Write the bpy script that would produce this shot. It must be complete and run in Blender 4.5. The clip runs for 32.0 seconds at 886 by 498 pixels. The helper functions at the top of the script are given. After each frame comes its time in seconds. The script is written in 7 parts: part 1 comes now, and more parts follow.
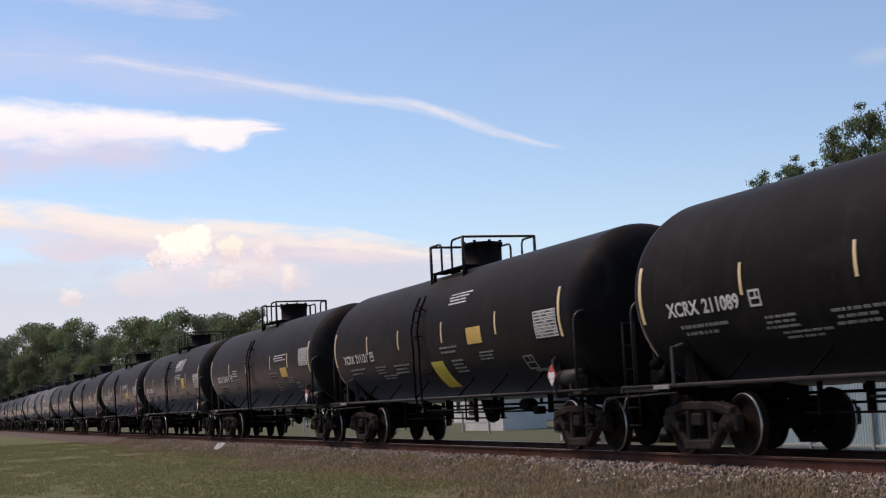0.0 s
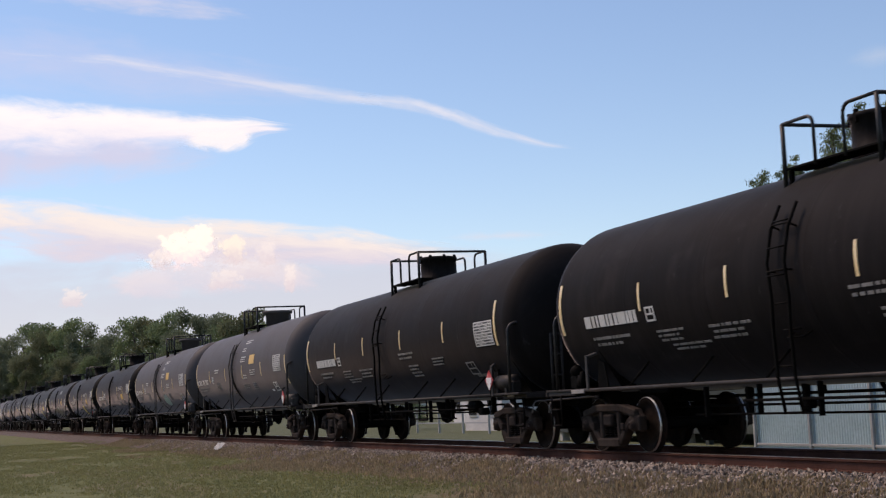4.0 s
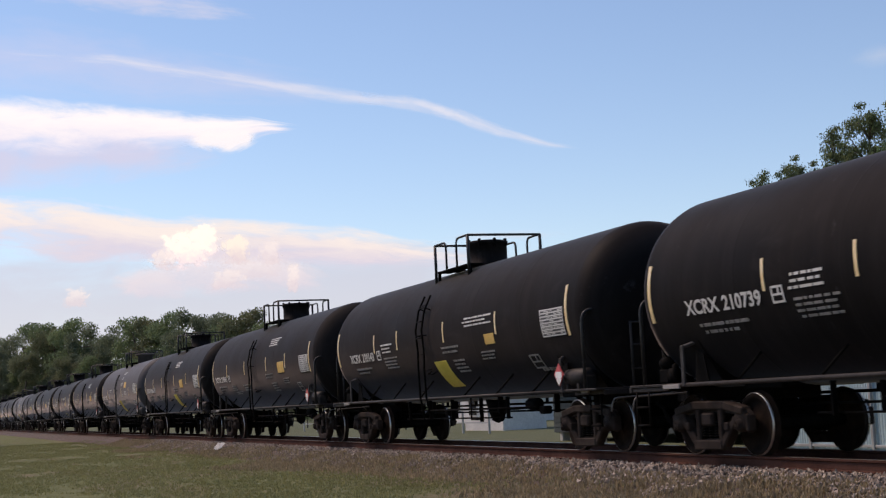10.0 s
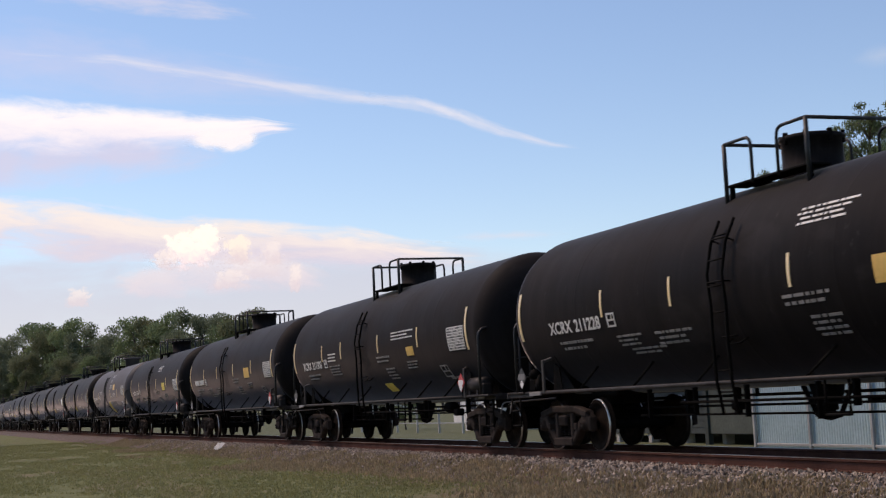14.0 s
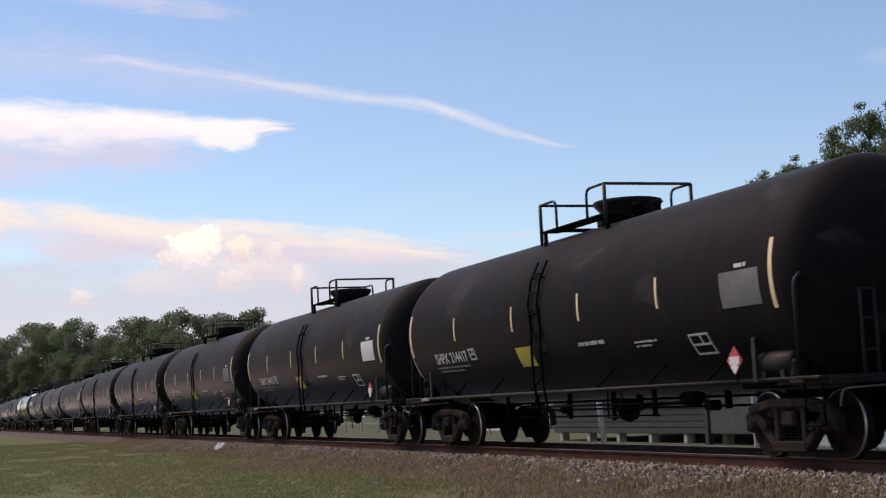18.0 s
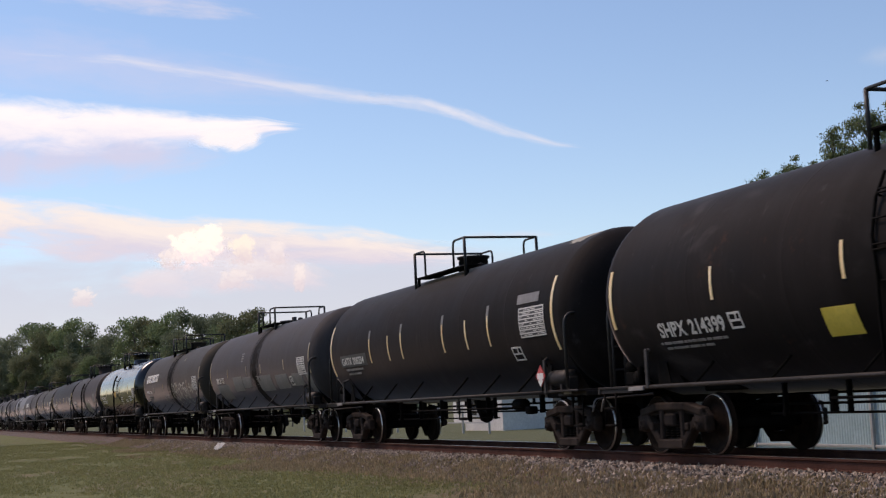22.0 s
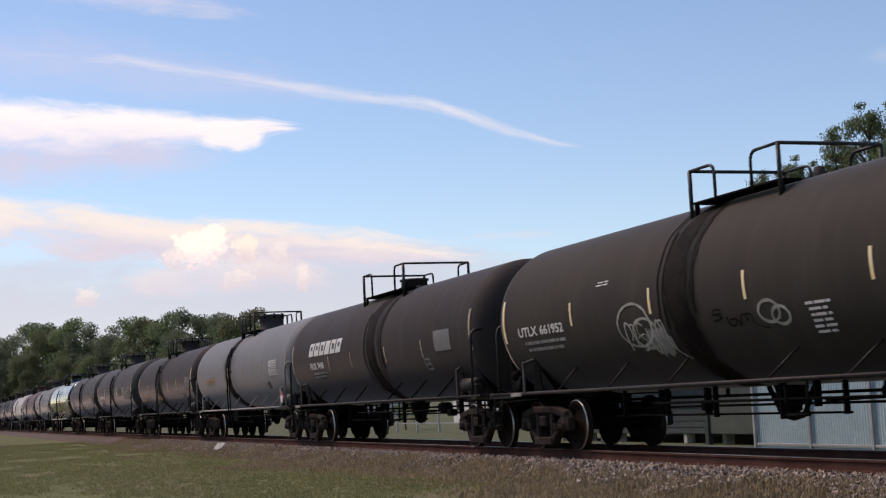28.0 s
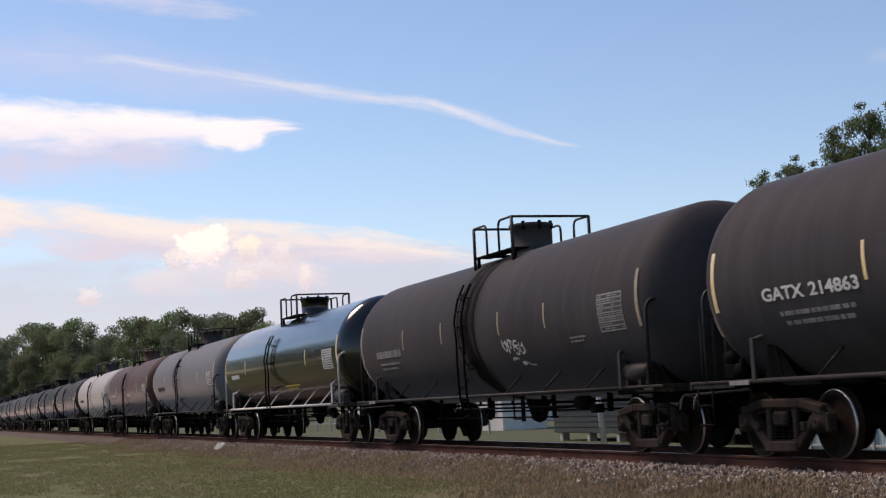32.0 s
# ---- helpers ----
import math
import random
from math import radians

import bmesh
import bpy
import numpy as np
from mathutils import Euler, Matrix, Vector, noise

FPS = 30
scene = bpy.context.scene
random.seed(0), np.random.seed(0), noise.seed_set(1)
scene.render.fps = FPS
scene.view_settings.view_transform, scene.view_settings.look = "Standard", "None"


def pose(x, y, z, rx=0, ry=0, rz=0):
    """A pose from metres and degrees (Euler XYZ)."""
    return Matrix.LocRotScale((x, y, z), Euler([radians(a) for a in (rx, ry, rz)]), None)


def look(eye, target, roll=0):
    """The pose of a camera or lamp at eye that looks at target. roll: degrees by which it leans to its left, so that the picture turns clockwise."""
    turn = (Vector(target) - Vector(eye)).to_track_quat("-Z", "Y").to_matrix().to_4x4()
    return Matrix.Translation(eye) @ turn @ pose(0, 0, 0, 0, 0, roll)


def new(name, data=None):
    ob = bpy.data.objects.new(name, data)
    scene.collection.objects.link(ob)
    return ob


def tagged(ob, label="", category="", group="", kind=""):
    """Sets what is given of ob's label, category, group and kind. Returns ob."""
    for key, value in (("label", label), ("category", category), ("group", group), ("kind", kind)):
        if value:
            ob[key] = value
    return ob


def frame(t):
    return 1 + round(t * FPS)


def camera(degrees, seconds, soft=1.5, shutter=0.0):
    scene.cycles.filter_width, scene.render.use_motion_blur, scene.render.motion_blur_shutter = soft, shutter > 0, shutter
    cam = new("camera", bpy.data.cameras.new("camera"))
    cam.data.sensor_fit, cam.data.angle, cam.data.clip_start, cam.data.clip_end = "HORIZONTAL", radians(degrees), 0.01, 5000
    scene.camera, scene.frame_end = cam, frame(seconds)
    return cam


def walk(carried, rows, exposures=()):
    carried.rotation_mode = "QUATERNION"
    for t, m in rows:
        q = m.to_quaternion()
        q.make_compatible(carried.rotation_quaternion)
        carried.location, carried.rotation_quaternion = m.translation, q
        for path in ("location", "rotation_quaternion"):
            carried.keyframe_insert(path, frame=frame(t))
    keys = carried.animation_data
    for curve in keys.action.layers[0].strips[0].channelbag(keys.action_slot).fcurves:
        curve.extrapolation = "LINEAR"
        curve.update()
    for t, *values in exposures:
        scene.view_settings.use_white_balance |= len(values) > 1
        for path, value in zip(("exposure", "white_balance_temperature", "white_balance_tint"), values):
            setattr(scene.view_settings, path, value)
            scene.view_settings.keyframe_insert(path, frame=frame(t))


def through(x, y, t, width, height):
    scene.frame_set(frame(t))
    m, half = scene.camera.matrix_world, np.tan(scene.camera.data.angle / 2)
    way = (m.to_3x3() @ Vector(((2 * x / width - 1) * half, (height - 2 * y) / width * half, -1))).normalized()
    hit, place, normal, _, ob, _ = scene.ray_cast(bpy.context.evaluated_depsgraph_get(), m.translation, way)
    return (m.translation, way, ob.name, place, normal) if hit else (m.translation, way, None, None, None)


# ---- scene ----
# ---- camera ----
EYE = (0.0, -12.14, 1.0155)
YAW, PITCH, ROLL = -69.723, 6.025, -2.864


def heading(az, el):
    """A unit direction: az in degrees from +y towards +x, el above the horizon."""
    a, e = radians(az), radians(el)
    return Vector((math.sin(a) * math.cos(e), math.cos(a) * math.cos(e), math.sin(e)))


cam = camera(34.305, 32.0, soft=1.2, shutter=0.06)
stand = look(EYE, Vector(EYE) + heading(YAW, PITCH), ROLL)
walk(cam, [(0.0, stand), (32.0, stand)], exposures=[(0.0, 0.62, 7080, 18), (32.0, 0.62, 7080, 18)])

# ---- world and sun ----
SUN_AZ, SUN_EL = -128.0, 52.0
world = bpy.data.worlds.new("world")
scene.world = world
world.use_nodes = True
wn = world.node_tree.nodes
sky = wn.new("ShaderNodeTexSky")
sky.sky_type, sky.sun_disc = "NISHITA", False
sky.sun_elevation, sky.sun_rotation = radians(SUN_EL), radians(SUN_AZ)
sky.air_density, sky.dust_density, sky.ozone_density, sky.altitude = 1.0, 0.15, 4.0, 10
wn["Background"].inputs["Strength"].default_value = 0.093
world.node_tree.links.new(sky.outputs[0], wn["Background"].inputs["Color"])
sun_data = bpy.data.lights.new("sun", "SUN")
sun_data.energy, sun_data.angle, sun_data.color = 2.0, radians(22), (1.0, 0.82, 0.7)
sun = new("sun", sun_data)
sun.matrix_world = look(heading(SUN_AZ, SUN_EL) * 100, (0, 0, 0))
# ---- materials ----


def nodes_of(name):
    m = bpy.data.materials.new(name)
    m.use_nodes = True
    nt = m.node_tree
    return m, nt, nt.nodes, nt.links, nt.nodes["Principled BSDF"]


def num(nt, op, a, b=None, c=None, clamp=False):
    n = nt.nodes.new("ShaderNodeMath")
    n.operation, n.use_clamp = op, clamp
    for i, v in enumerate((a, b, c)):
        if v is None:
            continue
        if isinstance(v, (int, float)):
            n.inputs[i].default_value = v
        else:
            nt.links.new(v, n.inputs[i])
    return n.outputs[0]


def blend(nt, fac, a, b, kind="MIX"):
    n = nt.nodes.new("ShaderNodeMix")
    n.data_type, n.blend_type = "RGBA", kind
    for key, v in ((0, fac), (6, a), (7, b)):
        if isinstance(v, (int, float)):
            n.inputs[key].default_value = v
        elif isinstance(v, tuple):
            n.inputs[key].default_value = (*v, 1)
        else:
            nt.links.new(v, n.inputs[key])
    return n.outputs[2]


def grain(nt, vec, scale, detail=5, rough=0.6, stretch=None, distort=0.0):
    if stretch:
        mp = nt.nodes.new("ShaderNodeMapping")
        mp.inputs["Scale"].default_value = stretch
        nt.links.new(vec, mp.inputs[0])
        vec = mp.outputs[0]
    n = nt.nodes.new("ShaderNodeTexNoise")
    n.inputs["Scale"].default_value, n.inputs["Detail"].default_value = scale, detail
    n.inputs["Roughness"].default_value, n.inputs["Distortion"].default_value = rough, distort
    nt.links.new(vec, n.inputs["Vector"])
    return n.outputs["Fac"]


def span(nt, v, lo, hi, a=0.0, b=1.0):
    n = nt.nodes.new("ShaderNodeMapRange")
    n.interpolation_type = "SMOOTHSTEP"
    nt.links.new(v, n.inputs[0])
    for i, x in enumerate((lo, hi, a, b)):
        n.inputs[1 + i].default_value = x
    return n.outputs[0]


def place(nt, shifted=True):
    """Object-space coordinates in metres, shifted by the object's own random number."""
    tc = nt.nodes.new("ShaderNodeTexCoord")
    if not shifted:
        return tc.outputs["Object"]
    info = nt.nodes.new("ShaderNodeObjectInfo")
    add = nt.nodes.new("ShaderNodeVectorMath")
    add.operation = "ADD"
    nt.links.new(tc.outputs["Object"], add.inputs[0])
    s = num(nt, "MULTIPLY", info.outputs["Random"], 37.0)
    comb = nt.nodes.new("ShaderNodeCombineXYZ")
    for i in range(3):
        nt.links.new(s, comb.inputs[i])
    nt.links.new(comb.outputs[0], add.inputs[1])
    return add.outputs[0]


def bumped(nt, bsdf, height, strength=0.3, dist=0.01):
    n = nt.nodes.new("ShaderNodeBump")
    n.inputs["Strength"].default_value, n.inputs["Distance"].default_value = strength, dist
    nt.links.new(height, n.inputs["Height"])
    nt.links.new(n.outputs[0], bsdf.inputs["Normal"])


def surface(name, c1, c2, big=1.2, fine=18.0, rough=0.6, metal=0.0, bump=0.25, spec=0.5, stretch=None, dist=0.004):
    """A surface between two colours, with blotches at one scale and grain at another."""
    m, nt, nd, lk, b = nodes_of(name)
    v = place(nt)
    f1 = span(nt, grain(nt, v, big, 6, 0.62, stretch), 0.35, 0.68)
    f2 = grain(nt, v, fine, 4, 0.65)
    col = blend(nt, f1, c1, c2)
    col = blend(nt, span(nt, f2, 0.3, 0.75, 0.0, 0.35), col, tuple(x * 0.55 for x in c1))
    lk.new(col, b.inputs["Base Color"])
    lk.new(num(nt, "MULTIPLY_ADD", f2, 0.25, rough - 0.12, clamp=True), b.inputs["Roughness"])
    b.inputs["Metallic"].default_value = metal
    b.inputs["Specular IOR Level"].default_value = spec
    if bump:
        bumped(nt, b, f2, bump, dist)
    return m


def tank_paint(name, base, dusty, rough=0.5, dust=0.5, spill=0.0, rust=0.0, spec=0.5, wear=0.3, at=0.0, smudge=0.0):
    """Weathered tank paint: cloudy dust, runs down the sides, a dark spill under the manway, rust specks."""
    m, nt, nd, lk, b = nodes_of(name)
    # metres along and round the shell, from the middle of its box, with an offset of its own for each car
    tc = nd.new("ShaderNodeTexCoord")
    mp = nd.new("ShaderNodeMapping")
    mp.inputs["Location"].default_value = (-8.24, -1.51, -1.51)
    mp.inputs["Scale"].default_value = (16.48, 3.02, 3.02)
    lk.new(tc.outputs["Generated"], mp.inputs[0])
    own = mp.outputs[0]
    info = nd.new("ShaderNodeObjectInfo")
    add = nd.new("ShaderNodeVectorMath")
    add.operation = "ADD"
    lk.new(own, add.inputs[0])
    lk.new(num(nt, "MULTIPLY", info.outputs["Random"], 37.0), add.inputs[1])
    v = add.outputs[0]
    cloud = span(nt, grain(nt, v, 0.55, 6, 0.62), 0.36, 0.7)
    runs = span(nt, grain(nt, v, 1.0, 5, 0.7, (3.2, 0.35, 0.35)), 0.42, 0.72)
    fine = grain(nt, v, 26.0, 4, 0.7)
    col = blend(nt, num(nt, "MULTIPLY", num(nt, "MULTIPLY_ADD", cloud, 0.6, num(nt, "MULTIPLY", runs, 0.5)), dust, clamp=True), base, dusty)
    if wear:
        scr = span(nt, grain(nt, v, 5.0, 8, 0.78, (1.0, 0.5, 0.5)), 0.6, 0.7, 0, wear)
        col = blend(nt, scr, col, tuple(x * 0.7 + 0.05 for x in dusty))
    if smudge:
        col = blend(nt, span(nt, grain(nt, v, 0.8, 4, 0.55, (0.8, 1.6, 1.6), 0.6), 0.57, 0.72, 0, smudge), col, tuple(x * 1.9 + 0.012 for x in dusty))
    if rust:
        col = blend(nt, span(nt, grain(nt, v, 2.2, 9, 0.75), 0.6, 0.7, 0, rust), col, (0.11, 0.045, 0.02))
    if spill:
        sep = nd.new("ShaderNodeSeparateXYZ")
        lk.new(own, sep.inputs[0])
        wob = num(nt, "MULTIPLY_ADD", grain(nt, v, 1.3, 5, 0.6), 0.7, -0.35 - at)
        off = num(nt, "ABSOLUTE", num(nt, "ADD", sep.outputs["X"], wob))
        col = blend(nt, span(nt, off, 0.22, 0.62, spill, 0.0), col, (0.006, 0.005, 0.0045))
    lk.new(col, b.inputs["Base Color"])
    vary = 1.0 if rough > 0.5 else 0.3
    lk.new(num(nt, "ADD", num(nt, "MULTIPLY_ADD", cloud, 0.16 * vary, rough - 0.1 * vary), num(nt, "MULTIPLY", fine, 0.08 * vary), clamp=True), b.inputs["Roughness"])
    b.inputs["Specular IOR Level"].default_value = spec
    # a film of dust that shows along the skin
    b.inputs["Sheen Weight"].default_value = 0.6 if rough > 0.5 else 0.0
    b.inputs["Sheen Roughness"].default_value = 0.22
    b.inputs["Sheen Tint"].default_value = (0.62, 0.56, 0.55, 1)
    bumped(nt, b, num(nt, "ADD", fine, num(nt, "MULTIPLY", cloud, 3.0)), 0.12, 0.004)
    return m


BLACK = tank_paint("black tank paint", (0.0084, 0.0071, 0.007), (0.02, 0.017, 0.0166), 0.66, 0.9, 0, 0, 0.05, 0.4, 0.0, 0.2)
SOOT = tank_paint("sooty tank paint", (0.0096, 0.008, 0.0078), (0.0205, 0.017, 0.0164), 0.66, 0.9, 0.6, 0.25, 0.06, 0.4, -0.9, 0.6)
GREY = tank_paint("dull grey tank paint", (0.07, 0.064, 0.0645), (0.1, 0.092, 0.093), 0.62, 0.8, 0.0, 0.1, 0.1, 0.2)


def brown_paint(at):
    return tank_paint("brown black tank paint", (0.036, 0.03, 0.028), (0.062, 0.052, 0.049), 0.68, 0.8, 0.85, 0.3, 0.05, 0.2, at)


def olive_paint(at):
    return tank_paint("dark olive tank paint", (0.042, 0.036, 0.03), (0.064, 0.056, 0.047), 0.66, 0.8, 0.8, 0.25, 0.05, 0.2, at)


def slate_paint(at):
    return tank_paint("slate grey tank paint", (0.045, 0.0412, 0.0416), (0.074, 0.068, 0.0688), 0.66, 0.8, 0.75, 0.2, 0.05, 0.2, at)


BROWN, OLIVE, SLATE = brown_paint(0.0), olive_paint(0.6), slate_paint(-0.4)
PALE = tank_paint("pale grey tank paint", (0.155, 0.157, 0.162), (0.21, 0.212, 0.217), 0.62, 0.7, 0.95, 0.15, 0.1, 0.3, -1.55)
WHITE_TANK = tank_paint("white tank paint", (0.45, 0.43, 0.4), (0.56, 0.53, 0.49), 0.6, 0.7, 0.5, 0.3, 0.1)
RUSTY = tank_paint("rust red tank paint", (0.085, 0.05, 0.042), (0.14, 0.09, 0.075), 0.65, 0.8, 0.5, 0.5, 0.08)
GLOSS = tank_paint("glossy black tank paint", (0.006, 0.006, 0.006), (0.01, 0.0098, 0.0096), 0.16, 0.4, 0.0, 0.0, 0.5, 0.0)
GLOSS.node_tree.nodes["Principled BSDF"].inputs["Coat Weight"].default_value = 0.2
GLOSS.node_tree.nodes["Principled BSDF"].inputs["Coat Roughness"].default_value = 0.12
GLOSS.node_tree.nodes["Principled BSDF"].inputs["Coat IOR"].default_value = 1.5
STEEL_DARK = surface("grimy black steel", (0.0035, 0.003, 0.0027), (0.008, 0.0067, 0.0056), 2.5, 30, 0.75, 0.0, 0.25, 0.05)
STEEL_TRUCK = surface("brown grimy cast steel", (0.026, 0.0195, 0.0165), (0.055, 0.042, 0.035), 3.0, 24, 0.8, 0.0, 0.4, 0.06)
RAIL_PIPE = surface("worn grey pipe", (0.11, 0.1, 0.09), (0.2, 0.18, 0.16), 2.0, 22, 0.5, 0.0)
RAIL_DARK = surface("dirty dark pipe", (0.016, 0.013, 0.012), (0.035, 0.029, 0.026), 2.0, 22, 0.6, 0.0, 0.25, 0.2)
END_PIPE = surface("scuffed dark grey pipe", (0.03, 0.027, 0.026), (0.058, 0.052, 0.049), 2.5, 26, 0.6, 0.0, 0.25, 0.2)
FITTING = surface("dusty grey fitting", (0.055, 0.05, 0.047), (0.1, 0.092, 0.085), 3.0, 24, 0.7, 0.0, 0.25, 0.2)
RAIL_BLACK = surface("black handrail paint", (0.012, 0.012, 0.013), (0.03, 0.029, 0.028), 3.0, 30, 0.5, 0.0, 0.25, 0.3)
TREAD = surface("polished wheel steel", (0.5, 0.48, 0.46), (0.62, 0.6, 0.57), 6.0, 40, 0.36, 1.0, 0.05)
WHEEL_FACE = surface("rusty wheel plate", (0.015, 0.01, 0.008), (0.032, 0.021, 0.015), 4.0, 26, 0.8, 0.0, 0.25, 0.06)
PAINT_WHITE = surface("white stencil paint", (0.6, 0.58, 0.54), (0.72, 0.7, 0.66), 3.0, 22, 0.6)
PAINT_GREY = surface("faded stencil paint", (0.2, 0.19, 0.175), (0.32, 0.3, 0.28), 3.0, 22, 0.65)
PAINT_ORANGE = surface("faded orange paint", (0.4, 0.2, 0.06), (0.5, 0.27, 0.1), 3.0, 22, 0.6)
STRIPE = surface("yellow reflective tape", (0.82, 0.6, 0.29), (0.9, 0.73, 0.44), 2.0, 18, 0.42, 0.0, 0.1)
STRIPE_DULL = surface("dirty reflective tape", (0.3, 0.24, 0.16), (0.42, 0.33, 0.2), 2.0, 18, 0.5, 0.0, 0.1)
YELLOW = surface("yellow sticker", (0.66, 0.5, 0.06), (0.78, 0.62, 0.12), 2.0, 16, 0.5)
AMBER = surface("amber sticker", (0.66, 0.4, 0.09), (0.76, 0.5, 0.15), 2.0, 16, 0.5)
SOOT_STAIN = surface("black soot stain", (0.008, 0.007, 0.006), (0.02, 0.017, 0.015), 2.0, 12, 0.7, 0.0, 0.1, 0.04)
SPILL = surface("dried dark spill", (0.008, 0.0065, 0.0055), (0.022, 0.017, 0.0145), 1.6, 9, 0.7, 0.0, 0.15, 0.04)
SATIN = tank_paint("satin black tank paint", (0.005, 0.005, 0.005), (0.008, 0.0078, 0.0076), 0.17, 0.4, 0.0, 0.0, 0.5, 0.0)
PANEL_DARK = surface("dark stencil ground", (0.03, 0.03, 0.03), (0.05, 0.05, 0.048), 3.0, 20, 0.55)
PATCH_GREY = surface("repainted grey patch", (0.15, 0.145, 0.14), (0.2, 0.19, 0.18), 1.5, 14, 0.6)
PLACARD_WHITE = surface("white placard", (0.7, 0.68, 0.66), (0.8, 0.78, 0.76), 3.0, 20, 0.45)
PLACARD_RED = surface("red placard edge", (0.5, 0.06, 0.06), (0.6, 0.1, 0.1), 3.0, 20, 0.45)
GRAFFITI_PALE = surface("pale spray paint", (0.26, 0.25, 0.2), (0.5, 0.48, 0.42), 1.4, 9, 0.7)
GRAFFITI_GREEN = surface("mint spray paint", (0.35, 0.48, 0.42), (0.5, 0.62, 0.55), 2, 12, 0.7)
GRAFFITI_WASH = surface("washed grey spray paint", (0.16, 0.15, 0.135), (0.27, 0.25, 0.225), 1.2, 7, 0.75)
RAIL_RUST = surface("rusty rail steel", (0.075, 0.034, 0.025), (0.115, 0.054, 0.04), 1.6, 30, 0.9, 0.0, 0.3, 0.06)
RAIL_HEAD = surface("worn rail head", (0.3, 0.27, 0.25), (0.42, 0.38, 0.35), 1.0, 30, 0.32, 1.0, 0.05)
TIE_WOOD = surface("weathered tie wood", (0.06, 0.032, 0.023), (0.11, 0.065, 0.047), 3.0, 24, 0.9, 0.0, 0.5, 0.1)
FENCE_SHEET = surface("pale blue fence sheet", (0.37, 0.52, 0.57), (0.45, 0.6, 0.65), 0.8, 12, 0.5)
FENCE_POST = surface("grey fence post", (0.3, 0.32, 0.33), (0.4, 0.42, 0.42), 2, 16, 0.6)
SIDING = surface("green lap siding", (0.032, 0.045, 0.041), (0.047, 0.062, 0.056), 1.4, 14, 0.65)
SIDING_DARK = surface("dark green wall board", (0.055, 0.072, 0.062), (0.08, 0.1, 0.087), 1.4, 14, 0.7)
PIER = surface("pale concrete block", (0.4, 0.4, 0.37), (0.52, 0.52, 0.48), 3.0, 20, 0.85)
HOUSE_WHITE = surface("white house boards", (0.6, 0.6, 0.58), (0.72, 0.72, 0.69), 1.0, 12, 0.7)
ROOF_GREY = surface("grey shingle roof", (0.12, 0.115, 0.11), (0.2, 0.19, 0.18), 2.0, 20, 0.9)
GLASS_DARK = surface("dark window glass", (0.02, 0.025, 0.03), (0.035, 0.04, 0.05), 1.0, 6, 0.12, 0.0, 0.0)
BARK = surface("brown bark", (0.07, 0.055, 0.042), (0.13, 0.105, 0.085), 3.0, 16, 0.9, 0.0, 0.6)
STONE_WHITE = surface("pale litter sheet", (0.7, 0.69, 0.66), (0.8, 0.79, 0.76), 4.0, 30, 0.6)


def foliage(name, dark, light, through=0.25):
    """Leaves that vary from clump to clump, with some light coming through."""
    m, nt, nd, lk, b = nodes_of(name)
    geo = nd.new("ShaderNodeNewGeometry")
    v = place(nt)
    f = num(nt, "ADD", num(nt, "MULTIPLY", geo.outputs["Random Per Island"], 0.55), num(nt, "MULTIPLY", grain(nt, v, 0.35, 3, 0.6), 0.6))
    col = blend(nt, span(nt, f, 0.3, 0.85), dark, light)
    lk.new(col, b.inputs["Base Color"])
    b.inputs["Roughness"].default_value = 0.65
    b.inputs["Specular IOR Level"].default_value = 0.25
    tr = nd.new("ShaderNodeBsdfTranslucent")
    lk.new(col, tr.inputs["Color"])
    mix = nd.new("ShaderNodeMixShader")
    mix.inputs[0].default_value = through
    lk.new(b.outputs[0], mix.inputs[1])
    lk.new(tr.outputs[0], mix.inputs[2])
    lk.new(mix.outputs[0], nd["Material Output"].inputs["Surface"])
    return m


LEAF_DARK = foliage("dark green leaves", (0.115, 0.142, 0.088), (0.182, 0.215, 0.132), 0.5)
LEAF_MID = foliage("mid green leaves", (0.13, 0.172, 0.086), (0.205, 0.265, 0.132), 0.5)
LEAF_DRY = foliage("yellowing leaves", (0.115, 0.13, 0.068), (0.175, 0.19, 0.105), 0.5)
LEAF_NEAR = foliage("sunlit green leaves", (0.07, 0.105, 0.036), (0.19, 0.25, 0.1), 0.45)
LEAF_PINE = foliage("dark pine needles", (0.075, 0.1, 0.055), (0.19, 0.23, 0.1), 0.5)
GRASS_GREEN = foliage("green grass blades", (0.166, 0.174, 0.07), (0.275, 0.27, 0.126), 0.5)
GRASS_DRY = foliage("dry grass blades", (0.2, 0.165, 0.1), (0.35, 0.285, 0.18), 0.5)


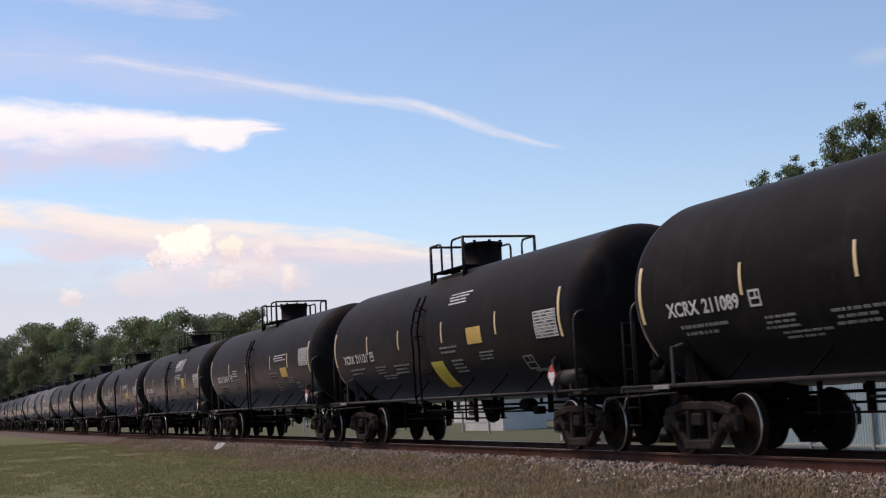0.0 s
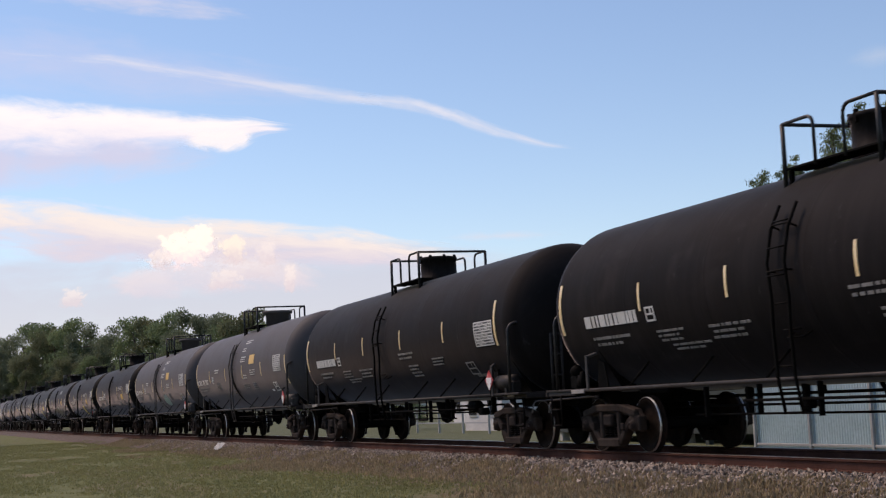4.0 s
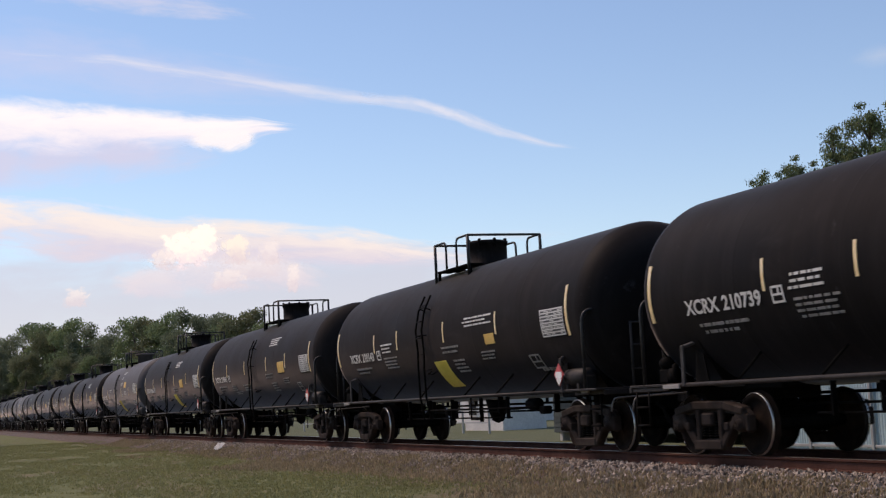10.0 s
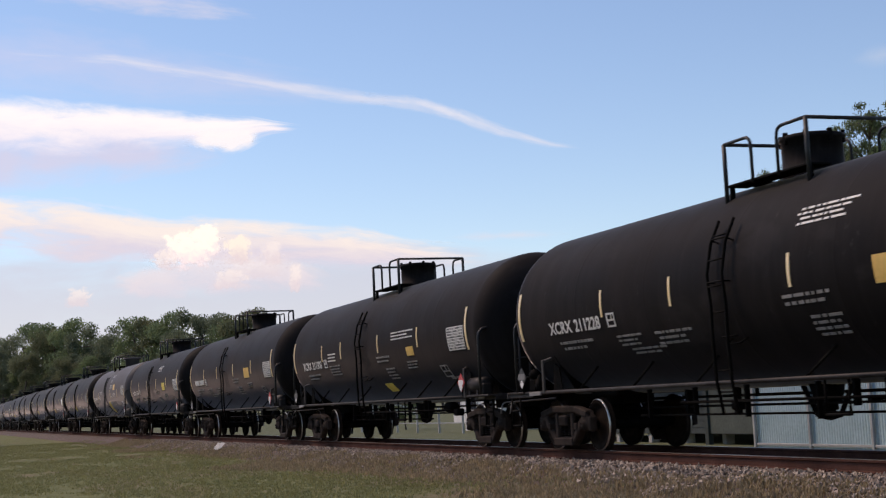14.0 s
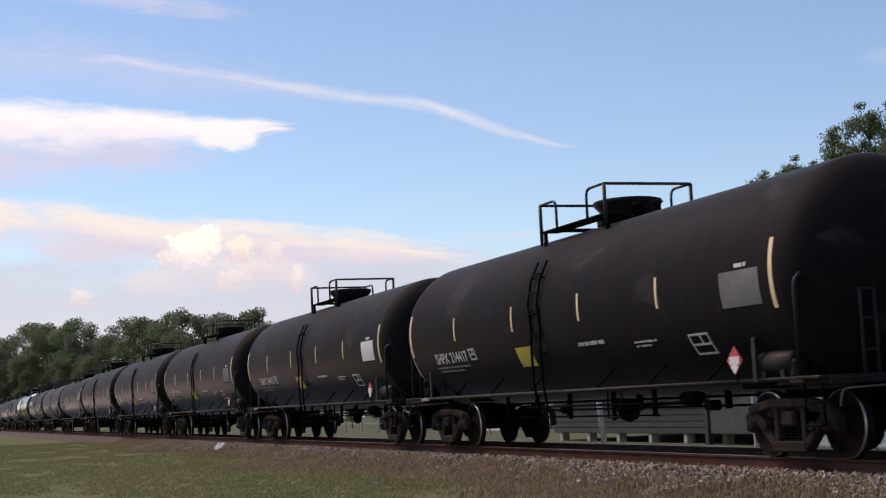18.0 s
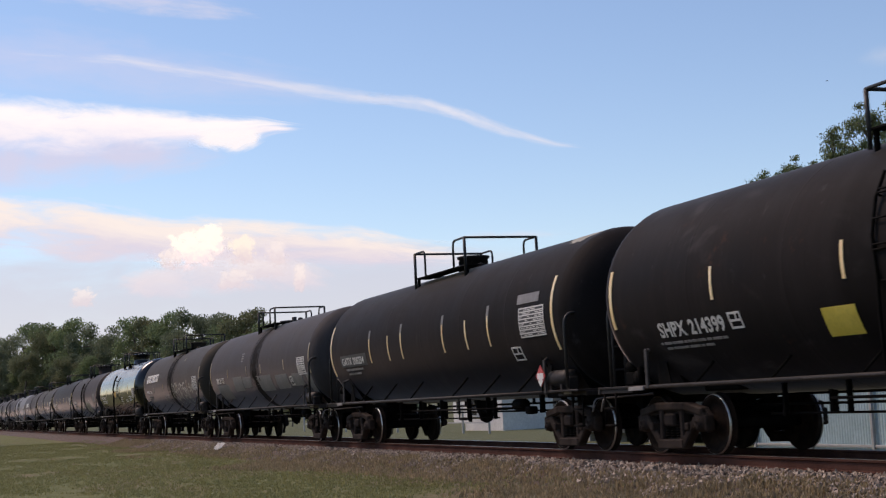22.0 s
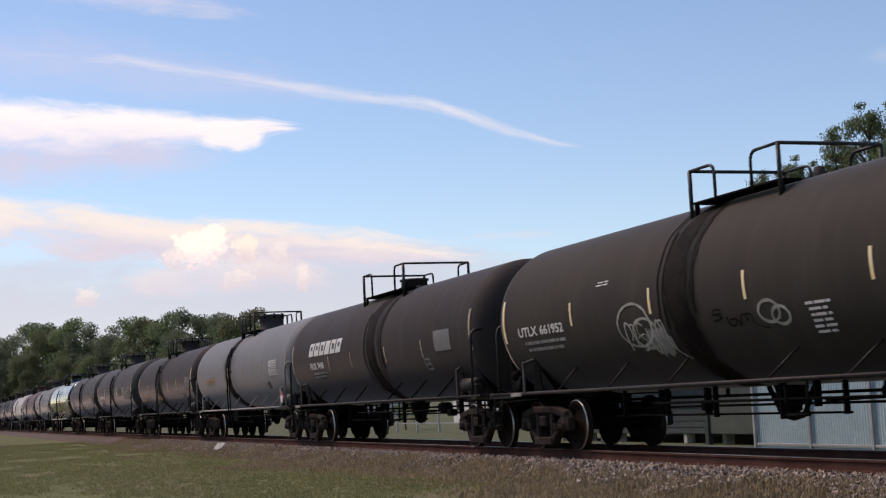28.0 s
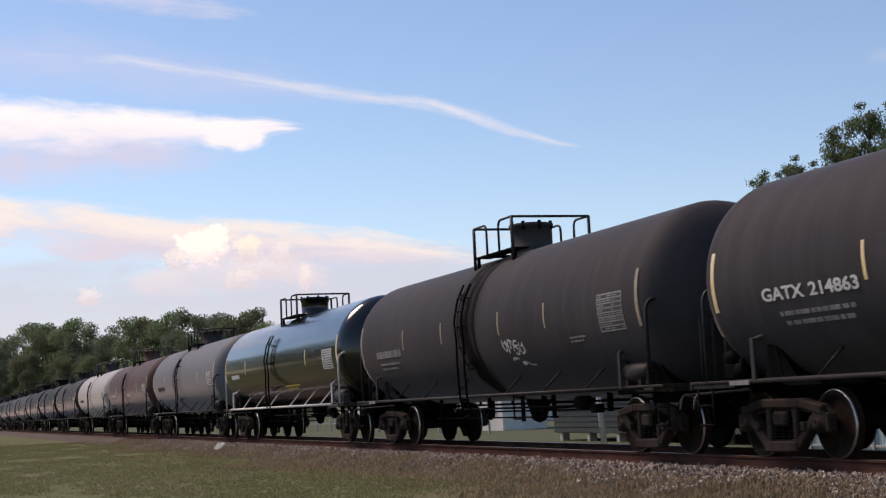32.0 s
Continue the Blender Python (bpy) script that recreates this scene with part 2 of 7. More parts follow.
def ground_soil():
    """Mown grass away from the track, bare dry soil and thatch along it."""
    m, nt, nd, lk, b = nodes_of("grassy soil")
    v = place(nt, False)
    sep = nd.new("ShaderNodeSeparateXYZ")
    lk.new(v, sep.inputs[0])
    big = grain(nt, v, 0.22, 6, 0.6)
    mid = grain(nt, v, 1.6, 6, 0.65)
    fine = grain(nt, v, 14.0, 5, 0.7)
    green = blend(nt, span(nt, mid, 0.35, 0.7), (0.118, 0.132, 0.052), (0.165, 0.17, 0.073))
    green = blend(nt, span(nt, fine, 0.35, 0.75, 0, 0.45), green, (0.07, 0.08, 0.035))
    dry = blend(nt, span(nt, mid, 0.35, 0.7), (0.15, 0.12, 0.078), (0.21, 0.168, 0.112))
    dry = blend(nt, span(nt, fine, 0.35, 0.75, 0, 0.5), dry, (0.08, 0.06, 0.035))
    worn = span(nt, grain(nt, v, 0.6, 5, 0.62, (0.35, 1.0, 1.0)), 0.5, 0.68, 0.0, 0.75)
    green = blend(nt, worn, green, (0.175, 0.145, 0.092))
    edge = num(nt, "ADD", num(nt, "MULTIPLY_ADD", big, 4.0, -2.0), sep.outputs["Y"])
    near = span(nt, sep.outputs["X"], -42.0, -22.0, 0.0, 1.1)
    thin = span(nt, sep.outputs["X"], -130.0, -55.0, -1.6, 0.0)
    f = span(nt, num(nt, "ADD", num(nt, "ADD", edge, near), thin), -4.0, -2.3)
    far = span(nt, sep.outputs["Y"], 2.0, 4.0, 1.0, 0.1)
    field = blend(nt, mid, (0.08, 0.096, 0.05), (0.11, 0.127, 0.068))
    green = blend(nt, span(nt, sep.outputs["Y"], 2.5, 4.5), green, field)
    col = blend(nt, num(nt, "MULTIPLY", f, far), green, dry)
    lk.new(col, b.inputs["Base Color"])
    b.inputs["Roughness"].default_value = 0.95
    b.inputs["Specular IOR Level"].default_value = 0.15
    bumped(nt, b, num(nt, "ADD", fine, mid), 0.6, 0.05)
    return m


SOIL = ground_soil()


def gravel(name, c1, c2):
    m, nt, nd, lk, b = nodes_of(name)
    v = place(nt, False)
    vo = nd.new("ShaderNodeTexVoronoi")
    vo.inputs["Scale"].default_value = 16.0
    lk.new(v, vo.inputs["Vector"])
    f = grain(nt, v, 2.0, 5, 0.6)
    col = blend(nt, span(nt, f, 0.3, 0.7), c1, c2)
    sh = nd.new("ShaderNodeSeparateColor")
    lk.new(vo.outputs["Color"], sh.inputs[0])
    col = blend(nt, num(nt, "MULTIPLY", sh.outputs[0], 0.5), col, tuple(x * 0.45 for x in c1))
    lk.new(col, b.inputs["Base Color"])
    b.inputs["Roughness"].default_value = 0.9
    bumped(nt, b, num(nt, "MULTIPLY", vo.outputs["Distance"], -1.0), 0.8, 0.04)
    return m


GRAVEL = gravel("ballast bed", (0.075, 0.05, 0.04), (0.115, 0.08, 0.064))


def pebble():
    m, nt, nd, lk, b = nodes_of("ballast stone")
    geo = nd.new("ShaderNodeNewGeometry")
    f = geo.outputs["Random Per Island"]
    col = blend(nt, f, (0.125, 0.09, 0.067), (0.42, 0.34, 0.27))
    fine = grain(nt, place(nt, False), 40, 3, 0.6)
    col = blend(nt, span(nt, fine, 0.4, 0.8, 0, 0.4), col, (0.1, 0.075, 0.055))
    lk.new(col, b.inputs["Base Color"])
    b.inputs["Roughness"].default_value = 0.85
    return m


PEBBLE = pebble()


def vapour(name, colour, glow, lo, hi, freq, amp, seed, power=1.6, thick=1.0, ends=(0.12, 0.12), shade=None):
    """A cloud sheet: it glows with the daylight in it, and thins out by its own noise towards its edges."""
    m, nt, nd, lk, b = nodes_of(name)
    nd.remove(b)
    uv = nd.new("ShaderNodeUVMap")
    uv.uv_map = "UVMap"
    sep = nd.new("ShaderNodeSeparateXYZ")
    lk.new(uv.outputs[0], sep.inputs[0])
    u, v = sep.outputs["X"], sep.outputs["Y"]
    comb = nd.new("ShaderNodeCombineXYZ")
    lk.new(num(nt, "MULTIPLY", u, freq[0]), comb.inputs[0])
    lk.new(num(nt, "MULTIPLY", v, freq[1]), comb.inputs[1])
    comb.inputs[2].default_value = seed
    n1 = grain(nt, comb.outputs[0], 1.0, 8, 0.6, None, 0.3)
    n2 = grain(nt, comb.outputs[0], 0.35, 3, 0.5)
    across = num(nt, "SUBTRACT", 1.0, num(nt, "POWER", num(nt, "ABSOLUTE", num(nt, "MULTIPLY_ADD", v, 2.0, -1.0)), power))
    along = num(nt, "MULTIPLY", span(nt, u, 0.0, ends[0]), span(nt, u, 1.0 - ends[1], 1.0, 1.0, 0.0))
    d = num(nt, "MULTIPLY", across, along)
    wob = num(nt, "MULTIPLY_ADD", num(nt, "ADD", n1, num(nt, "MULTIPLY", n2, 0.8)), amp, -0.9 * amp)
    rim = span(nt, d, 0.0, 0.18)
    a = num(nt, "MULTIPLY", num(nt, "MULTIPLY", span(nt, num(nt, "ADD", d, wob), lo, hi), rim), thick, clamp=True)
    em = nd.new("ShaderNodeEmission")
    em.inputs["Strength"].default_value = glow * 0.6
    if shade:
        lk.new(blend(nt, span(nt, num(nt, "ADD", v, num(nt, "MULTIPLY_ADD", n1, 0.8, -0.4)), 0.15, 0.75), shade, colour), em.inputs["Color"])
    else:
        em.inputs["Color"].default_value = (*colour, 1)
    tr = nd.new("ShaderNodeBsdfTransparent")
    mix = nd.new("ShaderNodeMixShader")
    lk.new(a, mix.inputs[0])
    lk.new(tr.outputs[0], mix.inputs[1])
    lk.new(em.outputs[0], mix.inputs[2])
    lk.new(mix.outputs[0], nd["Material Output"].inputs["Surface"])
    return m
# ---- mesh helpers ----
MESHES = {}


def mesh_of(key, build, material):
    """One mesh for each key, built once and shared."""
    if key not in MESHES:
        bm = bmesh.new()
        build(bm)
        me = bpy.data.meshes.new(str(key[0]))
        bm.to_mesh(me)
        bm.free()
        for mt in (material if isinstance(material, (list, tuple)) else [material]):
            me.materials.append(mt)
        MESHES[key] = me
    return MESHES[key]


def piece(name, me, parent, label="", at=None):
    """A mesh object as a part of its thing."""
    ob = new(name, me)
    ob.parent = parent
    if at is not None:
        ob.matrix_basis = at
    return tagged(ob, label) if label else ob


def part(name, bm, material, parent, label=""):
    me = bpy.data.meshes.new(name)
    bm.to_mesh(me)
    bm.free()
    for mt in (material if isinstance(material, (list, tuple)) else [material]):
        me.materials.append(mt)
    ob = new(name, me)
    if parent is not None:
        ob.parent = parent
    return tagged(ob, label) if label else ob


def box(bm, x0, x1, y0, y1, z0, z1, bevel=0.0, turn=None):
    c = Vector(((x0 + x1) / 2, (y0 + y1) / 2, (z0 + z1) / 2))
    m = Matrix.Translation(c) @ (turn.to_4x4() if turn else Matrix()) @ Matrix.Diagonal((x1 - x0, y1 - y0, z1 - z0, 1))
    g = bmesh.ops.create_cube(bm, size=1, matrix=m)
    if bevel:
        vs = set(g["verts"])
        es = [e for e in bm.edges if e.verts[0] in vs and e.verts[1] in vs]
        bmesh.ops.bevel(bm, geom=es, offset=bevel, segments=1, affect="EDGES", profile=0.5)


def rod(bm, pts, r, n=8, closed=False, caps=True):
    """A round bar along a line of points."""
    pts = [Vector(p) for p in pts]
    rings = []
    up = Vector((0.31, 0.17, 0.93)).normalized()
    for i, p in enumerate(pts):
        a = pts[max(i - 1, 0)]
        b = pts[min(i + 1, len(pts) - 1)]
        d1 = (p - a).normalized() if i else (b - p).normalized()
        d2 = (b - p).normalized() if i < len(pts) - 1 else d1
        t = (d1 + d2).normalized()
        s = 1.0 / max(0.5, math.cos(d1.angle(d2) / 2)) if d1.length and d2.length else 1.0
        u = t.cross(up)
        if u.length < 1e-3:
            u = t.cross(Vector((1, 0, 0)))
        u.normalize()
        w = t.cross(u)
        rings.append([bm.verts.new(p + (u * math.cos(k * math.tau / n) + w * math.sin(k * math.tau / n)) * r * s) for k in range(n)])
    for a, b in zip(rings, rings[1:]):
        for k in range(n):
            f = bm.faces.new((a[k], a[(k + 1) % n], b[(k + 1) % n], b[k]))
            f.smooth = True
    if caps:
        bm.faces.new(rings[0][::-1])
        bm.faces.new(rings[-1])


def bent(points, radius=0.12, steps=4):
    """The points of a bent pipe, its corners rounded off."""
    pts = [Vector(p) for p in points]
    out = [pts[0]]
    for a, p, b in zip(pts, pts[1:], pts[2:]):
        r = min(radius, (a - p).length * 0.49, (b - p).length * 0.49)
        s, e = p + (a - p).normalized() * r, p + (b - p).normalized() * r
        for i in range(steps + 1):
            t = i / steps
            out.append(s * (1 - t) ** 2 + p * 2 * t * (1 - t) + e * t * t)
    return out + [pts[-1]]


def turned(bm, profile, n=32, axis="X", at=(0, 0, 0), mats=None):
    """A body of revolution: profile is a row of (along, radius)."""
    at = Vector(at)
    rings = []
    for s, r in profile:
        row = []
        for k in range(n):
            a = k * math.tau / n
            c, d = math.cos(a) * r, math.sin(a) * r
            p = {"X": (s, c, d), "Y": (c, s, d), "Z": (c, d, s)}[axis]
            row.append(bm.verts.new(at + Vector(p)))
        rings.append(row)
    for i, (a, b) in enumerate(zip(rings, rings[1:])):
        for k in range(n):
            f = bm.faces.new((a[k], b[k], b[(k + 1) % n], a[(k + 1) % n]))
            f.smooth = True
            if mats:
                f.material_index = mats[i]
    for ring, flip in ((rings[0], False), (rings[-1], True)):
        if profile[0 if not flip else -1][1] > 1e-4:
            bm.faces.new(ring[::-1] if flip else ring)
    bmesh.ops.recalc_face_normals(bm, faces=bm.faces)


TANK_R, TANK_Z = 1.51, 2.48


def on_tank(x, a, lift, r=TANK_R, side=-1):
    """A point over the tank's skin: x along the car, a degrees above its waist."""
    a = radians(a)
    return Vector((x, side * (r + lift) * math.cos(a), TANK_Z + (r + lift) * math.sin(a)))


def sticker(bm, x0, x1, a0, a1, lift=0.008, shear=0.0, rows=None):
    """A thin curved plate on the tank's near side."""
    n = rows or max(2, int(abs(a1 - a0) / 4) + 1)
    lo, hi = [], []
    for i in range(n + 1):
        a = a0 + (a1 - a0) * i / n
        s = shear * (i / n)
        lo.append((bm.verts.new(on_tank(x0 + s, a, lift)), bm.verts.new(on_tank(x1 + s, a, lift))))
        hi.append((bm.verts.new(on_tank(x0 + s, a, -0.01)), bm.verts.new(on_tank(x1 + s, a, -0.01))))
    for i in range(n):
        bm.faces.new((lo[i][0], lo[i + 1][0], lo[i + 1][1], lo[i][1]))
        bm.faces.new((lo[i][0], hi[i][0], hi[i + 1][0], lo[i + 1][0]))
        bm.faces.new((lo[i][1], lo[i + 1][1], hi[i + 1][1], hi[i][1]))
    bm.faces.new((lo[0][0], lo[0][1], hi[0][1], hi[0][0]))
    bm.faces.new((lo[n][0], hi[n][0], hi[n][1], lo[n][1]))
    bmesh.ops.recalc_face_normals(bm, faces=bm.faces)


GLYPHS = {}


def glyphs(text):
    """Lettering in the built-in font, scaled to one unit wide and high."""
    if text not in GLYPHS:
        cu = bpy.data.curves.new("lettering", "FONT")
        cu.body, cu.resolution_u, cu.extrude, cu.offset = text, 3, 0.0, 0.03
        ob = bpy.data.objects.new("lettering", cu)
        scene.collection.objects.link(ob)
        bpy.context.view_layer.update()
        me = bpy.data.meshes.new_from_object(ob.evaluated_get(bpy.context.evaluated_depsgraph_get()))
        vs = np.array([v.co[:2] for v in me.vertices])
        fs = [tuple(p.vertices) for p in me.polygons]
        bpy.data.objects.remove(ob)
        bpy.data.meshes.remove(me)
        lo, hi = vs.min(0), vs.max(0)
        GLYPHS[text] = ((vs - lo) / (hi - lo), fs, hi[0] - lo[0])
    return GLYPHS[text][:2]


def lettering(text, x0, x1, a0, a1):
    def build(bm):
        vs, fs = glyphs(text)
        pts = [bm.verts.new(on_tank(x0 + u * (x1 - x0), a0 + w * (a1 - a0), 0.014)) for u, w in vs]
        for f in fs:
            try:
                bm.faces.new([pts[i] for i in f])
            except ValueError:
                pass
    return build


def head_point(y, z):
    """A point on the dished front end of the tank."""
    q = min(0.98, (y * y + (z - TANK_Z) ** 2) / TANK_R ** 2)
    return Vector((7.5 + 0.74 * math.sqrt(1 - q) + 0.014, y, z))


def head_writing(text):
    """The owner's mark on the front end, with rows of small writing under it."""
    def build(bm):
        vs, fs = glyphs(text)
        pts = [bm.verts.new(head_point(-0.28 + u * 0.46, 2.8 + w * 0.125)) for u, w in vs]
        for f in fs:
            try:
                bm.faces.new([pts[i] for i in f])
            except ValueError:
                pass
        for row, (y0, y1) in enumerate(((-0.2, -0.08), (-0.16, 0.06), (-0.14, 0.1), (-0.14, 0.02))):
            z = 2.68 - 0.1 * row
            bm.faces.new([bm.verts.new(head_point(y, h)) for y, h in ((y0, z), (y1, z), (y1, z + 0.05), (y0, z + 0.05))])
    return build


def stencil_bars(x0, x1, a0, a1, rows, seed=0, gap=0.8):
    """Rows of small stencilled writing too small to read: broken bars."""
    def build(bm):
        rng = random.Random(seed)
        h = (a1 - a0) / (rows + gap * (rows - 1))
        for i in range(rows):
            a = a1 - i * h * (1 + gap)
            x = x0 + rng.random() * 0.1 * (x1 - x0)
            end = x1 - rng.random() * 0.25 * (x1 - x0) * (i > 0)
            while x < end - 0.05:
                w = min(rng.choice((0.07, 0.1, 0.14, 0.2, 0.26)) * rng.uniform(0.85, 1.15), end - x)
                sticker(bm, x, x + w, a - h * (0.78 if rows > 1 else 0.9), a, 0.007, 0, 1)
                x += w + rng.uniform(0.025, 0.06)
    return build


def outline_plate(x0, x1, a0, a1, line=0.035, cross=False):
    """A stencilled frame with a line across."""
    def build(bm):
        da = math.degrees(line / TANK_R)
        sticker(bm, x0, x1, a0, a0 + da, 0.008)
        sticker(bm, x0, x1, a1 - da, a1, 0.008)
        sticker(bm, x0, x0 + line, a0 + da, a1 - da, 0.008)
        sticker(bm, x1 - line, x1, a0 + da, a1 - da, 0.008)
        if cross:
            am = (a0 + a1) / 2
            sticker(bm, x0 + line, x1 - line, am - da / 2, am + da / 2, 0.008)
            sticker(bm, x0 + (x1 - x0) * 0.55, x0 + (x1 - x0) * 0.55 + line, am + da / 2, a1 - da, 0.008)
    return build


def data_grid(x0, x1, a0, a1, rows=8, seed=1):
    """A test-data stencil: ruled rows of short writing."""
    def build(bm):
        rng = random.Random(seed)
        da = math.degrees(0.024 / TANK_R)
        for i in range(rows + 1):
            a = a0 + (a1 - a0) * i / rows
            sticker(bm, x0, x1, a - da / 2, a + da / 2, 0.008, 0, 1)
        sticker(bm, x0, x0 + 0.02, a0, a1, 0.009)
        sticker(bm, x1 - 0.02, x1, a0, a1, 0.009)
        step = (a1 - a0) / rows
        for i in range(rows):
            x = x0 + 0.06
            while x < x1 - 0.1:
                w = rng.uniform(0.06, 0.2)
                if rng.random() < 0.6:
                    a = a0 + step * (i + 0.38)
                    sticker(bm, x, min(x + w, x1 - 0.04), a, a + step * 0.24, 0.007, 0, 1)
                x += w + 0.05
    return build


def scrawl(points, width=0.05, seed=0):
    """A sprayed line on the tank: a ribbon along points (x, degrees)."""
    def build(bm):
        rng = random.Random(seed)
        pts = [Vector((p[0], p[1])) for p in points]
        fine = []
        for i in range(len(pts) - 1):
            p0, p1, p2, p3 = pts[max(i - 1, 0)], pts[i], pts[i + 1], pts[min(i + 2, len(pts) - 1)]
            for k in range(5):
                t = k / 5
                fine.append(0.5 * (2 * p1 + (p2 - p0) * t + (2 * p0 - 5 * p1 + 4 * p2 - p3) * t * t + (3 * p1 - p0 - 3 * p2 + p3) * t ** 3))
        fine.append(pts[-1])
        k = math.degrees(1 / TANK_R)
        last = None
        for i, p in enumerate(fine):
            q = fine[min(i + 1, len(fine) - 1)] - fine[max(i - 1, 0)]
            d = Vector((q.x, q.y / k))
            if d.length < 1e-6:
                continue
            d.normalize()
            w = width * rng.uniform(0.75, 1.15) / 2
            s = (bm.verts.new(on_tank(p.x - d.y * w, p.y + d.x * w * k, 0.009)), bm.verts.new(on_tank(p.x + d.y * w, p.y - d.x * w * k, 0.009)))
            if last:
                bm.faces.new((last[0], last[1], s[1], s[0]))
            last = s
    return build
# ---- tank cars ----
WHEEL_R, AXLE_HALF = 0.457, 0.875
TRUCKS = (-6.55, 6.85)
WHEELSETS = []


def tank_shell(bm):
    """A cylinder of welded rings with dished ends; the seams stand out a little."""
    half, prof = 7.5, []
    for i in range(9):
        a = math.pi / 2 * i / 8
        prof.append((-half - 0.74 * math.cos(a), max(TANK_R * math.sin(a), 0.0005)))
    prof.append((-half + 0.06, TANK_R))
    for x in (-5.0, -2.5, 0.0, 2.5, 5.0):
        prof += [(x - 0.09, TANK_R), (x - 0.035, TANK_R), (x - 0.03, TANK_R), (x - 0.012, TANK_R + 0.002), (x + 0.012, TANK_R + 0.002), (x + 0.03, TANK_R), (x + 0.035, TANK_R), (x + 0.09, TANK_R)]
    prof.append((half - 0.06, TANK_R))
    for i in range(8, -1, -1):
        a = math.pi / 2 * i / 8
        prof.append((half + 0.74 * math.cos(a), max(TANK_R * math.sin(a), 0.0005)))
    turned(bm, prof, 56, "X", (0, 0, TANK_Z))


def wheel(bm, side):
    """A freight wheel: dished plate, rim, tread and flange; the tread is polished."""
    r = WHEEL_R
    y = [(0.82, 0.0005), (0.82, 0.1), (0.80, 0.13), (0.765, 0.2), (0.755, 0.3), (0.775, 0.36), (0.82, 0.375), (0.82, r - 0.012), (0.812, r), (0.792, r + 0.001),
         (0.735, r + 0.004), (0.722, r + 0.012), (0.71, r + 0.024), (0.697, r + 0.02), (0.69, r - 0.01), (0.69, 0.36), (0.715, 0.34), (0.70, 0.22), (0.68, 0.13), (0.67, 0.1)]
    mats = [0] * 19
    for i in (7, 8):
        mats[i] = 1
    turned(bm, [(side * a, b) for a, b in y], 40, "Y", (0, 0, 0), mats)


def beam(bm, p, q, wide, y0, y1):
    """A cast bar in the plane of the side frame, with chamfered edges."""
    a, b = Vector((p[0], 0, p[1])), Vector((q[0], 0, q[1]))
    d = b - a
    m = Matrix.Rotation(-math.atan2(d.z, d.x), 3, "Y")
    c, half = (a + b) / 2, d.length / 2
    lo, hi = min(y0, y1), max(y0, y1)
    box(bm, c.x - half, c.x + half, lo, hi, c.z - wide / 2, c.z + wide / 2, min(0.022, wide * 0.3), m)


def side_frame(bm, side):
    """A cast truck side frame: a web with open windows, heavy chords and struts proud of it, and a pedestal over each axle box."""
    y0, y1 = side * 0.96, side * 1.02
    outline = [(-1.08, 0.36), (-1.1, 0.6), (-0.98, 0.7), (-0.66, 0.73), (-0.42, 0.79), (0.42, 0.79), (0.66, 0.73), (0.98, 0.7), (1.1, 0.6), (1.08, 0.36),
               (0.99, 0.34), (0.97, 0.5), (0.8, 0.52), (0.72, 0.5), (0.42, 0.16), (0.3, 0.12), (-0.3, 0.12), (-0.42, 0.16), (-0.72, 0.5), (-0.8, 0.52), (-0.97, 0.5), (-0.99, 0.34)]
    holes = [[(-0.26, 0.26), (-0.26, 0.62), (0.26, 0.62), (0.26, 0.26)], [(-0.72, 0.6), (-0.38, 0.64), (-0.38, 0.3)], [(0.72, 0.6), (0.38, 0.3), (0.38, 0.64)]]
    loops = []
    for y in (y0, y1):
        edges, rows = [], []
        for pts in [outline] + holes:
            vs = [bm.verts.new((x, y, z)) for x, z in pts]
            rows.append(vs)
            edges += [bm.edges.new((vs[i], vs[(i + 1) % len(vs)])) for i in range(len(vs))]
        bmesh.ops.triangle_fill(bm, edges=edges, use_beauty=True, use_dissolve=False)
        loops.append(rows)
    for a, b in zip(loops[0], loops[1]):
        for i in range(len(a)):
            j = (i + 1) % len(a)
            bm.faces.new((a[i], a[j], b[j], b[i]))
    bmesh.ops.recalc_face_normals(bm, faces=bm.faces)
    f0, f1 = side * 0.93, side * 1.1
    beam(bm, (-0.46, 0.75), (0.46, 0.745), 0.13, f0, f1)
    for s in (-1, 1):
        beam(bm, (s * 0.44, 0.75), (s * 0.98, 0.65), 0.13, f0, f1)
        beam(bm, (s * 0.76, 0.55), (s * 0.36, 0.17), 0.13, f0, f1)
        beam(bm, (s * 0.32, 0.18), (s * 0.32, 0.72), 0.12, f0, side * 1.08)
        beam(bm, (s * 1.05, 0.36), (s * 1.05, 0.62), 0.085, f0, side * 1.08)
        turned(bm, [(side * 1.0, 0.0005), (side * 1.0, 0.17), (side * 1.07, 0.165), (side * 1.085, 0.13), (side * 1.085, 0.0005)], 16, "Y", (s * AXLE_HALF, 0, 0.53))
        box(bm, s * 0.56 - 0.06, s * 0.56 + 0.06, min(side * 1.0, side * 1.13), max(side * 1.0, side * 1.13), 0.38, 0.5, 0.015)
    beam(bm, (-0.4, 0.16), (0.4, 0.17), 0.15, f0, side * 1.12)
    box(bm, -0.16, 0.16, min(side * 1.02, side * 1.12), max(side * 1.02, side * 1.12), 0.44, 0.64, 0.03)


def springs(bm, side):
    """Nested coil springs between the side frame and the bolster."""
    for x in (-0.17, 0.0, 0.17):
        pts = [(x + 0.062 * math.cos(t * 0.7), side * 1.0 + 0.062 * math.sin(t * 0.7), 0.26 + 0.24 * t / 54) for t in range(55)]
        rod(bm, pts, 0.015, 5)


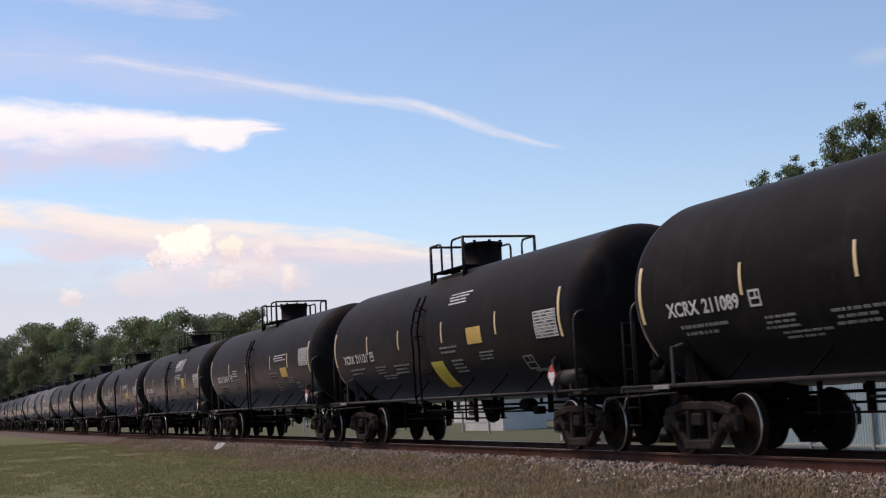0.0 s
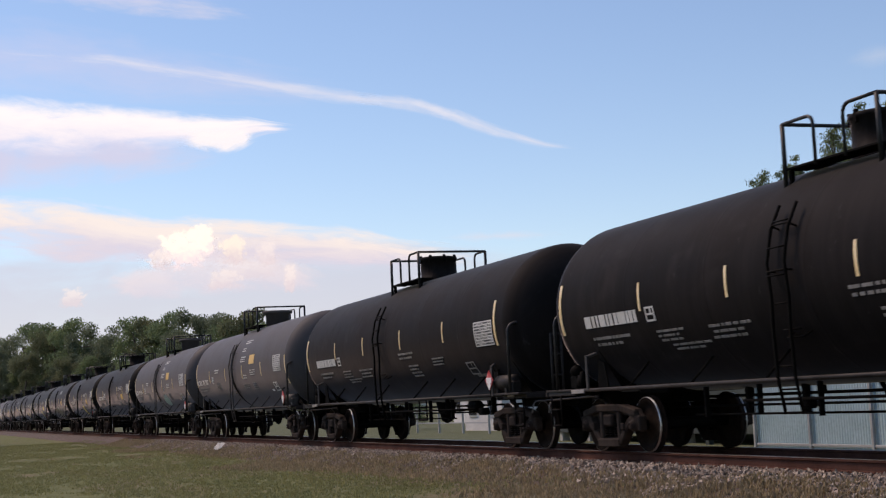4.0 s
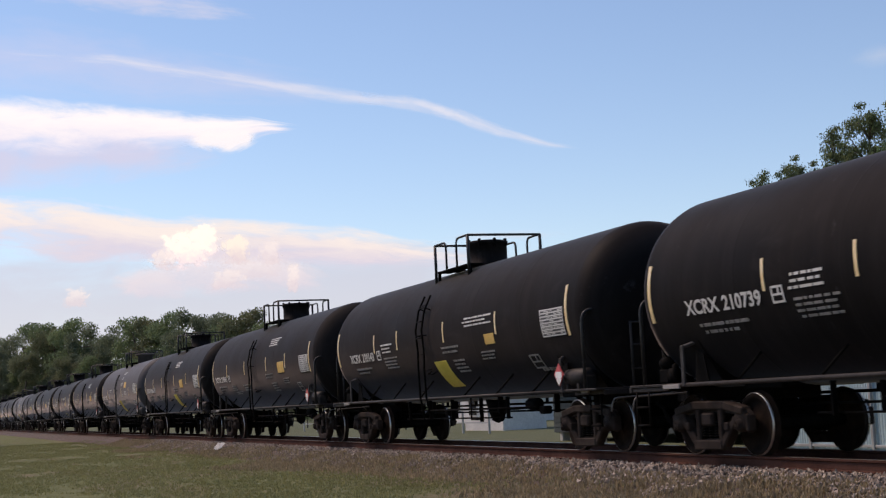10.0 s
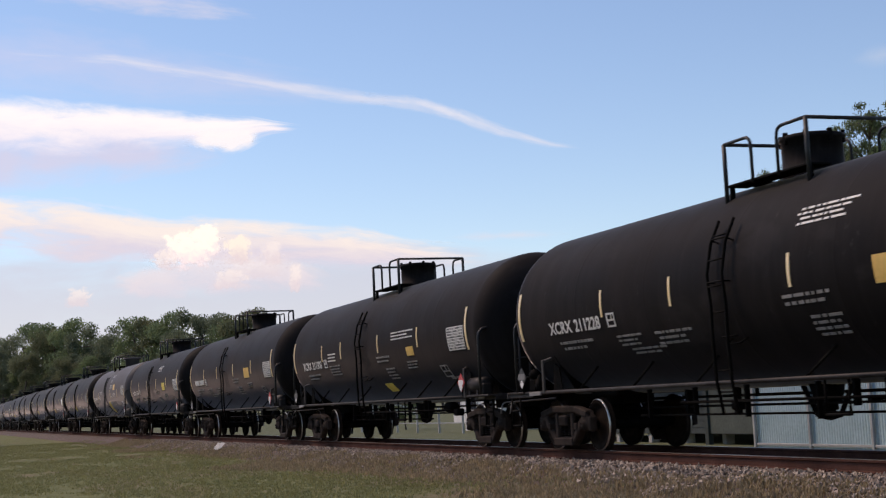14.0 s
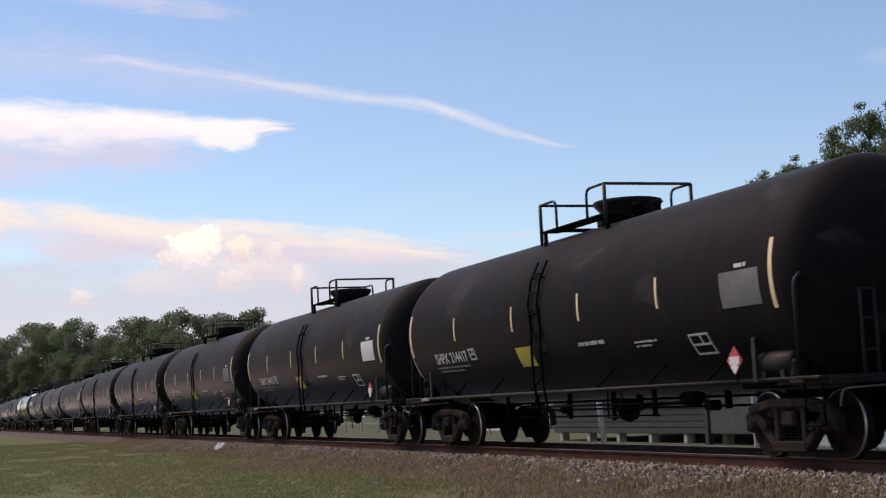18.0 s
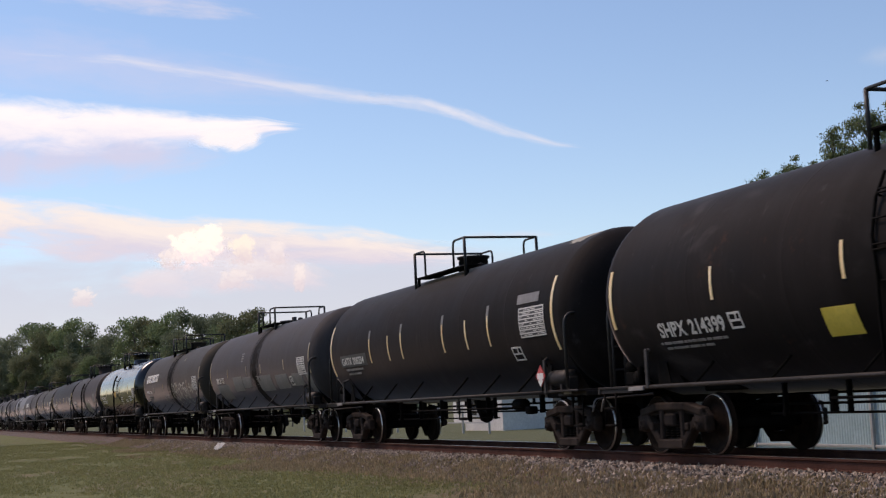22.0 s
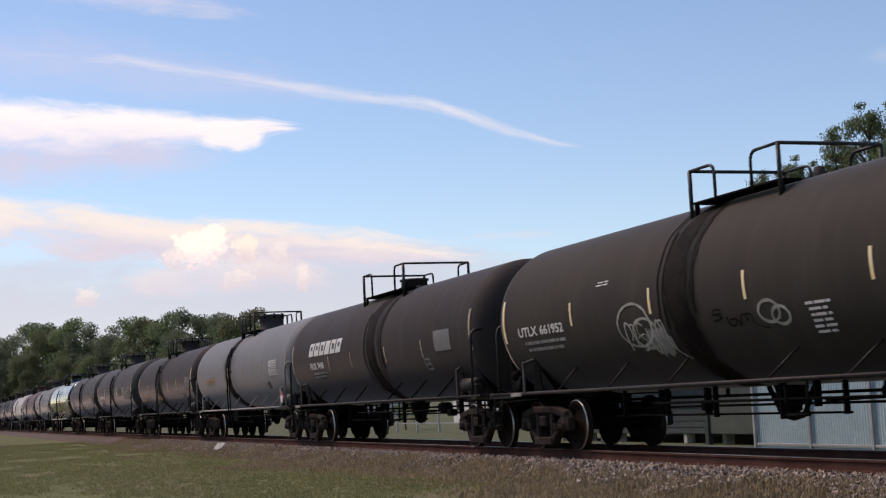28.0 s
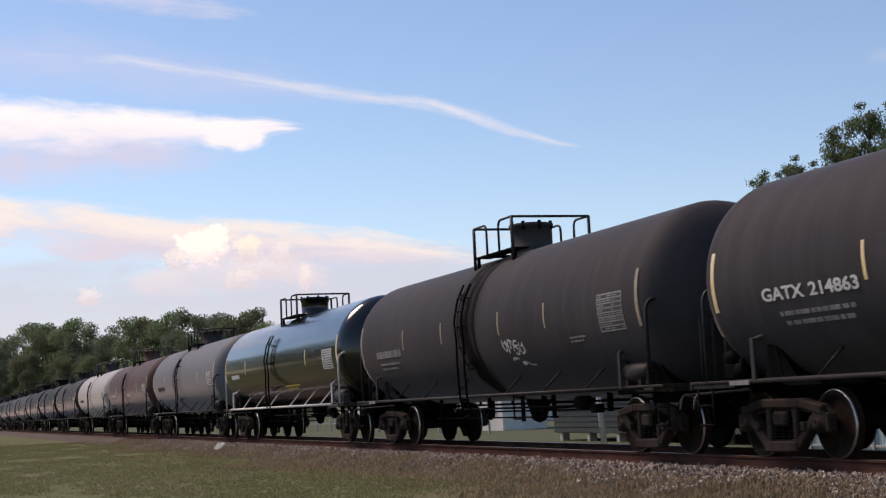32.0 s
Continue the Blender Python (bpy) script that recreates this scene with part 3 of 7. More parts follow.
def bolster(bm):
    box(bm, -0.22, 0.22, -1.02, 1.02, 0.5, 0.68, 0.03)
    box(bm, -0.3, 0.3, -0.35, 0.35, 0.66, 0.8, 0.03)
    for s in (-1, 1):
        box(bm, -0.05 + s * 0.42, 0.05 + s * 0.42, -0.85, 0.85, 0.36, 0.44, 0.01)
        for y in (-0.75, 0.75):
            box(bm, -0.04 + s * 0.46, 0.06 + s * 0.46, y - 0.07, y + 0.07, 0.3, 0.58, 0.015)


def centre_sill(bm, s):
    """The stub sill under one end of the tank, with its striker and draft pocket."""
    box(bm, s * 7.0 - 1.35, s * 7.0 + 1.35, -0.33, 0.33, 0.8, 1.08, 0.02)
    box(bm, s * 8.32 - 0.06, s * 8.32 + 0.06, -0.38, 0.38, 0.7, 1.1, 0.02)
    box(bm, s * 5.6 - 0.5, s * 5.6 + 0.5, -0.7, 0.7, 0.96, 1.12, 0.02)


def saddle(bm, s):
    """The cradle plate between the sill and the belly of the tank."""
    for x in (s * 6.9 - 0.6, s * 6.9 + 0.6):
        vs = []
        for i in range(13):
            a = radians(-150 + 120 * i / 12)
            vs.append((math.cos(a) * (TANK_R + 0.004), TANK_Z + math.sin(a) * (TANK_R + 0.004)))
        pts = vs + [(0.9, 1.08), (-0.9, 1.08)]
        a = [bm.verts.new((x - 0.02, y, z)) for y, z in pts]
        b = [bm.verts.new((x + 0.02, y, z)) for y, z in pts]
        bm.faces.new(a)
        bm.faces.new(b[::-1])
        for i in range(len(pts)):
            j = (i + 1) % len(pts)
            bm.faces.new((a[i], b[i], b[j], a[j]))
    bmesh.ops.recalc_face_normals(bm, faces=bm.faces)


def coupler(bm, s):
    box(bm, s * 8.45 - 0.22, s * 8.45 + 0.22, -0.08, 0.08, 0.8, 0.96, 0.02)
    box(bm, s * 8.71 - 0.1, s * 8.71 + 0.1, -0.16, 0.13, 0.74, 1.02, 0.04)
    box(bm, s * 8.78 - 0.06, s * 8.78 + 0.05, 0.02, 0.15, 0.78, 0.98, 0.03)


def end_platform(bm, s):
    """Grating across the end of the car, with its front beam and side angle."""
    half = 1.58 if s > 0 else 1.42
    box(bm, s * 7.75 - 0.6, s * 7.75 + 0.6, -half, half, 1.06, 1.1, 0.008)
    box(bm, s * 8.33 - 0.04, s * 8.33 + 0.04, -1.42, 1.42, 0.98, 1.07, 0.01)
    for y in (-1.4, 1.36):
        box(bm, s * 7.75 - 0.6, s * 7.75 + 0.6, y, y + 0.05, 0.99, 1.06, 0.008)


def end_steps(bm, s, side):
    y = side * 1.4
    for x in (s * 7.95 - 0.2, s * 7.95 + 0.2):
        rod(bm, [(x, y, 1.0), (x, y, 0.45)], 0.018, 6)
    for z in (0.47, 0.75):
        rod(bm, [(s * 7.95 - 0.2, y, z), (s * 7.95 + 0.2, y, z)], 0.02, 6)


def end_rail(bm, s):
    """The hoop of pipe across the end platform."""
    x, y = (7.9, 1.55) if s > 0 else (-7.86, 1.4)
    rod(bm, bent([(x, -y, 1.08), (x, -y, 2.44), (x, y, 2.44), (x, y, 1.08)], 0.22, 5), 0.03, 8)


def end_ladder(bm, s):
    """Upright bars beside the brake gear at the car's end, with cross bars."""
    for y in (-0.82, -0.6):
        rod(bm, [(s * 8.26, y, 1.08), (s * 8.26, y, 2.2)], 0.022, 6)
    for z in (1.4, 1.8, 2.18):
        rod(bm, [(s * 8.26, -0.82, z), (s * 8.26, -0.6, z)], 0.016, 6)


def corner_post(bm, s, side):
    """A flat bar from the side rail, bent in to a gusset on the tank's belly."""
    y = side * 1.4
    x = s * 6.62
    box(bm, x - 0.045, x + 0.045, y - 0.018, y + 0.018, 1.05, 1.66, 0.006)
    rod(bm, [(x, y, 1.63), (x - s * 0.2, side * 1.2, 1.72), (x - s * 0.3, side * 1.05, 1.5)], 0.034, 6)


def gusset(bm, s, side):
    """The plate between the corner post and the tank's belly."""
    x = s * 6.62
    pts = [(x - s * 0.02, 1.09), (x - s * 0.42, 1.09), (x - s * 0.3, 1.52), (x - s * 0.1, 1.6)]
    a = [bm.verts.new((px, side * 1.22, z)) for px, z in pts]
    b = [bm.verts.new((px, side * 1.2, z)) for px, z in pts]
    bm.faces.new(a)
    bm.faces.new(b[::-1])
    for i in range(4):
        bm.faces.new((a[i], b[i], b[(i + 1) % 4], a[(i + 1) % 4]))
    bmesh.ops.recalc_face_normals(bm, faces=bm.faces)


def sill_strip(bm, s):
    """A bright marker strip on the edge of the end platform."""
    x0, x1 = (7.5, 7.78) if s > 0 else (-7.2, -6.7)
    box(bm, x0, x1, -1.452, -1.422, 1.02, 1.085, 0.006)


def brake_valve(bm):
    """The control valve with its bolted covers and pipes, on the end platform."""
    box(bm, -7.72, -7.42, -1.22, -0.98, 1.1, 1.34, 0.03)
    turned(bm, [(-0.12, 0.0005), (-0.12, 0.09), (-0.04, 0.11), (0.1, 0.11), (0.14, 0.0005)], 14, "X", (-7.56, -1.14, 1.42))
    turned(bm, [(-0.08, 0.0005), (-0.08, 0.1), (0.06, 0.1), (0.09, 0.0005)], 14, "Y", (-7.34, -1.14, 1.24))
    turned(bm, [(1.1, 0.05), (1.38, 0.05), (1.42, 0.0005)], 10, "Z", (-7.22, -1.2, 0.0))
    rod(bm, bent([(-7.7, -1.1, 1.2), (-7.84, -1.1, 1.3), (-7.84, -1.1, 1.1)], 0.06, 3), 0.025, 6)


def side_pipe(bm, side):
    """The safety rail along the side of the car."""
    rod(bm, [(-7.2, side * 1.38, 1.07), (7.2, side * 1.38, 1.07)], 0.034, 8)


def brace(bm, x, side, lean):
    rod(bm, [(x, side * 1.38, 1.07), (x + lean, side * 1.1, 1.5)], 0.02, 6)


def step_ladder(bm):
    """The two stiles of the side ladder, from below the side rail up over the tank's shoulder."""
    for dx in (-0.2, 0.2):
        pts = [(dx, -1.5, 0.62), (dx, -1.58, 1.1), (dx, -1.6, 1.7)]
        pts += [tuple(on_tank(dx, a, 0.12)) for a in (-12, 4, 20, 33)]
        rod(bm, pts, 0.024, 6)


def ladder_bracket(bm, a):
    """A bent bar that holds the ladder off the tank."""
    rod(bm, bent([on_tank(-0.2, a, -0.01), on_tank(-0.2, a, 0.13), on_tank(0.2, a, 0.13), on_tank(0.2, a, -0.01)], 0.03, 2), 0.014, 5)


def rung_at(bm, i):
    if i < 3:
        z = 0.64 + 0.3 * i
        y = -1.5 - 0.03 * i
        rod(bm, [(-0.2, y, z), (0.2, y, z)], 0.013, 6)
    else:
        a = -28 + (i - 3) * 13
        rod(bm, [on_tank(-0.2, a, 0.12), on_tank(0.2, a, 0.12)], 0.013, 6)


# platform: ends along the car, half width, height of the rail, and what stands on it
PLATFORMS = {
    "drum": dict(x0=-1.1, x1=1.0, y=0.86, top=4.58),
    "drum_long": dict(x0=-1.1, x1=1.2, y=0.86, top=4.58),
    "flange": dict(x0=-1.15, x1=1.0, y=0.86, top=4.58),
    "low": dict(x0=-1.45, x1=1.3, y=0.86, top=4.47),
    "pot": dict(x0=-1.75, x1=1.4, y=0.86, top=4.42),
    "pot_high": dict(x0=-1.75, x1=1.6, y=0.86, top=4.55),
    "bare": dict(x0=-1.6, x1=0.85, y=0.86, top=4.46),
}


def deck(bm, p):
    """Grating with a rim, on brackets that follow the tank."""
    for y0, y1 in ((-p["y"], -0.5), (0.5, p["y"])):
        box(bm, p["x0"], p["x1"], y0, y1, 3.93, 3.965, 0.006)
    box(bm, p["x0"], p["x0"] + 0.35, -0.5, 0.5, 3.95, 3.985, 0.006)
    for x in (p["x0"] + 0.06, p["x1"] - 0.06):
        for s in (-1, 1):
            box(bm, x - 0.03, x + 0.03, s * 0.8 - 0.03, s * 0.8 + 0.03, 3.62, 3.94)


def platform_post(bm, x, y, top):
    rod(bm, [(x, y, TANK_Z + math.sqrt(TANK_R ** 2 - y * y) - 0.03), (x, y, top)], 0.034, 8)


def cross_rail(bm, x, p):
    rod(bm, [(x, -p["y"], p["top"]), (x, p["y"], p["top"])], 0.027, 8)


def side_hoop(bm, x, sgn, y, p):
    """A short side rail that turns down to the deck and leaves the way to the ladder open."""
    n = min(0.72, (p["x1"] - p["x0"]) * 0.42)
    rod(bm, bent([(x, y, p["top"]), (x + sgn * n, y, p["top"]), (x + sgn * n, y, 3.9)], 0.16, 4), 0.025, 8)


def dome(bm, kind):
    """The manway or fittings housing on top of the tank."""
    if kind in ("drum", "drum_long"):
        turned(bm, [(3.84, 0.46), (4.02, 0.46), (4.03, 0.44), (4.46, 0.44), (4.47, 0.47), (4.53, 0.47), (4.55, 0.4), (4.58, 0.0005)], 28, "Z", (0.0, 0, 0))
    elif kind == "flange":
        turned(bm, [(3.84, 0.4), (4.34, 0.42), (4.36, 0.52), (4.43, 0.54), (4.46, 0.5), (4.49, 0.0005)], 28, "Z", (0.45, 0, 0))
        box(bm, -0.75, -0.45, -0.1, 0.12, 3.9, 4.12, 0.03)
    elif kind == "low":
        turned(bm, [(3.84, 0.5), (4.04, 0.48), (4.2, 0.62), (4.27, 0.62), (4.29, 0.55), (4.31, 0.0005)], 28, "Z", (0.1, 0, 0))
        box(bm, -0.9, -0.55, -0.15, 0.15, 3.9, 4.1, 0.03)
    elif kind in ("pot", "pot_high"):
        turned(bm, [(3.84, 0.36), (4.24, 0.34), (4.25, 0.38), (4.3, 0.38), (4.32, 0.0005)], 24, "Z", (-0.1, 0, 0))
        for x, y in ((0.5, 0.1), (0.75, -0.15), (-0.75, 0.15)):
            turned(bm, [(3.84, 0.1), (4.05, 0.09), (4.07, 0.0005)], 12, "Z", (x, y, 0))
    else:
        turned(bm, [(3.84, 0.4), (4.0, 0.38), (4.02, 0.43), (4.07, 0.43), (4.09, 0.0005)], 24, "Z", (-0.2, 0, 0))
        for x, y in ((0.5, 0.1), (0.85, -0.2)):
            turned(bm, [(3.84, 0.09), (4.12, 0.08), (4.14, 0.0005)], 12, "Z", (x, y, 0))


def valve_cluster(bm):
    """Small valves and a handwheel beside the low housing."""
    turned(bm, [(3.84, 0.09), (4.08, 0.09), (4.1, 0.13), (4.14, 0.13), (4.16, 0.0005)], 12, "Z", (0.78, -0.12, 0))
    turned(bm, [(3.84, 0.06), (4.1, 0.05), (4.12, 0.09), (4.15, 0.09), (4.16, 0.0005)], 12, "Z", (0.98, 0.14, 0))
    rod(bm, [(0.6, -0.1, 4.03), (1.06, -0.1, 4.03)], 0.03, 6)


def reservoir(bm):
    """An air reservoir on the end platform."""
    turned(bm, [(-0.42, 0.0005), (-0.41, 0.1), (-0.36, 0.165), (0.36, 0.165), (0.41, 0.1), (0.42, 0.0005)], 20, "X", (6.98, -1.2, 1.3))
    for x in (6.75, 7.2):
        box(bm, x - 0.04, x + 0.04, -1.36, -1.04, 1.06, 1.2)
    box(bm, 7.3, 7.44, -1.32, -1.1, 1.09, 1.34, 0.03)


def brake_wheel(bm):
    pts = [(-7.62, -0.75 + 0.28 * math.cos(k * math.tau / 20), 1.95 + 0.28 * math.sin(k * math.tau / 20)) for k in range(21)]
    rod(bm, pts, 0.016, 6, caps=False)
    for k in range(4):
        a = k * math.tau / 4 + 0.4
        rod(bm, [(-7.62, -0.75, 1.95), (-7.62, -0.75 + 0.28 * math.cos(a), 1.95 + 0.28 * math.sin(a))], 0.012, 5)
    box(bm, -7.6, -7.4, -0.9, -0.6, 1.75, 2.15, 0.02)
    rod(bm, [(-7.5, -0.75, 1.1), (-7.5, -0.75, 1.8)], 0.03, 6)


def belly_valve(bm):
    """The bottom outlet with its skid and cap."""
    turned(bm, [(0.5, 0.0005), (0.5, 0.09), (0.6, 0.1), (0.62, 0.14), (0.7, 0.14), (0.72, 0.2), (1.0, 0.26)], 20, "Z", (0.1, 0, 0))
    for s in (-1, 1):
        rod(bm, [(0.1 + s * 0.6, 0, 0.98), (0.1 + s * 0.28, 0, 0.55), (0.1, 0, 0.5)], 0.04, 6)


def brake_gear(bm):
    """The brake cylinder, its levers and the rod to the trucks under the tank."""
    turned(bm, [(-0.26, 0.0005), (-0.26, 0.1), (-0.2, 0.12), (0.2, 0.12), (0.26, 0.1), (0.26, 0.0005)], 18, "X", (3.2, -0.45, 0.86))
    rod(bm, [(-5.6, -0.25, 0.72), (5.6, -0.25, 0.72)], 0.02, 6)
    rod(bm, [(2.2, -0.7, 0.78), (2.9, -0.45, 0.78)], 0.02, 6)
    box(bm, 2.15, 2.25, -0.85, -0.35, 0.75, 0.8)
    for x in (1.4, 4.3):
        box(bm, x - 0.03, x + 0.03, -0.5, -0.4, 0.68, 1.05)
    for x in (-3.4, -1.9, 4.9):
        box(bm, x - 0.04, x + 0.04, -0.3, -0.2, 0.6, 1.03)
    rod(bm, [(-4.4, -0.62, 0.6), (2.4, -0.62, 0.6)], 0.018, 6)
    rod(bm, [(-2.6, -0.85, 0.8), (4.2, -0.85, 0.8)], 0.022, 6)
    for x, z in ((-3.9, 0.56), (-2.4, 0.6), (-0.9, 0.56), (0.9, 0.52), (2.4, 0.58)):
        box(bm, x - 0.025, x + 0.025, -0.74, -0.66, z, 1.03, 0.006)
    for x, w, z in ((-1.3, 0.09, 0.66), (4.1, 0.14, 0.66)):
        box(bm, x - w, x + w, -0.7, -0.52, z, z + 0.16, 0.03)


def train_line(bm):
    """The air pipe along the car, with its hangers."""
    rod(bm, [(-8.2, 0.55, 0.86), (8.2, 0.55, 0.86)], 0.026, 6)
    for x in (-4.6, -2.6, -0.8, 1.6, 3.6, 5.0):
        box(bm, x - 0.02, x + 0.02, 0.52, 0.58, 0.84, 1.1)


def crossover_step(bm):
    """A hanging step of bar under the side rail."""
    for x in (2.0, 2.5):
        rod(bm, [(x, -1.36, 1.05), (x, -1.36, 0.6)], 0.018, 6)
    rod(bm, [(1.98, -1.36, 0.6), (2.52, -1.36, 0.6)], 0.02, 6)


def air_hose(bm, s):
    rod(bm, bent([(s * 8.3, -0.45, 0.8), (s * 8.55, -0.45, 0.72), (s * 8.7, -0.42, 0.42), (s * 8.8, -0.25, 0.38)], 0.15, 4), 0.026, 6)


def cut_lever(bm, s):
    rod(bm, bent([(s * 8.42, -1.35, 0.7), (s * 8.42, -1.3, 0.92), (s * 8.42, -0.3, 0.95), (s * 8.6, 0, 1.02)], 0.08, 3), 0.014, 6)


def diamond(bm, x, a, size, lift):
    k = math.degrees(1 / TANK_R)
    pts = [(x, a + size * k), (x + size, a), (x, a - size * k), (x - size, a)]
    top = [bm.verts.new(on_tank(px, pa, lift)) for px, pa in pts]
    low = [bm.verts.new(on_tank(px, pa, lift - 0.012)) for px, pa in pts]
    bm.faces.new(top)
    for i in range(4):
        bm.faces.new((top[i], low[i], low[(i + 1) % 4], top[(i + 1) % 4]))
    bmesh.ops.recalc_face_normals(bm, faces=bm.faces)


def wheelset(car, x):
    """An axle with its two wheels and bearing caps; it turns about its own middle."""
    def axle(bm):
        turned(bm, [(-1.0, 0.0005), (-1.0, 0.07), (-0.9, 0.08), (-0.7, 0.1), (0.7, 0.1), (0.9, 0.08), (1.0, 0.07), (1.0, 0.0005)], 14, "Y")

    def cap(bm, s):
        turned(bm, [(s * 0.94, 0.1), (s * 1.08, 0.105), (s * 1.1, 0.08), (s * 1.13, 0.075), (s * 1.135, 0.0005)], 18, "Y")
        for k in range(3):
            a = k * math.tau / 3
            box(bm, 0.05 * math.cos(a) - 0.015, 0.05 * math.cos(a) + 0.015, min(s * 1.12, s * 1.15), max(s * 1.12, s * 1.15), 0.05 * math.sin(a) - 0.015, 0.05 * math.sin(a) + 0.015)

    ob = piece("wheelset", mesh_of(("axle",), axle, STEEL_DARK), car, "steel axle with two wheels")
    ob.matrix_parent_inverse = Matrix.Translation((x, 0, WHEEL_R))
    for s in (-1, 1):
        piece("wheel", mesh_of(("wheel", s), lambda bm: wheel(bm, s), [WHEEL_FACE, TREAD]), ob, "rusty steel wheel with polished tread")
        piece("bearing_cap", mesh_of(("bearing_cap", s), lambda bm: cap(bm, s), STEEL_TRUCK), ob)
    WHEELSETS.append(ob)


def chassis(car, kind, pipe, brace_paint):
    """All below and around the tank."""
    plain = pipe is RAIL_DARK and kind != "flange"
    rail = RAIL_BLACK if plain else END_PIPE if pipe is RAIL_DARK else pipe
    gear = RAIL_DARK if plain else FITTING
    for tx in TRUCKS:
        at = pose(tx, 0, 0)
        tr = piece("truck", mesh_of(("bolster",), bolster, STEEL_DARK), car, "four-wheel cast steel freight truck", at)
        for s in (-1, 1):
            piece("side_frame", mesh_of(("side_frame", s), lambda bm: side_frame(bm, s), STEEL_TRUCK), tr, "grimy brown cast side frame")
            piece("spring_nest", mesh_of(("springs", s), lambda bm: springs(bm, s), STEEL_DARK), tr)
        for dx in (-AXLE_HALF, AXLE_HALF):
            wheelset(car, tx + dx)
    for s in (-1, 1):
        piece("stub_sill", mesh_of(("sill", s), lambda bm: centre_sill(bm, s), STEEL_DARK), car)
        piece("tank_saddle", mesh_of(("saddle", s), lambda bm: saddle(bm, s), STEEL_DARK), car)
        piece("coupler", mesh_of(("coupler", s), lambda bm: coupler(bm, s), STEEL_TRUCK), car)
        piece("end_platform", mesh_of(("end_platform", s), lambda bm: end_platform(bm, s), RAIL_DARK), car)
        piece("end_handrail", mesh_of(("end_rail", s, rail.name), lambda bm: end_rail(bm, s), rail), car)
        piece("sill_strip", mesh_of(("sill_strip", s), lambda bm: sill_strip(bm, s), PAINT_GREY), car, "bright marker strip on the platform edge")
        piece("end_ladder", mesh_of(("end_ladder", s), lambda bm: end_ladder(bm, s), END_PIPE), car)
        piece("air_hose", mesh_of(("air_hose", s), lambda bm: air_hose(bm, s), STEEL_DARK), car)
        piece("cut_lever", mesh_of(("cut_lever", s), lambda bm: cut_lever(bm, s), RAIL_PIPE), car)
        piece("side_rail", mesh_of(("side_pipe", s, pipe.name), lambda bm: side_pipe(bm, s), pipe), car)
        for e in (-1, 1):
            piece("end_step", mesh_of(("end_steps", e, s), lambda bm: end_steps(bm, e, s), STEEL_DARK), car)
            piece("corner_post", mesh_of(("corner_post", e, s, pipe.name), lambda bm: corner_post(bm, e, s), END_PIPE if pipe is RAIL_DARK else pipe), car)
            piece("gusset", mesh_of(("gusset", e, s), lambda bm: gusset(bm, e, s), STEEL_DARK), car)
    for x, lean in ((-5.2, 0.3), (-3.2, 0.3), (-1.2, 0.3), (1.6, 0.4), (3.4, 0.4), (5.2, 0.4)):
        for s in (-1, 1):
            piece("brace", mesh_of(("brace", x, s, brace_paint.name), lambda bm: brace(bm, x, s, lean), brace_paint), car)
    piece("air_reservoir", mesh_of(("reservoir", gear.name), reservoir, gear), car)
    valve = STEEL_DARK if pipe is RAIL_DARK else FITTING
    piece("brake_valve", mesh_of(("brake_valve", valve.name), brake_valve, valve), car)
    piece("brake_wheel", mesh_of(("brake_wheel",), brake_wheel, STEEL_DARK), car)
    piece("outlet_valve", mesh_of(("belly_valve",), belly_valve, STEEL_DARK), car)
    piece("brake_gear", mesh_of(("brake_gear",), brake_gear, STEEL_DARK), car)
    piece("air_pipe", mesh_of(("train_line",), train_line, STEEL_DARK), car)
    piece("hanging_step", mesh_of(("crossover",), crossover_step, STEEL_DARK), car)


LADDER_AT = {"drum": -0.35, "drum_long": -0.4, "flange": -0.35, "low": -0.35, "pot": -0.4, "pot_high": -0.4, "bare": -0.4}


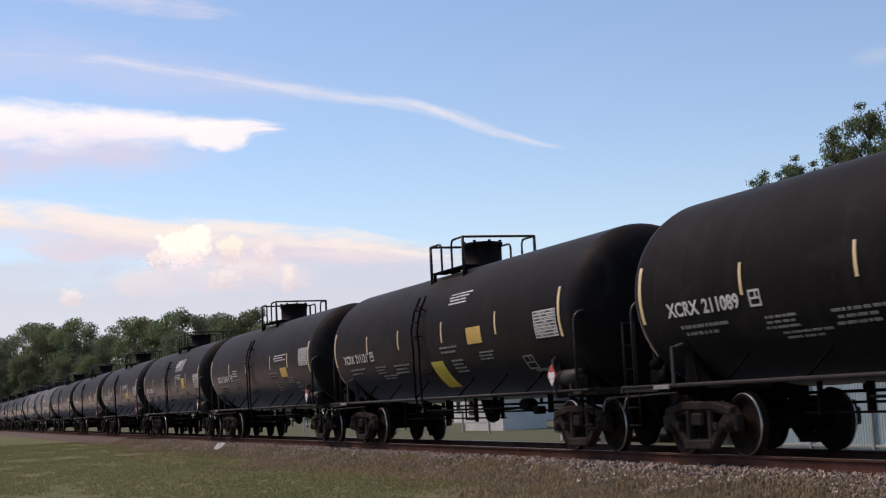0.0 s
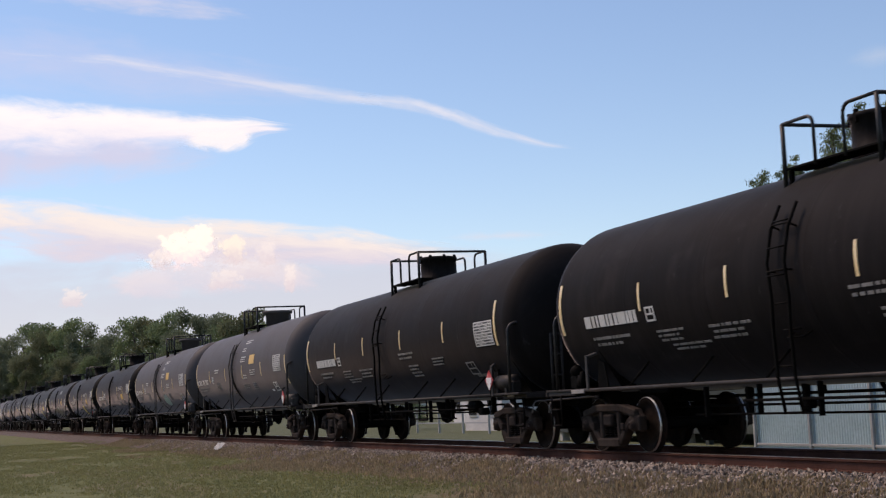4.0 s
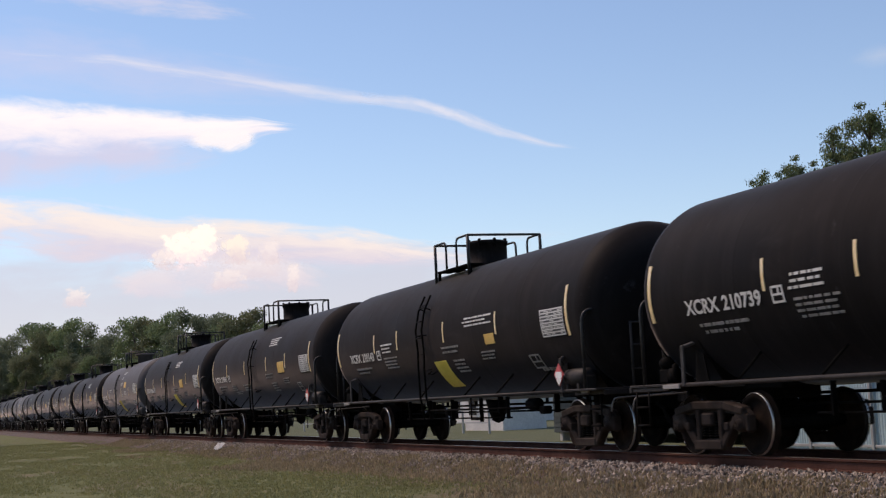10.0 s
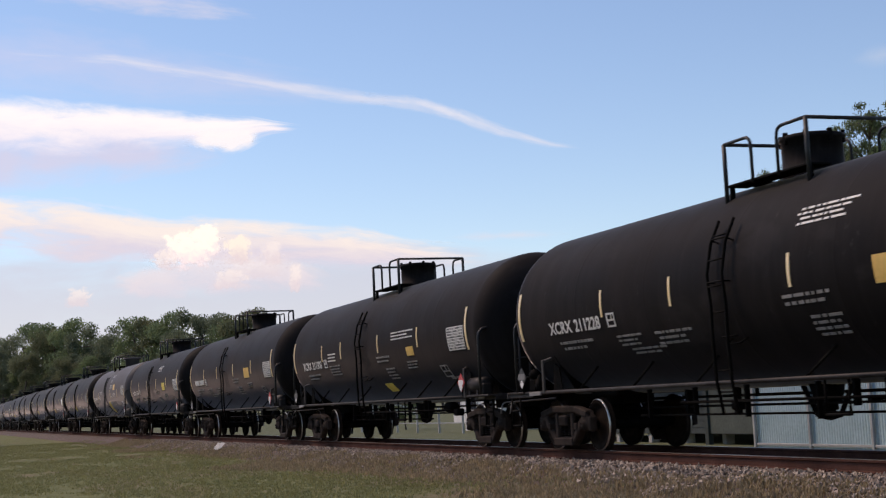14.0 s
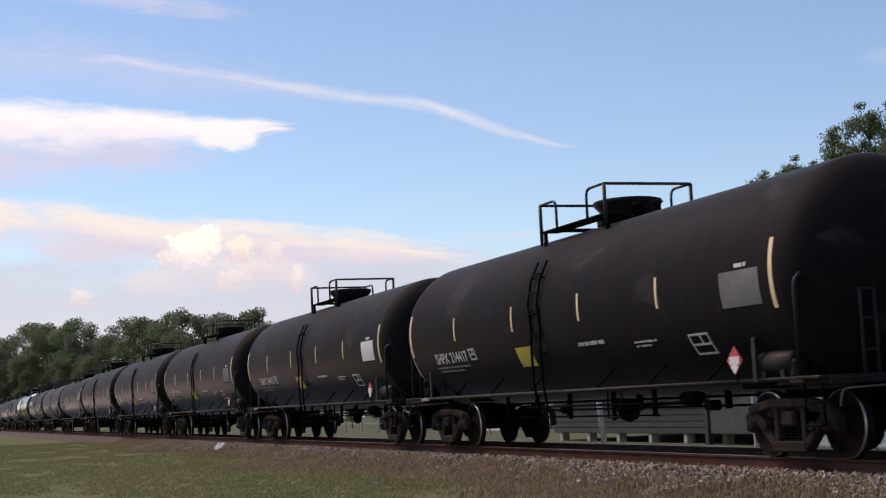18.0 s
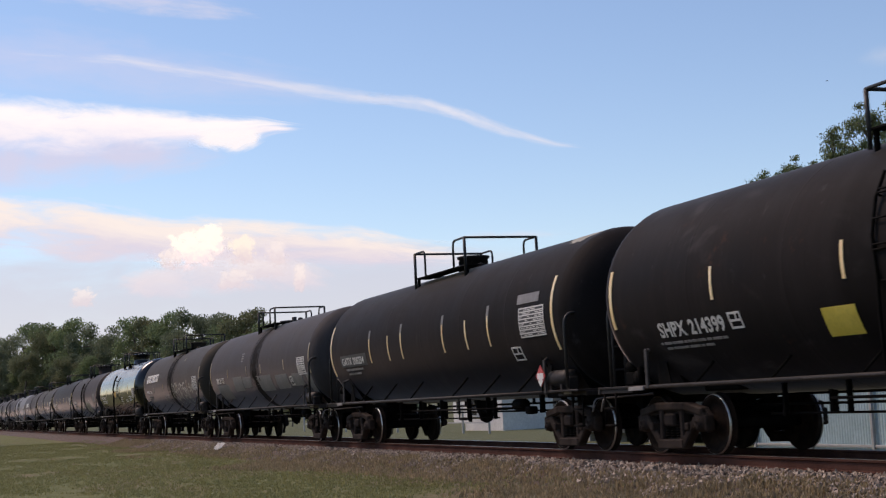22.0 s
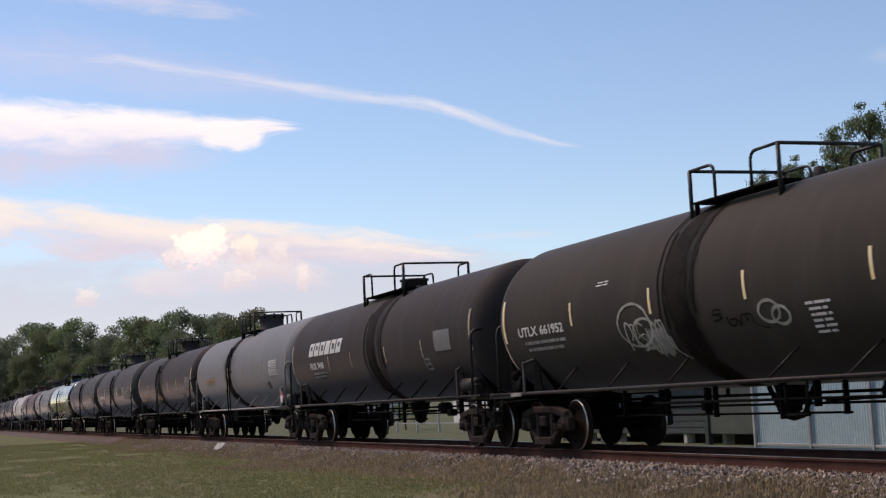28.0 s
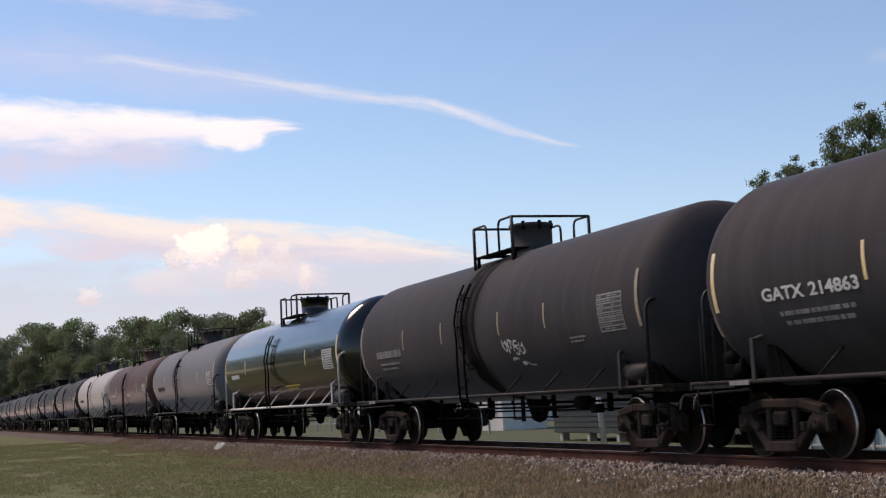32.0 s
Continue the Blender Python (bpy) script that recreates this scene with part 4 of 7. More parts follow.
def topside(car, kind, shift, paint, low=0.0, aside=0.0):
    """The platform, its rails, the manway and the side ladder."""
    p = PLATFORMS[kind]
    plat = piece("platform", mesh_of(("deck", kind), lambda bm: deck(bm, p), STEEL_DARK), car, "steel grating platform round the manway", pose(shift, 0, low))
    for x in (p["x0"], p["x1"]):
        piece("platform_rail", mesh_of(("cross_rail", kind, x), lambda bm: cross_rail(bm, x, p), RAIL_BLACK), plat)
        for s in (-1, 1):
            piece("platform_post", mesh_of(("post", kind, x, s), lambda bm: platform_post(bm, x, s * p["y"], p["top"]), RAIL_BLACK), plat)
            piece("platform_hoop", mesh_of(("hoop", kind, x, s), lambda bm: side_hoop(bm, x, 1 if x < 0 else -1, s * p["y"], p), RAIL_BLACK), plat)
    man = piece("manway", mesh_of(("dome", kind, paint.name), lambda bm: dome(bm, kind), paint), car, "round manway housing on the tank top", pose(shift + aside, 0, low))
    if kind in ("drum", "drum_long"):
        for k in range(8):
            a = k * math.tau / 8
            piece("hatch_bolt", mesh_of(("hatch_bolt",), lambda bm: box(bm, -0.03, 0.03, -0.03, 0.03, 4.4, 4.58, 0.008), STEEL_DARK), man, "", pose(0.44 * math.cos(a), 0.44 * math.sin(a), 0))
    if kind == "low":
        piece("valve_cluster", mesh_of(("valve_cluster",), valve_cluster, STEEL_DARK), man)
    if kind in ("bare", "pot", "pot_high"):
        return
    iron = FITTING if kind == "flange" else STEEL_DARK
    lad = piece("ladder", mesh_of(("stiles", iron.name), step_ladder, iron), car, "dusty grey steel side ladder" if kind == "flange" else "black steel side ladder", pose(shift + LADDER_AT[kind], 0, low * 0.5))
    for a in (-32, 0, 22):
        piece("ladder_bracket", mesh_of(("bracket", a, iron.name), lambda bm: ladder_bracket(bm, a), iron), lad)
    for i in range(8):
        piece("rung", mesh_of(("rung", i, iron.name), lambda bm: rung_at(bm, i), iron), lad)


def mark(tank, name, key, build, material, label="", kind=""):
    tagged(piece(name, mesh_of((name, *key, material.name), build, material), tank, label), kind=kind)


def stripes(tank, xs, a0=-8.5, a1=8.5, ends=True, mat=None, ext=17.0, last=7.5, mid=0.0):
    mat = mat or STRIPE
    for x in xs:
        mark(tank, "reflective_stripe", (x, a0, a1), lambda bm: sticker(bm, x - 0.033, x + 0.033, a0, a1), mat)
    if ends:
        for x, m in ((-7.43, 0.0), (last, mid)):
            mark(tank, "reflective_stripe", (x, m - ext, m + ext), lambda bm: sticker(bm, x - 0.045, x + 0.045, m - ext, m + ext), mat)


def words(tank, text, x0, x1, a0, a1, mat=None, label="white stencilled reporting mark"):
    both = text.split()
    for w in both:
        glyphs(w)
    wide = [GLYPHS[w][2] for w in both]
    scale = (x1 - x0) / (sum(wide) + 0.34 * (len(both) - 1))
    for w, n in zip(both, wide):
        mark(tank, "lettering", (w, x0, a0), lettering(w, x0, x0 + n * scale, a0, a1), mat or PAINT_WHITE, label)
        x0 += (n + 0.34) * scale


def bars(tank, x0, x1, a0, a1, rows, mat=None, seed=0):
    mark(tank, "stencil_block", (x0, x1, a0, a1, rows, seed), stencil_bars(x0, x1, a0, a1, rows, seed), mat or PAINT_GREY, "", "stuff")


def patch(tank, name, x0, x1, a0, a1, mat, shear=0.0, label="", lift=0.006):
    mark(tank, name, (x0, x1, a0, a1, shear), lambda bm: sticker(bm, x0, x1, a0, a1, lift, shear), mat, label)


def panel(tank, x0, x1, a0, a1, solid=False, mat=None):
    patch(tank, "data_panel", x0, x1, a0, a1, PATCH_GREY if solid else PANEL_DARK, 0, "small ruled test-data panel", 0.003)
    mark(tank, "data_table", (x0, x1, a0, a1), data_grid(x0, x1, a0, a1), mat or PAINT_WHITE, "", "stuff")


def frame_mark(tank, x0, x1, a0, a1, cross=False, mat=None):
    mark(tank, "stencil_frame", (x0, x1, a0, a1, cross), outline_plate(x0, x1, a0, a1, 0.03, cross), mat or PAINT_WHITE)


def upright_diamond(bm, size, y0, y1):
    pts = [(0, size), (size, 0), (0, -size), (-size, 0)]
    a = [bm.verts.new((x, y0, z)) for x, z in pts]
    b = [bm.verts.new((x, y1, z)) for x, z in pts]
    bm.faces.new(a)
    bm.faces.new(b[::-1])
    for i in range(4):
        bm.faces.new((a[i], b[i], b[(i + 1) % 4], a[(i + 1) % 4]))
    bmesh.ops.recalc_face_normals(bm, faces=bm.faces)


def hazard(tank, x):
    """A diamond placard in a holder on the side rail."""
    pl = piece("hazard_placard", mesh_of(("placard",), lambda bm: upright_diamond(bm, 0.2, -0.008, 0.008), PLACARD_RED), tank.parent, "red and white diamond placard on a holder", pose(x, -1.43, 1.37))
    piece("placard_band", mesh_of(("placard_band",), lambda bm: box(bm, -0.13, 0.13, -0.014, -0.008, -0.055, 0.055), PLACARD_WHITE), pl)
    piece("placard_point", mesh_of(("placard_point",), lambda bm: upright_diamond(bm, 0.1, -0.013, -0.008), PLACARD_WHITE), pl, "", pose(0, 0, -0.095))
    piece("placard_holder", mesh_of(("placard_holder",), lambda bm: rod(bm, [(0, 0.03, -0.3), (0, 0.02, 0.1)], 0.02, 6), STEEL_DARK), pl)


def rear_placard(tank):
    """A plain pale diamond on the rear platform, its upper half grey."""
    pl = piece("rear_placard", mesh_of(("rear_placard",), lambda bm: upright_diamond(bm, 0.2, -0.008, 0.008), PANEL_DARK), tank.parent, "grey and white diamond placard on the rear platform", pose(-7.5, -1.45, 1.36))
    piece("placard_band", mesh_of(("rear_band",), lambda bm: box(bm, -0.15, 0.15, -0.014, -0.008, -0.03, 0.08), PATCH_GREY), pl)
    piece("placard_point", mesh_of(("rear_point",), lambda bm: upright_diamond(bm, 0.085, -0.013, -0.008), PLACARD_WHITE), pl, "", pose(0, 0, -0.115))
    piece("placard_holder", mesh_of(("placard_holder",), lambda bm: rod(bm, [(0, 0.03, -0.3), (0, 0.02, 0.1)], 0.02, 6), STEEL_DARK), pl)
# ---- the train ----
SPACING, FIRST = 17.602, -12.667
ODD = {27: -487.48, 28: -505.01, 29: -522.54, 30: -540.86, 31: -558.0, 32: -574.2, 33: -591.79, 34: -608.63, 35: -624.5, 36: -641.09,
       37: -658.57, 38: -675.81, 39: -693.24}
CARS = []


def gone(t):
    """How far the train has run after t seconds: it slows a little."""
    return 21.2913 * t - 0.0053695 * t * t - 0.00084482 * t ** 3


def standing(k):
    """Where the middle of car k stands at the start."""
    if k <= 26:
        return FIRST - SPACING * k - (0.3 if k in (17, 20, 22) else 0.0)
    return ODD[k] if k in ODD else ODD[39] - 17.35 * (k - 39)


# the black cars: reporting mark, four waist stripes, the stripe at the front end, and what else is stuck or written on
#   amber: a sticker (x0, x1, low, high); tall: the middle of a yellow sticker; upper: a block high on the side; rows: writing at the waist
BLACK_CARS = {
    -1: {}, 0: dict(number="XCRX 211089"),
    1: dict(number="XCRX 211121", waist=(-4.5, -2.0, 1.0, 4.1), last=7.1, amber=(2.5, 3.3, -13, 0), tall=0.3, upper=0.0),
    2: dict(number="XCRX 210014", waist=(-4.1, -1.25, 2.4, 4.7), last=7.25, amber=(3.7, 4.5, -19, -7.5), rows=(2.9, 4.5)),
    3: dict(number="XCRX 210966", waist=(-4.55, -1.5, 1.87, 4.34), last=7.28, amber=(3.29, 3.96, -15.5, 1.5), data=(6.18, 7.2, -17, 4), rows=(2.2, 3.2), upper=0.2),
    4: dict(number="XCRX 210652", waist=(-4.1, -2.2, 1.1, 3.9), last=7.2, amber=(3.15, 3.95, -20, -7), rows=(1.9, 3.7)),
    5: dict(amber=(2.9, 3.7, -13, 0)), 6: {},
    9: dict(number="XCRX 210494", waist=(-4.1, -1.12, 2.57, 4.82), last=7.5, amber=(3.92, 4.7, -19.3, -7.8), rows=(2.95, 4.6)),
    10: dict(number="XCRX 210501", waist=(-4.1, -1.8, 1.4, 4.3), last=7.5, amber=(3.45, 4.25, -19, -7.5), tall=1.05, rows=(2.1, 3.9)),
    11: dict(number="XCRX 211180", waist=(-4.57, -1.6, 1.5, 4.1), amber=(3.1, 3.8, -13, 0), upper=0.4),
    12: dict(number="XCRX 210739", waist=(-4.25, -2.2, 1.0, 3.92), last=7.25, amber=(3.0, 3.85, -22, -8), tall=0.6, data=(6.0, 7.1, -9, 8.4), rows=(1.9, 3.5)),
    13: dict(number="XCRX 210143", waist=(-4.2, -2.4, 0.8, 3.8), last=7.1, amber=(3.15, 3.65, -15, -7), tall=0.22, rows=(2.0, 3.6)),
    14: dict(number="XCRX 210961", waist=(-4.8, -1.8, 1.5, 4.1), last=7.0, amber=(3.1, 3.9, -13, 0), upper=0.45),
    15: dict(number="XCRX 211268", waist=(-4.8, -2.3, 1.1, 4.1), last=7.0, amber=(2.5, 3.3, -13, 0), tall=0.7, upper=-0.2),
    17: dict(number="XCRX 211228", waist=(-4.0, -1.68, 1.5, 4.2), last=6.95, amber=(3.25, 4.05, -13, 0), upper=0.35),
    18: dict(number="XCRX 211303", waist=(-4.3, -2.4, 0.9, 3.9), last=7.0, amber=(3.05, 3.55, -15, -7), rows=(1.9, 3.6), low=0.6),
    19: dict(amber=(2.9, 3.7, -13, 0)), 20: dict(number="XCRX 211316", amber=(2.8, 3.6, -13, 0), upper=0.0),
}


def black_car(k, number=None, waist=(-4.5, -1.9, 1.1, 4.05), last=7.05, amber=None, tall=None, upper=None, rows=None, data=None, low=None):
    car, tank = start_car(k, BLACK, "drum_long" if k in LONG else "drum", "black tank car with white stencils and yellow reflectors", 0.0)
    stripes(tank, waist, last=last)
    a, b, c, d = waist
    if number:
        words(tank, number, a - 2.14, a - 0.1, -15.4, -7.0)
    else:
        bars(tank, a - 2.14, a - 0.1, -15.4, -7.0, 1, PAINT_WHITE, k)
    frame_mark(tank, a + 0.15, a + 0.43, -15.5, -6.5, True)
    bars(tank, a - 1.9, a - 0.5, -27.5, -21.0, 2, None, 1)
    if upper is None and rows:
        bars(tank, a + 0.55, a + 1.4, -10.0, -1.5, 3, PAINT_WHITE, 2 + k % 2)
        bars(tank, a + 0.6, a + 1.7, -25.0, -14.0, 4, None, 4)
    else:
        bars(tank, a + 0.3, a + 1.15, -29.0, -21.5, 3, None, 2 + k % 2)
        bars(tank, a + 0.6, a + 1.75, -35.5, -31.0, 2, None, 3)
        bars(tank, b - 0.75, b + 0.4, -31.0, -22.0, 3, None, 4)
    bars(tank, c - 0.3, c + 0.8, -18.0, -12.0, 2, None, 10)
    bars(tank, c + 0.2, c + 0.9, -36.0, -24.0, 4, None, 11)
    if rows:
        bars(tank, rows[0], rows[1], 0.6, 8.0, 3, PAINT_WHITE, 5)
    bars(tank, c + 1.9, c + 2.7, -27.0, -20.0, 3, None, 6)
    bars(tank, last - 1.9, last - 1.1, -42.0, -39.0, 1, None, 7)
    panel(tank, *(data or (last - 1.12, last - 0.14, -8.0, 10.0) if last > 7.2 else (last - 1.12, last - 0.14, -15.5, 2.5)))
    frame_mark(tank, last - 2.1, last - 1.65, -39.0, -27.2, True, PAINT_GREY)
    hazard(tank, last - 0.5)
    if amber:
        patch(tank, "sticker", *amber, AMBER if k % 4 else YELLOW, 0, "square amber sticker")
    if tall is not None:
        patch(tank, "sticker", tall - 0.38, tall + 0.38, -51.0, -23.5, YELLOW, 0.0, "tall yellow sticker")
    if 15 <= k <= 20:
        rear_placard(tank)
    if low is not None:
        patch(tank, "sticker", low - 0.3, low + 0.3, -51.0, -40.0, YELLOW, 0.0, "small yellow sticker low on the tank")
    if upper is not None:
        bars(tank, upper + 1.2, upper + 2.6, 21.5, 31.5, 4, PAINT_WHITE, 9)
    mark(tank, "head_stencil", ("head", "XCRX"), head_writing("XCRX"), PAINT_WHITE, "white owner's mark on the front end", "stuff")
    return car, tank


def grey_car(k, number, yellow=True):
    car, tank = start_car(k, GREY, "flange", "dull grey tank car with many white stencils", -0.4)
    stripes(tank, (-4.76, -1.8, 1.15, 4.08), -13.3, 4.0, True, STRIPE, 17.0, *{21: (6.97, -14.0), 16: (7.2, -12.0)}.get(k, (7.45, -10.0)))
    words(tank, number, -7.42, -5.1, -15.3, -7.5)
    frame_mark(tank, -4.32, -4.05, -14.8, -5.3, True)
    bars(tank, -3.75, -2.9, -1.2, 4.2, 2, PAINT_WHITE, 1)
    bars(tank, -3.7, -2.8, -24.5, -13.8, 4, None, 2)
    bars(tank, -7.3, -5.2, -25.0, -18.5, 2, None, 3)
    bars(tank, 0.8, 1.8, 33.5, 39.0, 2, PAINT_WHITE, 4)
    bars(tank, 0.9, 1.5, 22.0, 27.0, 2, PAINT_WHITE, 5)
    bars(tank, 0.9, 1.75, 8.0, 15.0, 3, PAINT_WHITE, 6)
    bars(tank, 1.3, 1.9, -14.0, -9.0, 2, PAINT_WHITE, 7)
    bars(tank, 0.9, 1.95, -27.0, -20.8, 3, None, 8)
    bars(tank, 2.4, 3.2, -10.6, -3.6, 3, PAINT_WHITE, 9)
    bars(tank, 2.4, 3.1, -30.0, -20.0, 4, None, 10)
    patch(tank, "sticker", 2.32, 3.08, 3.8, 15.5, AMBER, 0, "square amber sticker")
    if yellow:
        patch(tank, "sticker", -0.5, 0.25, -51.0, -21.5, YELLOW, 0.1, "tall yellow sticker")
    panel(tank, 5.88, 6.85, -9.6, 8.5)
    frame_mark(tank, 5.32, 5.82, -35.0, -23.0, True)
    patch(tank, "sticker", 4.72, 5.0, -35.0, -32.0, PLACARD_WHITE)
    hazard(tank, 6.80)
    ladder_x = -0.95 + SHIFT.get(k, 0.0)
    if k != 16:
        wash(tank, ladder_x - 0.26, ladder_x + 0.1, -60, 42, k, SOOT_STAIN, "black soot stain behind the ladder")
    return car, tank


def plain_car(k, number):
    car, tank = start_car(k, SOOT, "low", "sooty black tank car with faded stencils", -0.25)
    dx = {25: 0.2, 26: 0.3}.get(k, 0.0)
    stripes(tank, (-4.6 + dx, -1.5 + dx, 1.42 + dx, 4.2 + dx), last=7.35)
    words(tank, number, -6.05, -4.15, -25.2, -16.5)
    frame_mark(tank, -4.02, -3.7, -24.8, -15.9, True)
    bars(tank, -6.2, -4.25, -33.0, -28.0, 2, None, 1)
    lx = {22: -0.25, 25: 0.25, 26: -0.5}.get(k, 0.0)
    px = 0.15 if k == 22 else 0.0
    patch(tank, "sticker", lx - 1.4, lx - 0.7, -34.5, -20.0, AMBER if k % 2 else YELLOW, 0.05, "square amber sticker")
    bars(tank, 1.02, 2.1, -24.5, -22.0, 1, PAINT_WHITE, 2)
    bars(tank, 3.1, 3.85, -29.5, -25.5, 2, PAINT_WHITE, 3)
    patch(tank, "data_panel", 5.9 + px, 6.9 + px, -14.0, 4.0, PATCH_GREY if k != 23 else PLACARD_WHITE, 0, "pale blank data panel")
    bars(tank, 6.3 + px, 6.7 + px, 5.2, 7.4, 1, PAINT_WHITE, 4)
    frame_mark(tank, 4.52 + 2 * px, 5.08 + 2 * px, -38.0, -25.0, True)
    hazard(tank, 6.16)
    return car, tank


GIRTH = {7: 1.012, 8: 1.012, 16: 1.012, 21: 1.012, 38: 1.02, 28: 0.98, 33: 0.968, 34: 0.963, 35: 0.965, 36: 0.965, 22: 1.055, 23: 1.045, 24: 1.055, 25: 1.06, 26: 1.06, 29: 0.978, 37: 1.013}
LONG = {3, 9, 11}
DOME_ASIDE = {3: -0.2, 10: 0.25, 17: -0.12, 22: 0.4, 23: -0.3, 24: -0.3}
HEADS = {7: "XCRX", 8: "XCRX", 16: "XCRX", 21: "XCRX", 22: "SHPX", 23: "SHPX", 24: "SHPX", 25: "SHPX", 26: "SHPX", 27: "GATX", 28: "BRCX", 29: "PROX", 30: "BRCX", 32: "TILX", 33: "UTLX",
         34: "PROX", 35: "NATX", 36: "NATX", 37: "GATX"}
SHIFT = {17: 0.3, 7: 0.5, 8: 0.5, 3: 0.5, 9: 0.5, 11: 0.45, 16: 0.35, 22: 0.3, 23: 0.4, 24: 0.33, 25: 0.35, 26: 0.35, 27: 0.1, 29: 0.3, 33: 0.55, 28: 0.45, 34: 0.4, 36: -0.2, 38: 0.2}


def start_car(k, paint, kind, label, shift, pipe=None):
    car = new("tank_car", None)
    car.empty_display_size = 0.5
    car.matrix_basis = pose(standing(k), 0, 0)
    tagged(car, label + (" on the track" if len(label.split()) < 9 else ""), "tank car", "tank cars of the train")
    tank = piece("tank", mesh_of(("tank", paint.name), tank_shell, paint), car, "", pose(0.1, 0, 0))
    dark = paint.name.split(".")[0] in (BLACK.name, SOOT.name, BROWN.name)
    chassis(car, kind, pipe or RAIL_DARK, (STEEL_DARK if dark else RAIL_DARK) if pipe is None else pipe)
    girth = GIRTH.get(k, 1.0)
    low = (girth - 1.0) * 3.2
    if girth != 1.0:
        tank.matrix_basis = pose(0.1, 0, TANK_Z * (1 - girth) - (0.03 if girth < 1 else 0.0)) @ Matrix.Diagonal((1, girth, girth, 1))
    topside(car, kind, shift + SHIFT.get(k, 0.0), paint if paint not in (PALE, WHITE_TANK) else SLATE, low, DOME_ASIDE.get(k, 0.0))
    if k in HEADS:
        mark(tank, "head_stencil", ("head", HEADS[k]), head_writing(HEADS[k]), PAINT_WHITE, "white owner's mark on the front end", "stuff")
    CARS.append((k, car))
    return car, tank


def wedge_name(tank, x0, x1, a0, a1, mat=None):
    """A slanted block wordmark, drawn as six plain slabs."""
    w = (x1 - x0) / 6.0
    for i in range(6):
        patch(tank, "wordmark_slab", x0 + i * w, x0 + (i + 0.8) * w, a0, a1, mat or PAINT_WHITE, 0.16)
        if i in (0, 1, 2, 4, 5):
            patch(tank, "wordmark_gap", x0 + (i + 0.25) * w + 0.08, x0 + (i + 0.58) * w + 0.08, a0 + (a1 - a0) * (0.45 if i in (0, 1, 5) else 0.3), a1 - (a1 - a0) * 0.25, PANEL_DARK, 0.03, "", 0.011)


def throw_up(tank, x, a, w, h, seed, width=0.05, mat=None, tail=0.0):
    """One loosely sprayed letter shape: a hooked arch, a second stroke that crosses it, and a tail that trails off below."""
    rng = random.Random(seed)

    def j(u, v):
        return x + w * (u + rng.uniform(-0.14, 0.14)), a + h * (v + rng.uniform(-0.14, 0.14))
    kind = seed % 3
    if kind == 0:
        one = [j(-1.0, -1.0), j(-0.95, 0.2), j(-0.6, 1.0), j(0.0, 0.8), j(0.15, 0.1), j(-0.3, -0.3)]
        two = [j(0.0, 0.8), j(0.6, 0.9), j(0.9, 0.2), j(0.7, -0.6)]
    elif kind == 1:
        one = [j(0.7, 0.9), j(-0.2, 1.0), j(-0.7, 0.4), j(0.1, 0.0), j(0.6, -0.4), j(0.0, -0.9), j(-0.8, -0.8)]
        two = [j(-0.9, 0.1), j(-0.2, 0.2), j(0.8, 0.3)]
    else:
        one = [j(-0.8, 0.9), j(-0.7, -0.2), j(-0.2, -0.9), j(0.4, -0.3), j(0.5, 0.9)]
        two = [j(-0.3, 0.2), j(0.3, 0.5), j(0.9, -0.1), j(0.8, -0.9)]
    if tail:
        two += [(x + w * 0.9 + tail * 0.5, a - h * 1.5), (x + w + tail, a - h * 2.0)]
    for n, line in enumerate((one, two)):
        mark(tank, "graffiti", ("throw", x, a, seed, n), scrawl(line, width * (1.0 if n == 0 else 0.8), seed + n), mat or GRAFFITI_PALE, "loosely sprayed graffiti stroke")


def tag(tank, x0, x1, a0, a1, n, seed, width=0.06, mat=None):
    """A row of loosely sprayed shapes."""
    count = max(2, n // 2)
    step = (x1 - x0) / count
    for i in range(count):
        throw_up(tank, x0 + step * (i + 0.5), (a0 + a1) / 2 + 3 * math.sin(seed + 2 * i), step * 0.46, abs(a1 - a0) * 0.36, seed + i, width * 0.75, mat, 0.3 if i == count - 1 else 0.0)


def wash(tank, x0, x1, a0, a1, seed, mat, label="washed-out sprayed graffiti patch"):
    """A sprayed patch with an uneven edge."""
    def build(bm):
        rng = random.Random(seed)
        n = 14
        lo, hi = [], []
        for i in range(n + 1):
            x = x0 + (x1 - x0) * i / n
            taper = min(1.0, 0.35 + 2.2 * min(i, n - i) / n)
            mid = (a0 + a1) / 2
            lo.append((x, mid + (a0 - mid) * taper + rng.uniform(-3, 3)))
            hi.append((x, mid + (a1 - mid) * taper + rng.uniform(-3, 3)))
        rows = max(8, int(abs(a1 - a0) / 3))
        grid = [[bm.verts.new(on_tank(l[0], l[1] + (h[1] - l[1]) * j / rows, 0.006)) for j in range(rows + 1)] for l, h in zip(lo, hi)]
        for i in range(n):
            for j in range(rows):
                bm.faces.new((grid[i][j], grid[i + 1][j], grid[i + 1][j + 1], grid[i][j + 1]))
    mark(tank, "graffiti", (x0, x1, a0, seed), build, mat, label)


